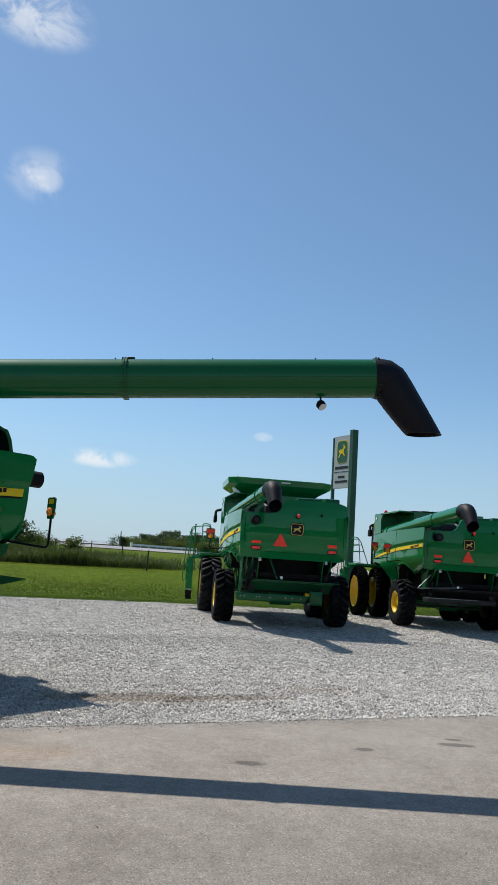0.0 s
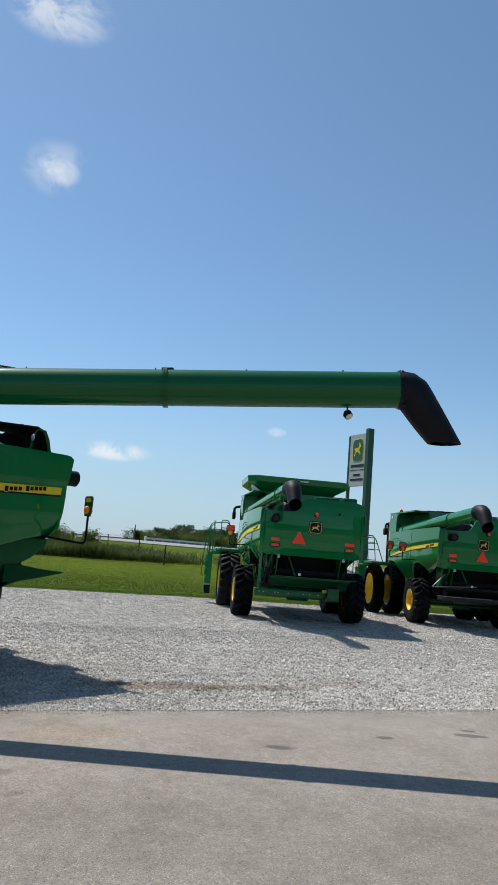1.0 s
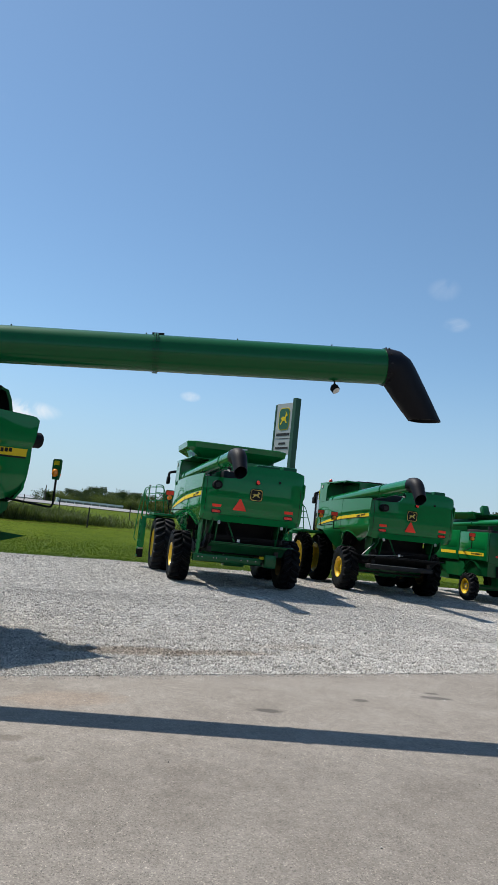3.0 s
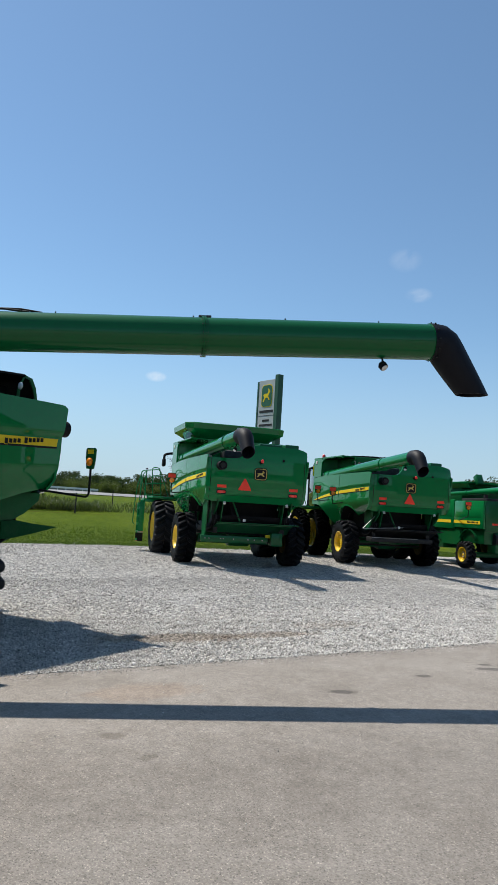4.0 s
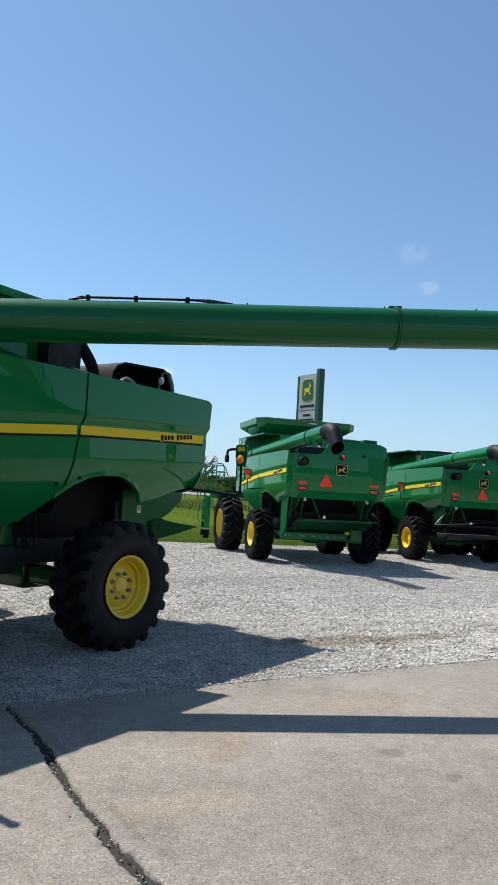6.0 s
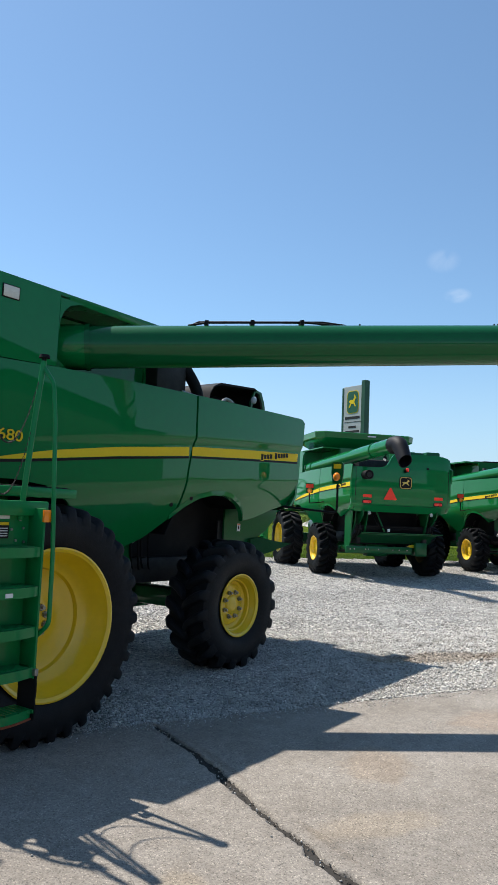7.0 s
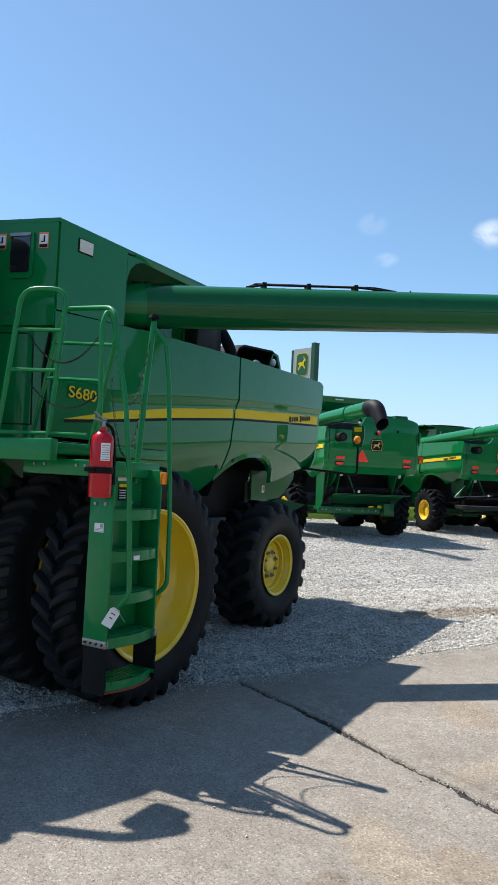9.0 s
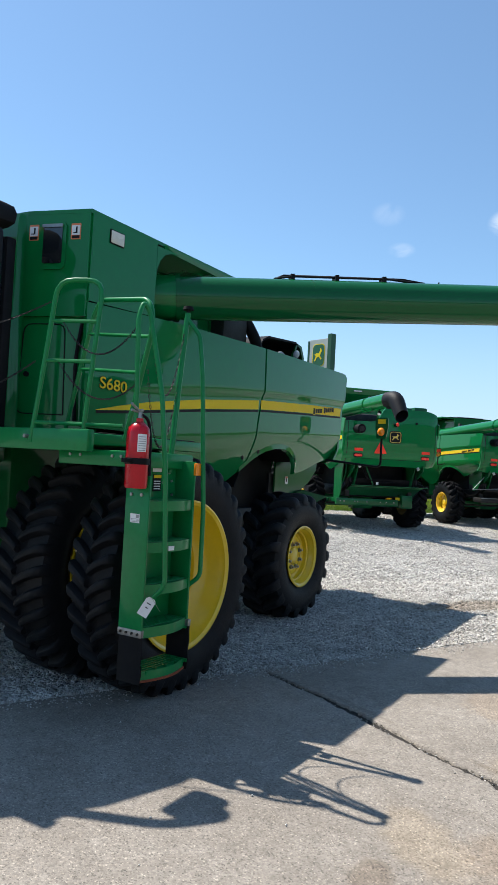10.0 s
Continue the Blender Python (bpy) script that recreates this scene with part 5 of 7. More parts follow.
def ladder(root, detailed, inward=0.0):
    """Landing, rails, ladder with its loose bottom step, chains and marker."""
    parent = new("access_ladder")
    parent.parent = root
    parent.matrix_basis = Matrix.Translation((0, inward, 0))
    part("landing", box(BM(), (-0.98, -2.75, 1.93), (0.35, -1.0, 2.01), 0.012), LADDER_GREEN, parent, "green steel landing beside the cab")
    part("landing_beam", box(BM(), (-1.02, -2.78, 1.88), (-0.95, -0.9, 2.03), 0.01), LADDER_GREEN, parent)
    part("ladder_bracket", box(BM(), (-0.84, -3.0, 1.79), (-0.12, -2.33, 1.90), 0.012), LADDER_GREEN, parent)
    part("mudguard", box(BM(), (-0.9, -2.7, 1.97), (0.3, -1.7, 2.02), 0.01), BLACK, parent)
    x0, x1, yf, yb = -0.755, -0.25, -3.135, -2.93
    part("ladder_side", box(BM(), (x0 - 0.02, yf, 0.66), (x0, yb, 1.74), 0.006), LADDER_GREEN, parent, "green ladder side plate")
    part("ladder_side", box(BM(), (x1, yf + 0.02, 0.64), (x1 + 0.02, yb, 1.85), 0.006), LADDER_GREEN, parent)
    part("ladder_back", box(BM(), (x0, yb - 0.012, 0.66), (x1, yb, 1.86)), LADDER_GREEN, parent)
    for z in (1.55, 1.27, 0.985, 0.70):
        o = [(x0, yb), (x1, yb), (x1, yf + 0.03)] + [(x1 + (x0 - x1) * k / 8, yf + 0.03 - 0.05 * math.sin(math.pi * k / 8)) for k in range(1, 8)] + [(x0, yf + 0.03)]
        st = part("step", prism(BM(), o, 0.07, Matrix.Translation((0, 0, z - 0.05))), LADDER_GREEN, parent, "curved green ladder step", smooth=30)
        if detailed:
            bm = BM()
            for k in range(7):
                box(bm, (x0 + 0.04, yf + 0.035 + 0.024 * k, z + 0.018), (x1 - 0.04, yf + 0.045 + 0.024 * k, z + 0.026))
            part("tread", bm, LADDER_GREEN, parent)
    # loose bottom step on rubber straps
    for x in (x0 - 0.012, x1 + 0.008):
        rows = [[Vector((x, yf + 0.0 + 0.012 * math.sin(3 * k), 0.70 - 0.07 * k)), Vector((x, yb - 0.005, 0.70 - 0.07 * k))] for k in range(6)]
        part("strap", shell(BM(), rows, Vector((0.012, 0, 0))), BLACK, parent, "black rubber strap", smooth=50)
        part("strap_clamp", box(BM(), (x - 0.012, yf, 0.66), (x + 0.02, yb, 0.71), 0.004), STEEL, parent)
    bm = BM()
    o = [(x0, yb), (x1, yb), (x1, yf + 0.03)] + [(x1 + (x0 - x1) * k / 8, yf + 0.03 - 0.06 * math.sin(math.pi * k / 8)) for k in range(1, 8)] + [(x0, yf + 0.03)]
    n = len(o)
    lo = [bm.verts.new((x, y, 0.365)) for x, y in o]
    hi = [bm.verts.new((x, y, 0.43)) for x, y in o]
    for i in range(n):
        bm.faces.new((lo[i], lo[(i + 1) % n], hi[(i + 1) % n], hi[i]))
    bottom = part("bottom_step", bm, LADDER_GREEN, parent, "loose green bottom step", smooth=30)
    bm = BM()
    for k in range(6):
        box(bm, (x0, yf + 0.02 + 0.034 * k, 0.40), (x1, yf + 0.03 + 0.034 * k, 0.43))
    for k in range(5):
        box(bm, (x0 + 0.06 + 0.11 * k, yf, 0.405), (x0 + 0.07 + 0.11 * k, yb, 0.428))
    part("grating", bm, LADDER_GREEN, parent)
    part("worn_edge", tube(BM(), [(x, y - 0.004, 0.363) for x, y in o[2:]], 0.009, 5), RUST, parent, "rusty worn lower edge")
    # hand rails
    r = 0.018
    def rail(name, pts, rad=0.09, rr=r, label="green tubular hand rail"):
        return part(name, tube(BM(), pts, rr, 10, radius=rad), LADDER_GREEN, parent, label, smooth=60)
    g = rail("gate_rail", [(-1.018, -2.228, 1.93), (-0.989, -2.297, 2.515), (-0.964, -2.355, 3.085), (-0.832, -2.665, 3.085), (-0.845, -2.635, 2.65), (-0.869, -2.578, 1.93)], 0.12)
    for z, a, b in ((2.793, (-0.975, -2.331), (-0.839, -2.65)), (2.51, (-0.989, -2.297), (-0.849, -2.625)), (2.07, (-1.010, -2.247), (-0.755, -2.846))):
        part("cross_bar", tube(BM(), [(*a, z), (*b, z)], 0.014, 8), LADDER_GREEN, parent)
    part("rail_bolts", cyl(cyl(BM(), (-1.06, -2.21, 1.97), (-1.02, -2.21, 1.97), 0.014, seg=6), (-0.90, -2.575, 1.97), (-0.86, -2.575, 1.97), 0.014, seg=6), STEEL, parent)
    f = rail("platform_rail", [(-0.522, -2.03, 1.96), (-0.598, -2.355, 2.90), (-0.618, -2.44, 3.01), (-0.757, -3.04, 2.94), (-0.765, -3.08, 2.75), (-0.708, -2.835, 1.98)], 0.11)
    for a, b in (((-0.587, -2.305, 2.77), (-0.756, -3.04, 2.685)), ((-0.566, -2.215, 2.51), (-0.742, -2.98, 2.44))):
        part("cross_bar", tube(BM(), [a, b], 0.013, 8), LADDER_GREEN, parent)
    rail("ladder_rail", [(-0.845, -3.05, 1.66), (-0.855, -3.05, 2.2), (-0.885, -3.05, 2.80), (-0.84, -3.05, 2.905), (-0.783, -3.06, 2.85), (-0.765, -3.19, 2.29), (-0.745, -3.235, 1.80), (-0.735, -3.28, 1.02), (-0.75, -3.20, 0.94)], 0.06, 0.017)
    k = rail("ladder_rail", [(-0.335, -2.95, 1.76), (-0.275, -2.945, 2.4), (-0.215, -2.945, 2.96)], 0.05, 0.022)
    part("knob", cyl(cyl(BM(), (-0.213, -2.944, 2.96), (-0.212, -2.944, 2.99), 0.016, seg=10), (-0.212, -2.944, 2.985), (-0.212, -2.944, 3.01), 0.042, 0.036, seg=14), BLACK, parent, "dark knob")
    rail("ladder_rail", [(-0.215, -2.945, 2.92), (-0.20, -3.06, 2.79), (-0.195, -3.10, 2.5), (-0.193, -3.17, 1.5), (-0.188, -3.17, 1.02), (-0.21, -3.05, 0.92)], 0.05, 0.017)
    mk = part("side_marker", box(BM(), (-0.265, -3.14, 1.75), (-0.195, -3.115, 1.84), 0.006), AMBER, parent, "orange side reflector")
    if detailed:
        for i, (a, b, sag) in enumerate((((-0.945, -2.40, 2.80), (-0.885, -3.05, 2.74), 0.22), ((-0.955, -2.38, 2.52), (-0.855, -3.05, 2.36), 0.19), ((-0.98, -2.32, 2.93), (-1.5, -1.5, 2.62), 0.06),
                                         ((-1.02, -2.23, 2.5), (-1.5, -1.5, 2.1), 0.07), ((-0.775, -3.10, 2.62), (-0.255, -2.95, 2.80), 0.40), ((-0.80, -3.08, 2.46), (-0.29, -2.945, 2.42), 0.50))):
            bm = BM()
            chain(bm, a, b, sag)
            part("chain", bm, IRON, parent, "thin dark safety chain")
        nt = part("notice", box(BM(), (-0.778, -3.065, 1.42), (-0.775, -2.985, 1.48)), DECAL_WHITE, parent, "small white label")
        part("print_block", box(BM(), (-0.7795, -3.06, 1.452), (-0.778, -3.035, 1.475)), STEEL, nt)
        for k in range(3):
            part("print_line", box(BM(), (-0.7795, -3.06, 1.426 + 0.009 * k), (-0.778, -2.992, 1.429 + 0.009 * k)), STEEL, nt)
        part("notice", box(BM(), (-0.56, -3.16, 1.23), (-0.50, -3.155, 1.26)), DECAL_WHITE, parent)
        part("notice", box(BM(), (-0.52, -2.946, 1.765), (-0.42, -2.943, 1.845)), DECAL_WHITE, parent)
        for y in (-3.075, -2.985):
            part("plate_bolt", cyl(BM(), (-0.775, y, 1.61), (-0.785, y, 1.61), 0.012, seg=8), STEEL, parent)
        for k in range(4):
            part("clamp_bolt", cyl(BM(), (-0.78, -3.11 + 0.05 * k, 0.685), (-0.79, -3.11 + 0.05 * k, 0.685), 0.009, seg=6), IRON, parent)
        for y in (-2.45, -2.55, -2.85, -2.93):
            part("bracket_bolt", cyl(BM(), (-0.84, y, 1.86), (-0.848, y, 1.86), 0.011, seg=8), STEEL, parent)
        for x, z in ((-0.39, 1.80), (-0.33, 1.76), (-0.30, 1.70), (-0.36, 1.61), (-0.29, 1.60), (-0.40, 1.69)):
            part("back_bolt", cyl(BM(), (x, -2.943, z), (x, -2.953, z), 0.010, seg=8), STEEL, parent)
        for k in range(4):
            part("sticker_line", box(BM(), (-0.50, -2.9475, 1.64 + 0.018 * k), (-0.43, -2.946, 1.647 + 0.018 * k)), DECAL_WHITE, parent)
        w = part("warning_sticker", box(BM(), (-0.51, -2.946, 1.625), (-0.42, -2.943, 1.745)), DECAL_BLACK, parent, "black and yellow warning sticker")
        part("sticker_head", box(BM(), (-0.505, -2.949, 1.72), (-0.425, -2.946, 1.742)), DECAL_YELLOW, parent)


def combine(name, m, label, tube_angle, tube_slope, tube_length, joint, cover, duals, notch, arms, detailed, tri=(-0.42, 2.29), badge_at=(0.05, 2.80), pivot=(1.079, -1.231, 3.508), rear="", inset=(0.0, 0.0)):
    root = new(name)
    for side in (-1, 1):
        side_panel("side_panel", root, side, 0.0, 2.89, seam1=SEAM, label="curved glossy green side panel")
        side_panel("rear_side_panel", root, side, 2.89, 5.62, seam0=SEAM_B, label="curved glossy green rear panel")
        part("panel_gap", shell(BM(), [[Vector((2.87 + curve_at(SEAM, z), side * (skin_y(2.9, z) - 0.05), z)), Vector((2.96 + curve_at(SEAM, z), side * (skin_y(2.9, z) - 0.05), z))] for z in (1.8 + 0.1 * k for k in range(15))],
                                Vector((0, -side * 0.02, 0))), BLACK, root)
        low, wide = (lambda x: curve_at(STRIPE_LOW, x)), (lambda x: curve_at(STRIPE_WIDE, x))
        for a, b in ((0.16, 2.90), (2.96, 5.54)):
            stripe(root, side, a, b, 0.004, low, wide, DECAL_YELLOW, "yellow_stripe", "yellow stripe decal")
            stripe(root, side, a, b, 0.0045, lambda x: low(x) - 0.03, lambda x: 0.026, DECAL_BLACK, "black_line")
        # the maker's name as a row of plain dark bars with a yellow rim
        for k in range(10):
            if k == 4:
                continue
            x = 4.47 + 0.0755 * k - (0.022 if k > 4 else 0)
            z = 2.676 + 0.0085 * (k - 4)
            tall = 0.098 if k in (0, 5) else 0.076
            bar = wave_plate(root, side, x, z, 0.070, tall, DECAL_YELLOW, "name_bar_rim", 0.0055)
            wave_plate(bar, side, x, z, 0.056, tall - 0.016, DECAL_BLACK, "name_bar", 0.0085, "plain dark bar of lettering")
        for x, z in ((2.72, 1.935), (3.05, 2.02)):
            y = side * skin_y(x, z)
            part("panel_latch", cyl(BM(), (x, y, z), (x, y + side * 0.008, z), 0.026, seg=14), BLACK, root)
        part("arch_lip", shell(BM(), [[Vector((x, side * (skin_y(x, z) - 0.02), z - 0.012)), Vector((x, side * (skin_y(x, z) + 0.022), z + 0.0)), Vector((x, side * (skin_y(x, z + 0.05) + 0.006), z + 0.06))]
                                     for x, z in ((2.76, 1.76), (2.86, 1.84), (2.98, 1.935), (3.2, 2.025), (3.43, 2.07), (3.65, 2.08), (3.85, 2.055), (4.05, 1.985), (4.21, 1.885), (4.33, 1.765))], Vector((0, -side * 0.02, 0))), GREEN, root, smooth=60)
    rear_hood(root, notch)
    tank(root, cover)
    part("tank_lamp", box(BM(), (0.215, -1.698, 3.765), (0.405, -1.69, 3.895), 0.003), BLACK, root, "recessed tank side lamp")
    part("tank_lamp_lens", box(BM(), (0.226, -1.704, 3.775), (0.394, -1.698, 3.885), 0.002), CREAM, root)
    underbody(root, detailed, rear)
    engine_deck(root, not notch, detailed)
    rear_fittings(root, *tri, *badge_at)
    cab(root, 1.9 if detailed else 1.8 - inset[0])
    front_corner(root)
    ladder(root, detailed, inset[0] if duals else 0.38)
    auger(root, pivot, tube_angle, tube_slope, tube_length, joint, 0.226 if detailed else 0.212)
    for foot, out, up in arms:
        marker_lamp(root, foot, out, up, 1.3 if detailed else 1.8)
    for s in (-1, 1):
        if duals:
            wheel(root, (0.19, s * (2.57 - inset[0]), 0.935), 0.955, 0.59, 0.42, s, 34, 0.30, 0.15, 10)
            wheel(root, (0.19, s * (1.81 - inset[0] * 1.1), 0.935), 0.955, 0.57, 0.56, s, 34, 0.24, 0.20, 10)
        else:
            wheel(root, (0.14, s * 1.95, 0.93), 0.95, 0.50, 0.72, s, 20, 0.22, 0.20, 10)
        wheel(root, (3.58, s * (1.77 - inset[1]), 0.75), 0.788, 0.36, 0.58, s, 19, 0.15, 0.185, 8, steer=0)
    root.matrix_basis = m
    return tagged(root, label=label, category="combine harvester", group="combines on the lot")


def lot_pose(x, y, a, s=1.0):
    return Matrix.Translation((x, y, height(x, y))) @ Matrix.Rotation(radians(a), 4, "Z") @ Matrix.Diagonal((s, s, s, 1))


near = combine("combine_harvester", Matrix(), "green combine harvester with its unloading tube swung out over the apron", 45.3, 0.0786, 8.01, 5.10, "flat", True, False,
               [((5.28, -1.45, 1.99), (5.567, -2.206, 1.92), 0.47)], True)
mid = combine("combine_harvester", lot_pose(19.93, 5.98, -131.0), "green combine harvester with flared hopper extensions raised, on gravel", -3.6, 0.058, 6.24, 5.1, "open", False, True,
              [((3.3, -1.6, 2.2), (3.85, -2.3, 2.12), 0.36)], False, pivot=(1.06, -1.42, 3.36), rear="beam")
far = combine("combine_harvester", lot_pose(26.35, 3.55, -132.0), "green combine harvester with dual front wheels and folded tube", -0.8, 0.057, 7.2, 5.1, "dark", True, True,
              [((3.3, -1.6, 2.2), (3.9, -2.3, 2.12), 0.36), ((1.9, -1.65, 2.3), (2.3, -2.3, 2.2), 0.36)], False, (-0.11, 2.24), (-0.08, 2.80), pivot=(1.06, -1.43, 3.25), rear="dark", inset=(0.28, 0.16))


def older_combine(m):
    """A smaller, boxy combine of an earlier make: flat side shields, straight stripe, narrow steering wheels."""
    root = new("combine_harvester")
    part("core", box(BM(), (0.15, -1.36, 0.95), (4.42, 1.36, 2.56), 0.05), GREEN_FRAME, root, smooth=30)
    for side in (-1, 1):
        y = side * 1.43
        for x0, x1, z0, z1 in ((0.1, 2.43, 1.45, 2.64), (2.46, 4.50, 1.52, 2.60)):
            sh = part("side_shield", box(BM(), (x0, y - 0.05, z0), (x1, y + 0.05, z1), 0.04), GREEN, root, "flat green side shield", smooth=40)
            part("recess", box(BM(), (x0 + 0.12, y + side * 0.048, 1.95), (x1 - 0.15, y + side * 0.056, 2.36), 0.003), GREEN, sh)
            part("stripe", box(BM(), (x0 + (0.9 if x0 < 1 else 0), y + side * 0.05, 1.70), (x1 - 0.2, y + side * 0.055, 1.82)), DECAL_YELLOW, sh, "straight yellow stripe")
        for k in range(9):
            part("name_bar", box(BM(), (3.42 + 0.085 * k, y + side * 0.055, 1.735), (3.48 + 0.085 * k, y + side * 0.060, 1.795)), DECAL_BLACK, root)
        part("skirt", prism(BM(), [(1.3, 1.45), (2.75, 1.45), (2.95, 1.10), (2.6, 0.85), (1.5, 0.85)], 0.04, Matrix.Translation((0, side * 1.38, 0)) @ Matrix.Rotation(math.pi / 2, 4, "X")), GREEN_FRAME, root, smooth=0)
        part("wheel_arch", shell(BM(), [[Vector((3.42 + 0.72 * math.cos(a), side * 1.1, 0.62 + 0.86 * math.sin(a))), Vector((3.42 + 0.72 * math.cos(a), side * 1.46, 0.62 + 0.86 * math.sin(a)))] for a in (math.pi * k / 10 for k in range(2, 9))], Vector((0, 0, 0.02))), GREEN_FRAME, root)
        wheel(root, (3.42, side * 1.50, 0.50), 0.525, 0.27, 0.36, side, 18, 0.10, 0.12, 8)
        wheel(root, (0.25, side * 1.75, 0.83), 0.85, 0.48, 0.60, side, 20, 0.20, 0.16, 8)
        part("tail_lamp", box(BM(), (4.50, side * 0.98 - 0.12, 1.69), (4.53, side * 0.98 + 0.12, 1.76), 0.008), RED_LENS, root, "red tail lamp")
    part("rear_axle", box(BM(), (3.3, -1.35, 0.42), (3.54, 1.35, 0.62), 0.03), GREEN_FRAME, root)
    part("rear_hood", box(BM(), (4.40, -1.38, 1.45), (4.50, 1.38, 2.60), 0.03), GREEN_FRAME, root, "dark green rear cover")
    part("straw_chopper", box(BM(), (4.0, -0.95, 0.62), (4.55, 0.95, 1.40), 0.05), GREEN_FRAME, root, smooth=30)
    part("chopper_drum", cyl(BM(), (4.45, -1.0, 1.15), (4.45, 1.0, 1.15), 0.22, seg=20), IRON, root)
    part("engine_deck", box(BM(), (2.3, -1.3, 2.56), (4.4, 1.3, 2.70), 0.03), IRON, root)
    part("grain_tank", box(BM(), (0.1, -1.32, 2.60), (2.7, 1.32, 3.12), 0.04), GREEN_FRAME, root, smooth=30)
    for y0, y1 in ((-1.34, -1.46), (1.34, 1.46)):
        part("tank_extension", shell(BM(), [[Vector((x, y0, 3.10)), Vector((x, y1, 3.30)), Vector((x, y1, 3.36))] for x in (0.0, 1.6, 3.3)], Vector((0, 0.03 if y0 < 0 else -0.03, 0))), GREEN, root, "raised green tank side")
    for x0, x1 in ((2.7, 3.3), (0.1, 0.0)):
        part("tank_extension", shell(BM(), [[Vector((x0, y, 3.10)), Vector((x1, y * 1.08, 3.30)), Vector((x1, y * 1.08, 3.36))] for y in (-1.34, 0, 1.34)], Vector((-0.03 if x0 > 1 else 0.03, 0, 0))), GREEN, root)
    part("fill_chute", box(BM(), (-0.12, -0.14, -0.2), (0.12, 0.14, 0.22), 0.03, Matrix.Translation((3.3, -0.95, 3.42)) @ Matrix.Rotation(radians(-28), 4, "Y")), GREEN_FRAME, root, smooth=30)
    tb = part("unloading_tube", cyl(BM(), (0.5, -1.22, 2.84), (5.3, -1.22, 3.0), 0.125, seg=28), GREEN, root, "folded green unloading tube", smooth=40)
    part("collar", cyl(BM(), (3.0, -1.22, 2.923), (3.05, -1.22, 2.925), 0.145, seg=28), GREEN, tb)
    part("spout", tube(BM(), rounded([(5.25, -1.22, 2.998), (5.6, -1.22, 3.0), (5.75, -1.22, 2.7)], 0.2), 0.13, 16), SPOUT, root, "black rubber spout", smooth=50)
    part("tube_rest", box(BM(), (4.2, -1.3, 2.6), (4.28, -1.14, 2.84), 0.01), IRON, root)
    part("cab_glass", box(BM(), (-1.5, -0.95, 1.6), (-0.05, 0.95, 3.0), 0.08), GLASS_DARK, root, smooth=40)
    part("cab_roof", box(BM(), (-1.7, -1.05, 3.0), (0.0, 1.05, 3.2), 0.06), GREEN_FRAME, root, smooth=40)
    part("feeder_house", box(BM(), (-1.6, -0.6, 0.6), (0.2, 0.6, 1.4), 0.05), GREEN_FRAME, root)
    marker_lamp(root, (2.75, -1.45, 1.80), (4.3, -2.0, 1.98), 0.30, 1.8)
    root.matrix_basis = m
    return tagged(root, "older boxy green combine harvester at the end of the row", "combine harvester", "combines on the lot")


last = older_combine(lot_pose(29.965, 0.224, -131.0))

# warning plate and beacon on the cab of the dual-wheeled machine
part("warning_plate", box(BM(), (-0.36, -1.62, 3.30), (-0.33, -1.22, 3.72), 0.006), DECAL_YELLOW, far, "yellow warning plate behind the cab")
bm = BM()
cyl(bm, (-0.55, -1.08, 4.07), (-0.55, -1.08, 4.13), 0.07, seg=14)
ball(bm, (-0.55, -1.08, 4.18), 0.075, (1, 1, 1.2))
part("beacon", bm, RED_LENS, far, "red beacon on the cab roof", smooth=50)

# model number on the near machine's side
def lettering(name, text, size, m, mat, parent, label="", bold=0.0):
    cu = bpy.data.curves.new(name, "FONT")
    cu.body, cu.size, cu.extrude, cu.offset = text, size, 0.002, bold
    ob = bpy.data.objects.new(name, cu)
    me = bpy.data.meshes.new_from_object(ob)
    me.transform(m)
    me.materials.clear()
    me.materials.append(mat)
    bpy.data.objects.remove(ob)
    o = new(name, me)
    o.parent = parent
    return tagged(o, label=label)


FACE = Matrix(((1, 0, 0, 0), (0, 0, -1, 0), (0, 1, 0, 0), (0, 0, 0, 1)))      # letters that face the near side
NUMBER = Matrix.Translation((0.175, -1.706, 2.463)) @ Matrix.Rotation(radians(2), 4, "Y") @ FACE @ Matrix.Diagonal((1.2, 0.94, 1, 1))
number = lettering("model_number", "S680", 0.155, Matrix.Translation((0, -0.004, 0)) @ NUMBER, DECAL_YELLOW, near, "yellow model number S680 with a dark rim", bold=0.0012)
lettering("number_rim", "S680", 0.155, NUMBER, DECAL_BLACK, number, bold=0.0055)


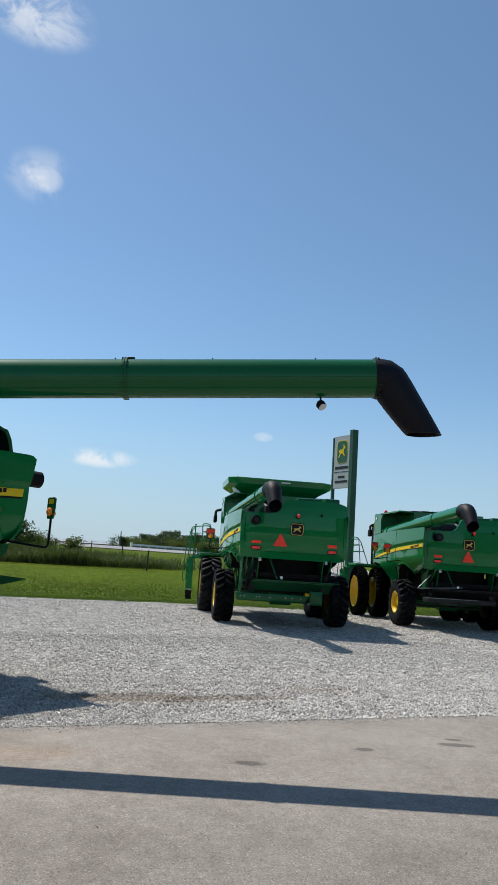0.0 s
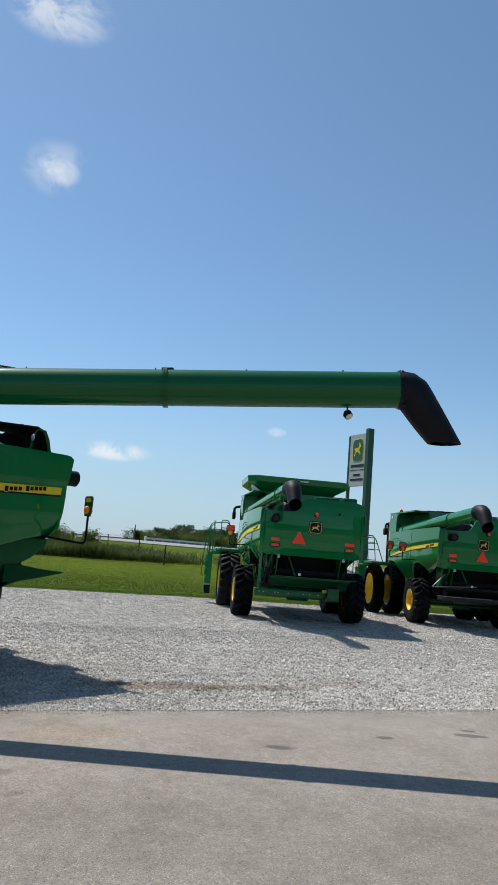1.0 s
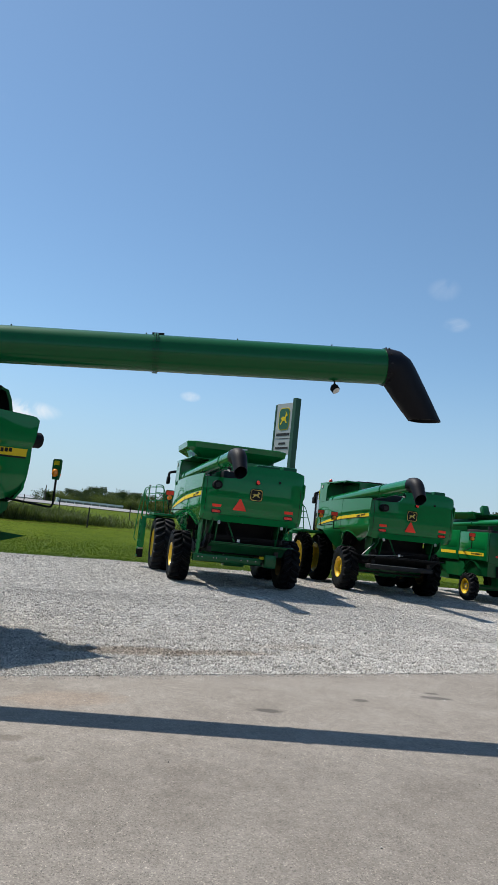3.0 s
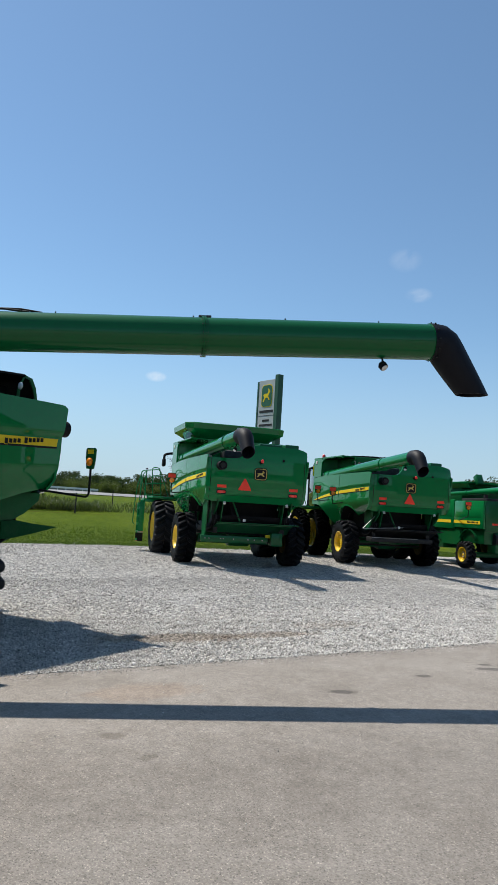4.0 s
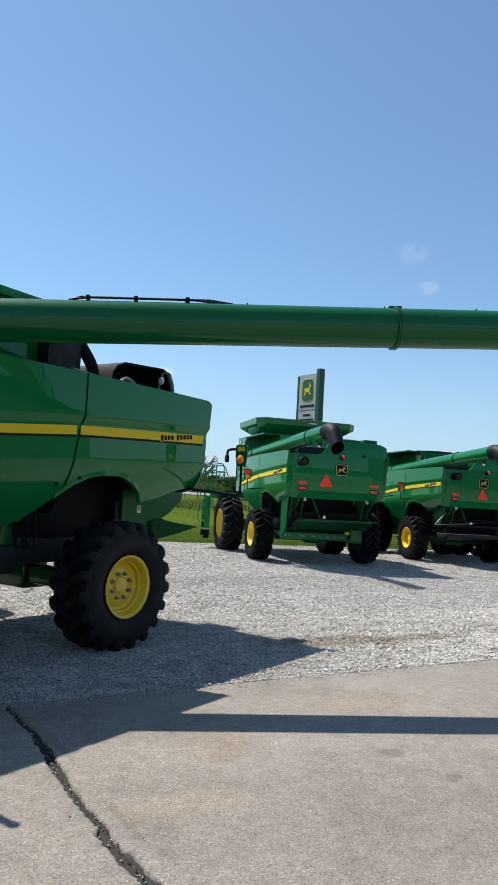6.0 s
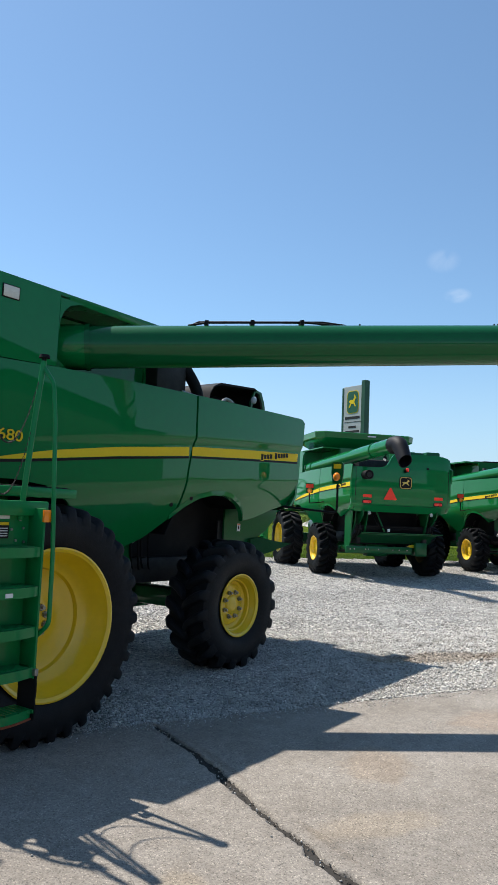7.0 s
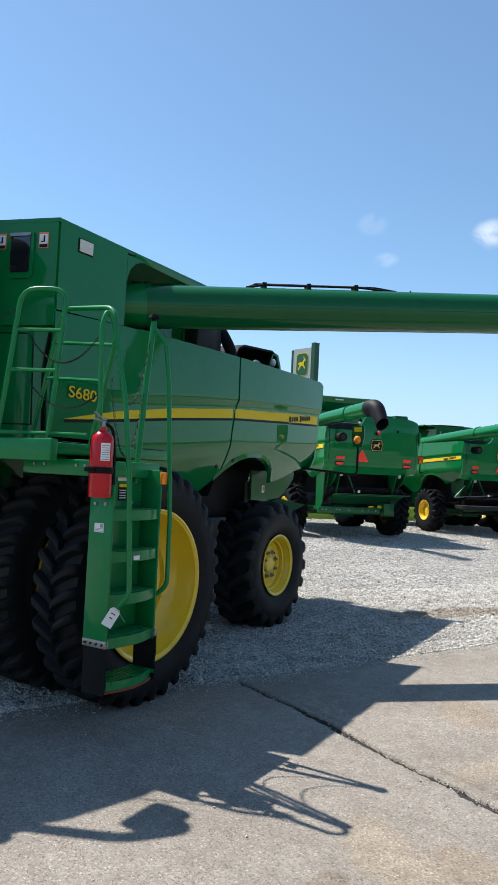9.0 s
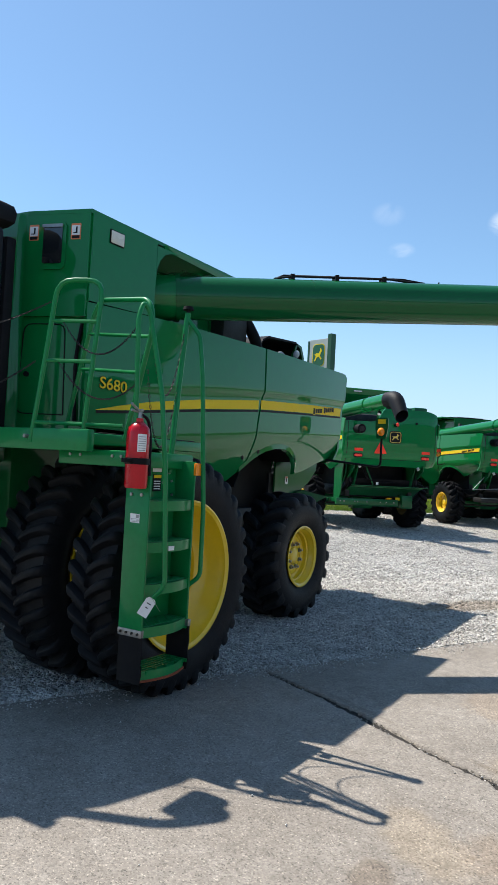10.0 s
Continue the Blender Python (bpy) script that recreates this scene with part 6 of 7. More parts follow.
# ---- small things on the near machine ----
def fire_extinguisher(x, y, z):
    root = new("fire_extinguisher")
    prof = [(0.001, 0), (0.075, 0.0), (0.082, 0.012), (0.082, 0.40), (0.074, 0.435), (0.05, 0.46), (0.03, 0.475), (0.03, 0.50), (0.001, 0.50)]
    bm = lathe(BM(), prof, 28)
    bmesh.ops.transform(bm, matrix=Matrix.Rotation(math.pi / 2, 4, "X"), verts=bm.verts[:])
    body = part("cylinder", bm, RED_PAINT, root, "glossy red steel cylinder", smooth=40)
    part("valve", cyl(BM(), (0, 0, 0.495), (0, 0, 0.545), 0.02, 0.016, seg=12), STEEL, root)
    bm = BM()
    tube(bm, [(0.03, 0, 0.56), (-0.01, 0, 0.555), (-0.09, 0, 0.60)], 0.011, 6)
    tube(bm, [(0.03, 0, 0.535), (-0.09, 0, 0.555)], 0.009, 6)
    part("lever", bm, STEEL, root, "grey squeeze lever")
    part("hose", tube(BM(), rounded([(0.02, 0, 0.53), (0.09, -0.01, 0.50), (0.115, -0.02, 0.34), (0.10, -0.03, 0.16)], 0.05), 0.012, 8), BLACK, root, "black hose")
    part("nozzle", cyl(BM(), (0.102, -0.03, 0.20), (0.092, -0.03, 0.06), 0.014, 0.024, seg=10), BLACK, root)
    rows = []
    for k in range(7):
        a = radians(-142 + 8 * k)
        rows.append([Vector((0.0835 * math.cos(a), 0.0835 * math.sin(a), z0)) for z0 in (0.26, 0.385)])
    lab = part("instruction_label", shell(BM(), rows, lambda p: Vector((-p[0], -p[1], 0)) * 0.01), DECAL_WHITE, root, "white instruction label", smooth=60)
    for i in range(7):
        rows = []
        for k in range(5):
            a = radians(-137 + 9.5 * k)
            rows.append([Vector((0.0843 * math.cos(a), 0.0843 * math.sin(a), z0)) for z0 in (0.268 + 0.016 * i, 0.273 + 0.016 * i)])
        part("text_line", shell(BM(), rows, lambda p: Vector((-p[0], -p[1], 0)) * 0.006), STEEL, lab)
    bm = lathe(BM(), [(0.083, 0.17), (0.09, 0.17), (0.09, 0.215), (0.083, 0.215)], 28)
    bmesh.ops.transform(bm, matrix=Matrix.Rotation(math.pi / 2, 4, "X"), verts=bm.verts[:])
    part("strap", bm, BLACK, root, "black clamp strap")
    part("bracket", box(BM(), (-0.02, 0.07, 0.05), (0.10, 0.10, 0.42), 0.006), BLACK, root)
    part("strap_buckle", box(BM(), (-0.16, -0.03, 0.18), (-0.07, 0.01, 0.21), 0.006), BLACK, root)
    root.matrix_basis = Matrix.Translation((x, y, z)) @ Matrix.Diagonal((0.93, 0.93, 0.93, 1))
    return tagged(root, "red fire extinguisher strapped to the ladder landing", "fire extinguisher")


fire_extinguisher(-0.835, -3.065, 1.655)


def hang_tag(m):
    root = new("hang_tag")
    bm = prism(BM(), [(-0.036, -0.066), (0.036, -0.066), (0.036, 0.05), (0.02, 0.066), (-0.02, 0.066), (-0.036, 0.05)], 0.002, Matrix())
    part("card", bm, DECAL_WHITE, root, "white card", smooth=0)
    for k, w in enumerate((0.03, 0.022)):
        part("text_line", prism(BM(), rrect(w, 0.007, 0.002), 0.001, Matrix.Translation((0.0, 0.025 - 0.03 * k, 0.002))), IRON, root, smooth=0)
    part("tie", tube(BM(), [(0, 0.065, 0.002), (0.0, 0.085, 0.01), (0.02, 0.10, 0.0)], 0.002, 5), STEEL, root)
    part("tie_end", tube(BM(), [(0, 0.065, 0.003), (0.05, 0.04, 0.02), (0.09, 0.02, 0.015)], 0.0018, 5), STEEL, root)
    root.matrix_basis = m
    return tagged(root, "white inspection tag wired to the ladder side", "tag")


hang_tag(Matrix.Translation((-0.755, -3.155, 0.87)) @ Matrix.Rotation(radians(-45), 4, "Z") @ FACE @ Matrix.Rotation(radians(-30), 4, "Z"))


# ---- sign on the far side of the lot ----
SIGN_GREY = material("sign_grey", (0.42, 0.43, 0.42), 0.45, scale=3, vary=0.06)
SIGN_GREEN = material("sign_green", (0.008, 0.10, 0.035), 0.4, scale=3, vary=0.06)
POST_GREEN = material("post_green", (0.008, 0.07, 0.03), 0.45, scale=5, vary=0.15)


def pylon_sign():
    root = new("pylon_sign")
    a, b = Vector((37.75, 14.45, 0)), Vector((38.35, 16.35, 0))      # the two posts
    base = height(a.x, a.y)
    u = (b - a).normalized()
    n = Vector((-u.y, u.x, 0)) * 1.0
    def block(p, q, z0, z1, w, mat, name, par, lab="", lift=0.0):
        c, l = (p + q) / 2, (q - p).length
        m = Matrix(((u.x, n.x, 0, c.x + n.x * lift), (u.y, n.y, 0, c.y + n.y * lift), (0, 0, 1, 0), (0, 0, 0, 1)))
        return part(name, box(BM(), (-l / 2, -w / 2, z0), (l / 2, w / 2, z1), 0.01, m), mat, par, lab, smooth=0)
    block(a - u * 0.16, a + u * 0.16, base, 10.55, 0.42, POST_GREEN, "main_post", root, "tall green steel post")
    block(b - u * 0.07, b + u * 0.07, base, 10.25, 0.2, POST_GREEN, "side_post", root)
    p = block(a + u * 0.18, b - u * 0.08, 6.9, 10.3, 0.16, SIGN_GREY, "panel", root, "grey sign panel")
    def face(x, z, outline, lift, mat, name, par):
        # plates on the side that looks to the lot
        c = a + u * x + n * lift
        m = Matrix(((-u.x, 0, n.x, c.x), (-u.y, 0, n.y, c.y), (0, 1, 0, z), (0, 0, 0, 1)))
        return part(name, prism(BM(), outline, 0.01, m), mat, par, smooth=0)
    sh = [(x * 1.0, y * 1.0) for x, y in rrect(1.1, 1.5, 0.3)]
    e = face(1.06, 9.25, sh, 0.082, DECAL_YELLOW, "emblem", root)
    face(1.06, 9.25, rrect(1.0, 1.4, 0.26), 0.094, SIGN_GREEN, "emblem_field", e)
    face(1.06, 9.25, [(x * 0.85, y * 1.3) for x, y in LEAP], 0.106, DECAL_YELLOW, "emblem_mark", e)
    for z, w, h in ((8.22, 1.35, 0.17), (7.62, 0.7, 0.14), (7.32, 1.3, 0.14)):
        face(1.06, z, rrect(w, h, 0.02), 0.082, IRON, "text_bar", root)
    face(1.06, 7.95, rrect(1.55, 0.03, 0.005), 0.082, IRON, "rule", root)
    return tagged(root, "tall grey and green pylon sign on two green posts", "sign")


pylon_sign()


# ---- the distance: road, barrier, building, fence, weeds, trees ----
ROAD_GREY = ground_material("pale_road", [(0.2, 4, [(0.3, (0.237, 0.2291, 0.2212)), (0.7, (0.3002, 0.2923, 0.2844))]), (8, 4, [(0.3, (0.85, 0.85, 0.85)), (0.7, W)])], bump=0.2)


def lot(u, v, lift=0.0):
    p = TURN @ Vector((u, v, 0))
    return Vector((p.x, p.y, height(p.x, p.y) + lift))


def ribbon(name, v0, v1, lift, mat, label, category):
    bm = BM()
    rows = [[bm.verts.new(lot(u, v0 + (v1 - v0) * k / 4, lift)) for k in range(5)] for u in span((-260, 320, 8))]
    for a, b in zip(rows, rows[1:]):
        for k in range(4):
            bm.faces.new((a[k], b[k], b[k + 1], a[k + 1]))
    return tagged(part(name, bm, mat, smooth=80), label, category, kind="structure")


ribbon("road", 93, 128, 0.06, ROAD_GREY, "pale highway on a low bank behind the lawn", "road")
EYE0 = Vector((-0.5, -11.5, 0))


def bearing(az, dist):
    return Vector((EYE0.x + dist * math.cos(radians(az)), EYE0.y + dist * math.sin(radians(az)), 0))


def barrier():
    root = new("roadside_barrier")
    a, b = bearing(50.9, 150), bearing(45.9, 156)
    z = 2.95
    u = (b - a).normalized()
    l = (b - a).length
    m = Matrix(((u.x, -u.y, 0, a.x), (u.y, u.x, 0, a.y), (0, 0, 1, z), (0, 0, 0, 1)))
    white = material("white_rail", (0.75, 0.76, 0.76), 0.5, scale=2, vary=0.08)
    part("panel", box(BM(), (0.3, 0, 0.0), (l, 0.3, 0.55), 0, m), ROAD_GREY, root, smooth=0)
    part("cap_rail", box(BM(), (0, -0.1, 0.56), (l, 0.4, 0.92), 0, m), white, root, "white cap rail", smooth=0)
    part("end_post", box(BM(), (-0.1, -0.15, 0), (0.25, 0.45, 1.15), 0, m), white, root, smooth=0)
    post = None
    for k in range(1, 8):
        part("post", box(BM(), (l * k / 8, -0.12, 0), (l * k / 8 + 0.2, -0.1, 0.56), 0, m), white, root, smooth=0)
    return tagged(root, "long low white barrier along the highway", "barrier")


barrier()


def far_building():
    root = new("warehouse")
    a, b = bearing(58.5, 205), bearing(52.0, 205)
    u = (b - a).normalized()
    l = (b - a).length
    z = height(a.x, a.y)
    m = Matrix(((u.x, -u.y, 0, a.x), (u.y, u.x, 0, a.y), (0, 0, 1, z), (0, 0, 0, 1)))
    wallm = material("blue_grey_siding", (0.16, 0.20, 0.24), 0.6, scale=1, vary=0.1)
    roofm = material("grey_roof", (0.27, 0.29, 0.31), 0.5, scale=1, vary=0.1)
    part("wall", box(BM(), (0, 0, 0), (l, 12, 2.5), 0, m), wallm, root, "blue-grey siding", smooth=0)
    bm = BM()
    vs = [bm.verts.new(m @ Vector(p)) for p in ((-0.4, -0.4, 2.5), (l + 0.4, -0.4, 2.5), (l + 0.4, 6, 3.3), (-0.4, 6, 3.3), (-0.4, 12.4, 2.5), (l + 0.4, 12.4, 2.5))]
    for f in ((0, 1, 2, 3), (3, 2, 5, 4), (0, 3, 4), (1, 5, 2), (0, 4, 5, 1)):
        bm.faces.new([vs[i] for i in f])
    part("roof", bm, roofm, root, smooth=0)
    return tagged(root, "long low blue-grey metal building beyond the road", "building")


far_building()
WOOD_DARK = material("dark_wood", (0.03, 0.027, 0.024), 0.9, scale=8, vary=0.3, bump=0.4)
WOOD_GREY = material("weathered_wood", (0.10, 0.085, 0.07), 0.9, scale=8, vary=0.3, bump=0.4)


def utility_pole():
    p = bearing(51.75, 165)
    root = new("utility_pole")
    z = height(p.x, p.y)
    part("shaft", cyl(BM(), (p.x, p.y, z), (p.x, p.y, 6.6), 0.14, 0.1, seg=8), WOOD_GREY, root)
    return tagged(root, "bare wooden utility pole beside the highway", "pole")


utility_pole()


def fence():
    root = new("field_fence")
    spots = [bearing(49.55, 43), bearing(51.5, 52), bearing(53.85, 66), bearing(46.0, 60), bearing(43.6, 66), bearing(41.4, 74), bearing(39.4, 84), bearing(56.5, 62), bearing(59.2, 60)]
    spots.sort(key=lambda p: math.atan2(p.y - EYE0.y, p.x - EYE0.x))
    tops = []
    for k, p in enumerate(spots):
        z = height(p.x, p.y)
        lean = 0.03 * math.sin(k * 2.1)
        part("post", cyl(BM(), (p.x, p.y, z - 0.1), (p.x + lean, p.y, z + 1.12), 0.042, 0.036, seg=8), WOOD_DARK, root)
        tops.append(Vector((p.x + lean * 0.9, p.y, z)))
    for h in (0.45, 0.75, 1.05):
        part("wire", tube(BM(), [q + Vector((0, 0, h)) for q in tops], 0.0035, 4), IRON, root, "thin fence wire")
    return tagged(root, "wire field fence on weathered wooden posts", "fence")


fence()


def leaf_material(name, color, vary=0.5):
    m = bpy.data.materials.new(name)
    m.use_nodes = True
    nt = m.node_tree
    b = nt.nodes["Principled BSDF"]
    b.inputs["Roughness"].default_value = 0.6
    b.inputs["Specular IOR Level"].default_value = 0.25
    geo = nt.nodes.new("ShaderNodeNewGeometry")
    dark, light = [c * (1 - vary) for c in color], [min(c * (1 + vary), 1) for c in color]
    nt.links.new(ramp(nt, geo.outputs["Random Per Island"], [(0.0, dark), (1.0, light)]), b.inputs["Base Color"])
    tr = nt.nodes.new("ShaderNodeBsdfTranslucent")
    tr.inputs["Color"].default_value = (color[0] * 1.3, color[1] * 1.5, color[2] * 0.8, 1)
    mix = nt.nodes.new("ShaderNodeMixShader")
    mix.inputs[0].default_value = 0.3
    out = nt.nodes["Material Output"]
    nt.links.new(b.outputs[0], mix.inputs[1])
    nt.links.new(tr.outputs[0], mix.inputs[2])
    nt.links.new(mix.outputs[0], out.inputs[0])
    return m


def mesh_from(name, verts, faces, mat):
    me = bpy.data.meshes.new(name)
    me.from_pydata(verts.tolist() if hasattr(verts, "tolist") else verts, [], faces.tolist() if hasattr(faces, "tolist") else faces)
    me.materials.append(mat)
    return me


def blades(rng, roots, tall, wide, lean):
    """Tapered upright blades, one triangle pair each."""
    n = len(roots)
    a = rng.uniform(0, 2 * np.pi, n)
    side = np.stack([np.cos(a), np.sin(a), np.zeros(n)], 1) * (wide * rng.uniform(0.6, 1.3, n))[:, None]
    h = tall * rng.uniform(0.5, 1.2, n)
    b = rng.uniform(0, 2 * np.pi, n)
    tip = np.stack([np.cos(b) * lean * h, np.sin(b) * lean * h, h], 1)
    mid = tip * np.array([0.35, 0.35, 0.6])
    v = np.stack([roots - side, roots + side, roots + mid + side * 0.7, roots + mid - side * 0.7, roots + tip], 1).reshape(-1, 3)
    base = np.arange(n)[:, None] * 5
    f = np.concatenate([base + np.array([0, 1, 2]), base + np.array([0, 2, 3]), base + np.array([3, 2, 4])])
    return v, f


LEAF_DARK = leaf_material("dark_foliage", (0.0369, 0.0615, 0.0164))
LEAF_LIGHT = leaf_material("light_foliage", (0.085, 0.108, 0.024))
WEED = leaf_material("tall_weeds", (0.070, 0.088, 0.028), 0.6)
TURF = leaf_material("turf_blades", (0.0697, 0.1148, 0.00984), 0.4)
BARK = material("grey_bark", (0.09, 0.075, 0.06), 0.95, scale=3, vary=0.3, bump=0.5, bump_scale=12)


def weeds():
    rng = np.random.default_rng(5)
    n = 120000
    u = rng.uniform(-45, 34, n)
    v = 29.6 + 12.0 * rng.beta(0.9, 2.0, n) + 0.05 * (u + 10)
    keep = (u < 15) | ((u < 21) & (rng.random(n) < (21 - u) / 6)) | (rng.random(n) < 0.05)
    u, v = u[keep], v[keep]
    clump = np.array([noise.noise(Vector((a * 0.35, b * 0.6, 2.0))) for a, b in zip(u, v)])
    sel = clump > -0.25
    u, v, clump = u[sel], v[sel], clump[sel]
    roots = np.array([lot(a, b, -0.03) for a, b in zip(u, v)])
    vv, ff = blades(rng, roots, 0.62, 0.026, 0.55)
    scale = np.repeat(np.clip(0.72 + 1.1 * clump, 0.3, 1.5), 5)
    zz = np.repeat(roots[:, 2], 5)
    vv[:, 2] = zz + (vv[:, 2] - zz) * scale
    ob = new("tall_weeds", mesh_from("tall_weeds", vv, ff, WEED))
    return tagged(ob, "band of tall uncut weeds along the fence", "weeds", kind="stuff")


def turf():
    rng = np.random.default_rng(9)
    n = 110000
    u = rng.uniform(-14, 34, n)
    v = np.array([curve_at(LAWN_LINE, a) for a in u]) - 0.15 + 11.0 * rng.beta(1.0, 2.2, n)
    v += 0.25 * np.array([noise.noise(Vector((a * 0.8, 0, 6))) for a in u])
    roots = np.array([lot(a, b, -0.055) for a, b in zip(u, v)])
    vv, ff = blades(rng, roots, 0.055, 0.013, 0.9)
    ob = new("lawn_blades", mesh_from("lawn_blades", vv, ff, TURF))
    return tagged(ob, "short mown grass at the lawn's edge", "grass", kind="stuff")


weeds()
turf()


def grow_tree(seed, tall, wide, leaf_mat, leaves, leaf_size, bare=False, low=0.15):
    """A tree: trunk with limbs as one mesh, and a crown of many small leaves in uneven clumps."""
    rng = np.random.default_rng(seed)
    root = new("tree")
    bm = BM()
    clumps = []
    def limb(p, d, l, r, depth):
        q = p + d * l
        mid = p.lerp(q, 0.5) + Vector(rng.normal(0, 0.05 * l, 3))
        tube(bm, [p, mid, q], r, 5)
        if depth == 0:
            clumps.append(q)
            return
        for k in range(4 if bare else 3):
            a = rng.uniform(0, 2 * math.pi)
            tilt = rng.uniform(0.35, 0.95)
            o = d.orthogonal().normalized()
            o = Matrix.Rotation(a, 3, d) @ o
            limb(p.lerp(q, rng.uniform(0.55, 1.0)), (d * math.cos(tilt) + o * math.sin(tilt) + Vector((0, 0, 0.12))).normalized(), l * rng.uniform(0.55, 0.8), r * 0.55, depth - 1)
    limb(Vector((0, 0, 0)), Vector((rng.normal(0, 0.05), rng.normal(0, 0.05), 1)).normalized(), tall * 0.36, tall * 0.028, 4 if bare else 2)
    part("trunk", bm, BARK, root, smooth=60)
    if leaves:
        centres = np.array([c for c in clumps])
        extra = np.stack([rng.normal(0, wide * 0.32, 26), rng.normal(0, wide * 0.32, 26), rng.uniform(tall * low, tall * 0.92, 26)], 1)
        shrink = np.sqrt(np.clip(1.05 - ((extra[:, 2] / tall - 0.5) / 0.55) ** 2, 0.1, 1))
        extra[:, :2] *= shrink[:, None]
        centres = np.concatenate([centres, extra])
        pick = rng.integers(0, len(centres), leaves)
        size = rng.uniform(0.5, 1.25, len(centres)) * wide * 0.13
        p = centres[pick] + np.clip(rng.normal(0, 1, (leaves, 3)), -1.7, 1.7) * size[pick][:, None] * np.array([1, 1, 0.75])
        p[:, 2] = np.clip(p[:, 2], tall * 0.04, None)
        a = rng.normal(0, 1, (leaves, 3)); a /= np.linalg.norm(a, axis=1)[:, None]
        b = np.cross(a, rng.normal(0, 1, (leaves, 3))); b /= np.linalg.norm(b, axis=1)[:, None]
        s = leaf_size * rng.uniform(0.6, 1.4, leaves)[:, None]
        v = np.stack([p - a * s, p + b * s * 0.6, p + a * s, p - b * s * 0.6], 1).reshape(-1, 3)
        f = np.arange(leaves * 4).reshape(-1, 4)
        o = new("crown", mesh_from("crown", v, f, leaf_mat))
        o.parent = root
    return root


def plant(tree, az, dist, s, turn, label=None):
    p = bearing(az, dist)
    m = Matrix.Translation((p.x, p.y, height(p.x, p.y) - 0.1)) @ Matrix.Rotation(turn, 4, "Z") @ Matrix.Diagonal((s, s, s, 1))
    t = copy_thing(tree, m)
    t.matrix_basis = m
    return t


def woods():
    kinds = [grow_tree(11, 6.5, 6.5, LEAF_DARK, 7000, 0.19), grow_tree(12, 6.0, 7.5, LEAF_LIGHT, 7000, 0.19), grow_tree(13, 7.0, 6.0, LEAF_DARK, 7000, 0.19), grow_tree(14, 3.2, 5.0, LEAF_LIGHT, 3500, 0.15, low=0.05)]
    tags = ["dark green broad-leaved tree beyond the highway", "light green spreading tree beyond the highway", "dark green rounded tree beyond the highway", "low light green bush beyond the highway"]
    for k, t in enumerate(kinds):
        tagged(t, tags[k], "tree" if k < 3 else "bush", "trees beyond the highway")
    rng = np.random.default_rng(3)
    rows = []
    for k in range(25):
        az = 51.2 - k * 0.62 + rng.normal(0, 0.12)
        s = 0.62 if az > 49.3 else 0.82
        rows.append((az, rng.uniform(172, 196), s * rng.uniform(0.85, 1.15), k % 3))
    for k in range(11):
        rows.append((50.8 - k * 1.3 + rng.normal(0, 0.3), rng.uniform(160, 168), rng.uniform(0.6, 1.0), 3))
    for az in (12.5, 13.6, 14.7, 15.8, 17.0):
        rows.append((az, rng.uniform(120, 150), rng.uniform(0.9, 1.3), int(rng.integers(0, 3))))
    rows += [(55.3, 72, 0.42, 3), (58.4, 66, 0.5, 3), (57.4, 70, 0.4, 3)]
    used = set()
    for az, dist, s, k in rows:
        turn = rng.uniform(0, 6.28)
        if k in used:
            plant(kinds[k], az, dist, s, turn)
        else:
            used.add(k)
            p = bearing(az, dist)
            kinds[k].matrix_basis = Matrix.Translation((p.x, p.y, height(p.x, p.y) - 0.1)) @ Matrix.Rotation(turn, 4, "Z") @ Matrix.Diagonal((s, s, s, 1))
    b = grow_tree(21, 11.0, 6, LEAF_DARK, 0, 0.2, bare=True)
    p = bearing(39.5, 150)
    b.matrix_basis = Matrix.Translation((p.x, p.y, height(p.x, p.y)))
    tagged(b, "bare grey tree with fine branches beyond the highway", "tree", "trees beyond the highway")
    t = grow_tree(22, 2.6, 2.8, LEAF_DARK, 2200, 0.11)
    p = bearing(59.7, 66)
    t.matrix_basis = Matrix.Translation((p.x, p.y, height(p.x, p.y) - 0.1))
    tagged(t, "small dark leafy shrub among the weeds", "bush")


woods()


# ---- loose stones: the crushed rock at the near edge of the lot ----
def gravel_heap(u, v, wide, deep, tall):
    """A tipped heap of crushed rock on the lawn behind the row."""
    bm = BM()
    rings = []
    for i in range(19):
        t = i / 18
        ring = []
        for k in range(72):
            a = 2 * math.pi * k / 72
            w = 1 + 0.16 * noise.noise(Vector((math.cos(a) * 1.6, math.sin(a) * 1.6, 3)))
            x, y = u + math.cos(a) * wide * t * w, v + math.sin(a) * deep * t * w
            z = tall * (1 - t) ** 0.9 * (1 - 0.25 * math.exp(-(t * 5) ** 2))
            z += 0.16 * noise.noise(Vector((x * 1.1, y * 1.1, 5))) * (1 - t) + 0.05 * noise.noise(Vector((x * 4, y * 4, 2))) + 0.03 * noise.noise(Vector((x * 11, y * 11, 8)))
            ring.append(bm.verts.new(lot(x, y, z - 0.12)))
        rings.append(ring)
    for p, q in zip(rings[1:], rings[2:]):
        for k in range(72):
            bm.faces.new((p[k], q[k], q[(k + 1) % 72], p[(k + 1) % 72]))
    bm.faces.new(rings[1])
    for w in rings[0]:
        bm.verts.remove(w)
    return tagged(part("gravel_heap", bm, GRAVEL, smooth=30), "heap of pale crushed limestone dumped on the grass", "gravel heap")


gravel_heap(31.2, 30.5, 3.8, 3.0, 1.45)


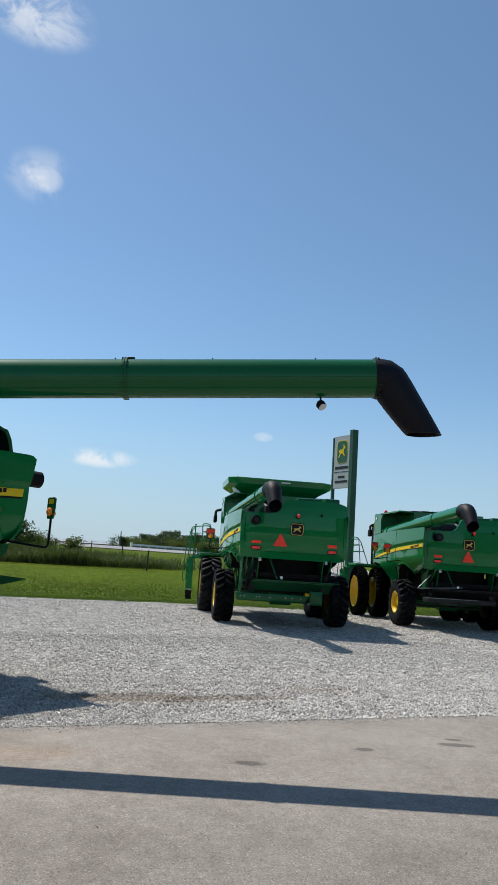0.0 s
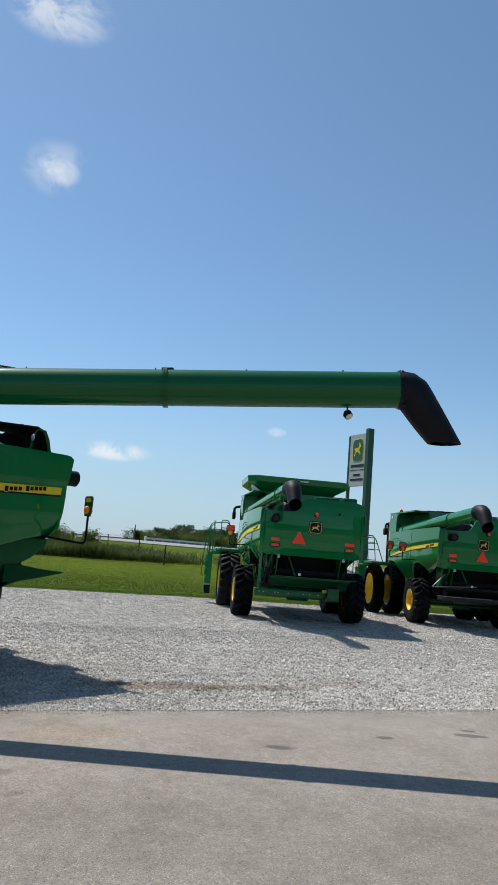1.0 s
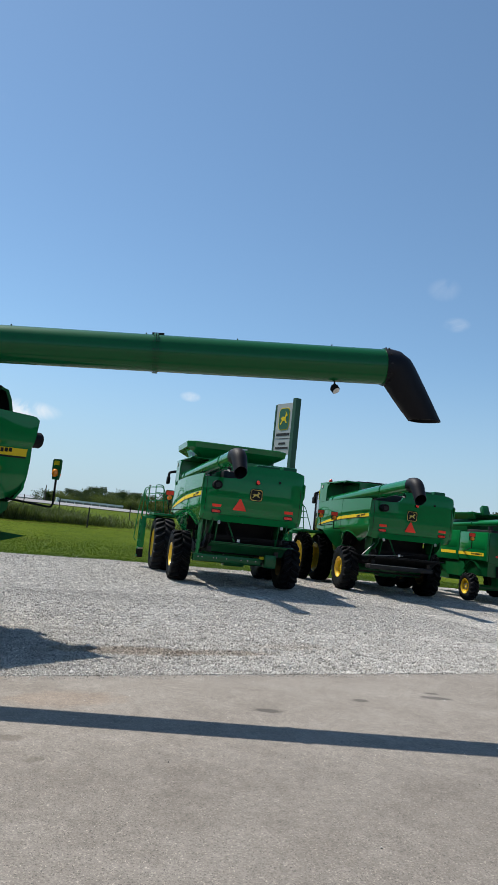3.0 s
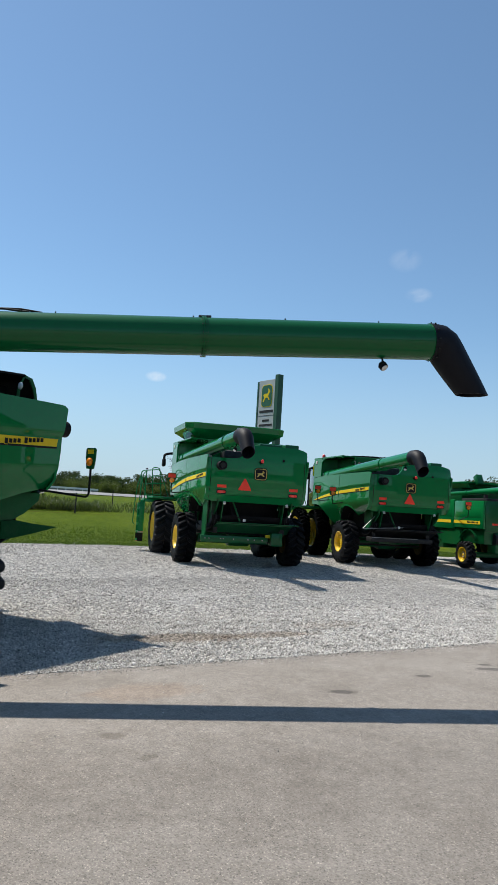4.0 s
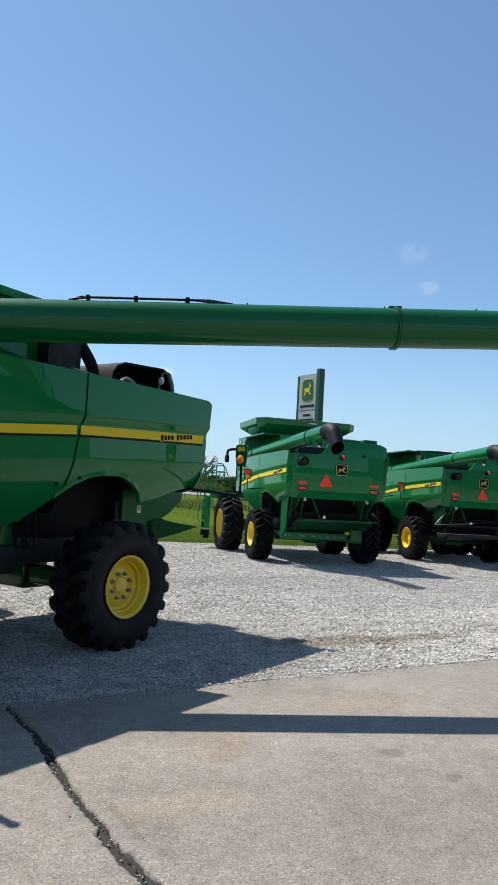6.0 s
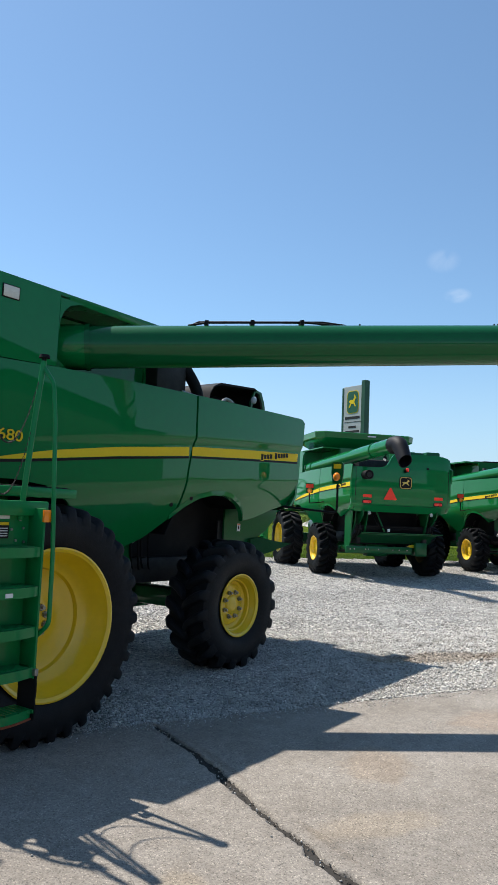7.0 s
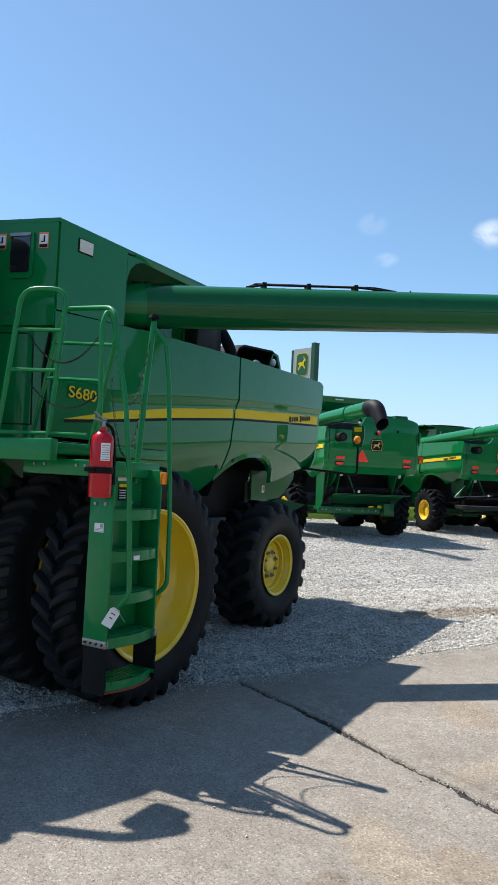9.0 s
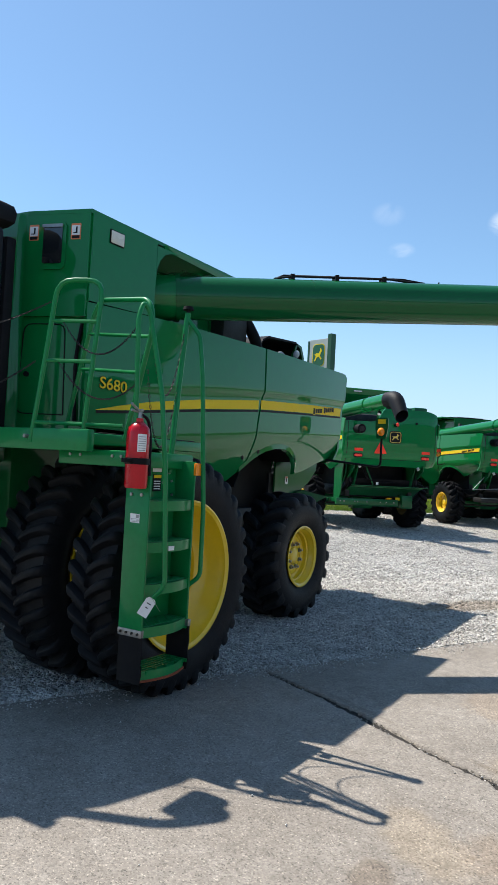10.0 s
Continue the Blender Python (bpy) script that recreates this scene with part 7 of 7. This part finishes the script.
def stones():
    rng = np.random.default_rng(2)
    sets = []
    for n, u0, u1, v0, v1, power in ((115000, -2.2, 14.0, 0.0, 3.6, 1.15), (45000, -3.0, 17.0, 3.0, 9.0, 1.1), (60000, -4.0, 24.0, 7.5, 19.5, 1.15)):
        along = np.array([1, -0.462]) / math.hypot(1, 0.462)
        inward = np.array([0.462, 1]) / math.hypot(1, 0.462)
        start = np.array([0, slab_line(0)])
        u = rng.uniform(u0, u1, n)
        v = v0 + (v1 - v0) * rng.random(n) ** power - 0.02
        v[: n // 60] = -np.abs(rng.normal(0, 0.12, n // 60))
        sets.append(start + u[:, None] * along + v[:, None] * inward)
    m = 130
    u, v = rng.uniform(-3.0, 13.0, m), -0.05 - 6.5 * rng.random(m) ** 1.3
    sets.append(start + u[:, None] * along + v[:, None] * inward)
    q = np.abs(rng.normal(0, 3.0, 130)) % 9.0
    grit = np.array([1.10, slab_line(1.10)]) - q[:, None] * inward + (rng.normal(0, 0.028, 130) + np.array([joint_line(a) for a in q]))[:, None] * along
    sets.append(grit)
    xy = np.concatenate(sets)
    lot_u, lot_v = xy[:, 0] * EDGE.y - xy[:, 1] * EDGE.x, xy[:, 0] * EDGE.x + xy[:, 1] * EDGE.y
    line = np.interp(lot_u, [a for a, b in LAWN_LINE], [b for a, b in LAWN_LINE])
    xy = xy[lot_v < line + rng.normal(-0.05, 0.15, len(xy))]
    n = len(xy)
    z = np.array([height(x, y) for x, y in xy])
    d = (xy - np.array([0, slab_line(0)])) @ (np.array([0.462, 1]) / math.hypot(1, 0.462))
    z += np.where(d < 0.0, 0.02, 0.004)
    z[-130:] -= 0.024
    size = rng.gamma(4.0, 0.0031, n) + 0.006
    size = np.where(d < -0.01, size * 0.45, size * np.interp(d, [0, 3, 5, 9, 18], [0.70, 0.68, 0.70, 0.82, 0.95]))
    size = np.where(d < -0.01, np.minimum(size, 0.008), size)
    size *= np.where((d > 0) & (d < 5), np.interp(xy[:, 0], [0.5, 2.5, 5.0, 7.0], [0.60, 0.62, 0.80, 1.02]), 1.0)
    unit = np.array([[1, 0, 0], [-1, 0, 0], [0, 1, 0], [0, -1, 0], [0, 0, 1], [0, 0, -1]], float)
    tri = np.array([[0, 2, 4], [2, 1, 4], [1, 3, 4], [3, 0, 4], [2, 0, 5], [1, 2, 5], [3, 1, 5], [0, 3, 5]])
    v = unit[None] * rng.uniform(0.55, 1.35, (n, 6, 1)) + rng.normal(0, 0.28, (n, 6, 3))
    v[:, :, 2] *= np.interp(d, [3, 9], [0.85, 0.6])[:, None]
    v = v * size[:, None, None]
    v += np.concatenate([xy, (z + size * 0.22)[:, None]], 1)[:, None, :]
    f = (np.arange(n)[:, None, None] * 6 + tri[None]).reshape(-1, 3)
    me = bpy.data.meshes.new("gravel_stones")
    me.vertices.add(n * 6)
    me.vertices.foreach_set("co", v.reshape(-1))
    me.loops.add(len(f) * 3)
    me.loops.foreach_set("vertex_index", f.reshape(-1).astype(np.int32))
    me.polygons.add(len(f))
    me.polygons.foreach_set("loop_start", np.arange(0, len(f) * 3, 3, dtype=np.int32))
    me.update(calc_edges=True)
    m = bpy.data.materials.new("limestone_chips")
    m.use_nodes = True
    nt = m.node_tree
    b = nt.nodes["Principled BSDF"]
    b.inputs["Roughness"].default_value = 0.85
    geo = nt.nodes.new("ShaderNodeNewGeometry")
    c = ramp(nt, geo.outputs["Random Per Island"], [(0.0, (0.19, 0.18, 0.162)), (0.3, (0.44, 0.414, 0.373)), (0.75, (0.60, 0.568, 0.52)), (1.0, (0.71, 0.682, 0.632))])
    co = nt.nodes.new("ShaderNodeTexCoord")
    patch = nt.nodes.new("ShaderNodeTexNoise")
    patch.inputs["Scale"].default_value, patch.inputs["Detail"].default_value = 3.2, 5
    nt.links.new(co.outputs["Object"], patch.inputs["Vector"])
    mx = nt.nodes.new("ShaderNodeMix"); mx.data_type, mx.blend_type = "RGBA", "MULTIPLY"
    mx.inputs["Factor"].default_value = 1
    nt.links.new(c, mx.inputs["A"])
    nt.links.new(ramp(nt, patch.outputs[0], [(0.36, (0.80, 0.79, 0.78)), (0.56, (1.05, 1.05, 1.05))]), mx.inputs["B"])
    nt.links.new(spills(nt, co, mx.outputs["Result"], RUTS), b.inputs["Base Color"])
    me.materials.append(m)
    return tagged(new("gravel_stones", me), "loose pale angular limestone chips", "gravel", kind="stuff")


stones()


def joint_fill():
    """Soil and grit in the broken joint of the apron."""
    along = Vector((1, -0.462, 0)).normalized()
    away = Vector((-0.462, -1, 0)).normalized()
    start = Vector((1.10, slab_line(1.10), 0))
    bm = BM()
    rows = []
    for v in span((0, 14, 0.08)):
        wob = joint_line(v)
        rows.append([start + along * (wob + q) + away * v + Vector((0, 0, -0.008 + 0.014 * noise.noise(Vector((v * 8, q * 30, 0))))) for q in (-0.12, -0.06, -0.03, 0, 0.03, 0.06, 0.12)])
    vs = [[bm.verts.new(p) for p in r] for r in rows]
    for a, b in zip(vs, vs[1:]):
        for k in range(6):
            bm.faces.new((a[k], a[k + 1], b[k + 1], b[k]))
    tagged(part("joint_soil", bm, SOIL, smooth=80), "dark soil in the broken joint of the apron", "soil", kind="stuff")
    rng = random.Random(8)
    bm = BM()
    for k in range(520):
        v = rng.uniform(0, 8.5)
        wob = joint_line(v)
        c = start + along * (wob + rng.gauss(0.004, 0.016)) + away * v + Vector((0, 0, rng.uniform(0.0, 0.012)))
        r = rng.uniform(0.003, 0.009)
        vs = [bm.verts.new(c + Vector(d) * r * rng.uniform(0.6, 1.3)) for d in ((1, 0, 0), (-1, 0, 0), (0, 1, 0), (0, -1, 0), (0, 0, 0.7), (0, 0, -0.7))]
        for f in ((0, 2, 4), (2, 1, 4), (1, 3, 4), (3, 0, 4), (2, 0, 5), (1, 2, 5), (3, 1, 5), (0, 3, 5)):
            bm.faces.new([vs[i] for i in f])
    tagged(part("joint_crumbs", bm, CRUMB, smooth=0), "dark crumbs of dirt along the broken joint", "grit", kind="stuff")


joint_fill()


# ---- unseen building added behind the walk to shape reflections and light ----
def unseen_building():
    root = new("shop_building")
    siding = material("grey_green_siding", (0.07, 0.08, 0.075), 0.55, scale=1.5, vary=0.15)
    along = Vector((1, -0.462, 0)).normalized()
    away = Vector((-0.462, -1, 0)).normalized()
    o = Vector((0, -24, 0))
    m = Matrix(((along.x, away.x, 0, o.x), (along.y, away.y, 0, o.y), (0, 0, 1, 0), (0, 0, 0, 1)))
    # tall dark block guessed from the panel reflections; it also holds back sky
    part("wall", box(BM(), (14, 0, -0.3), (58, 14, 11.5), 0, m), siding, root, "dark unseen wall for the panels to reflect", smooth=0)
    # pale unseen block, added to bounce sun onto the shaded near side
    pale = material("bounce_siding", (0.42, 0.41, 0.38), 0.6, scale=1.5, vary=0.1)
    part("low_wing", box(BM(), (-45, 1, -0.3), (13.9, 13, 4.2), 0, m), pale, root, smooth=0)
    part("wing_roof", box(BM(), (-45.5, 0.4, 4.2), (13.9, 13.6, 4.5), 0, m), IRON, root, smooth=0)
    bm = BM()
    vs = [bm.verts.new(m @ Vector(p)) for p in ((14, -0.6, 11.5), (58.5, -0.6, 11.5), (58.5, 7, 13.4), (14, 7, 13.4), (14, 14.6, 11.5), (58.5, 14.6, 11.5))]
    for f in ((0, 1, 2, 3), (3, 2, 5, 4), (0, 3, 4), (1, 5, 2), (0, 4, 5, 1)):
        bm.faces.new([vs[i] for i in f])
    part("roof", bm, IRON, root, smooth=0)
    return tagged(root, "plain unseen building added behind the apron to shape reflections and light", "building")


unseen_building()
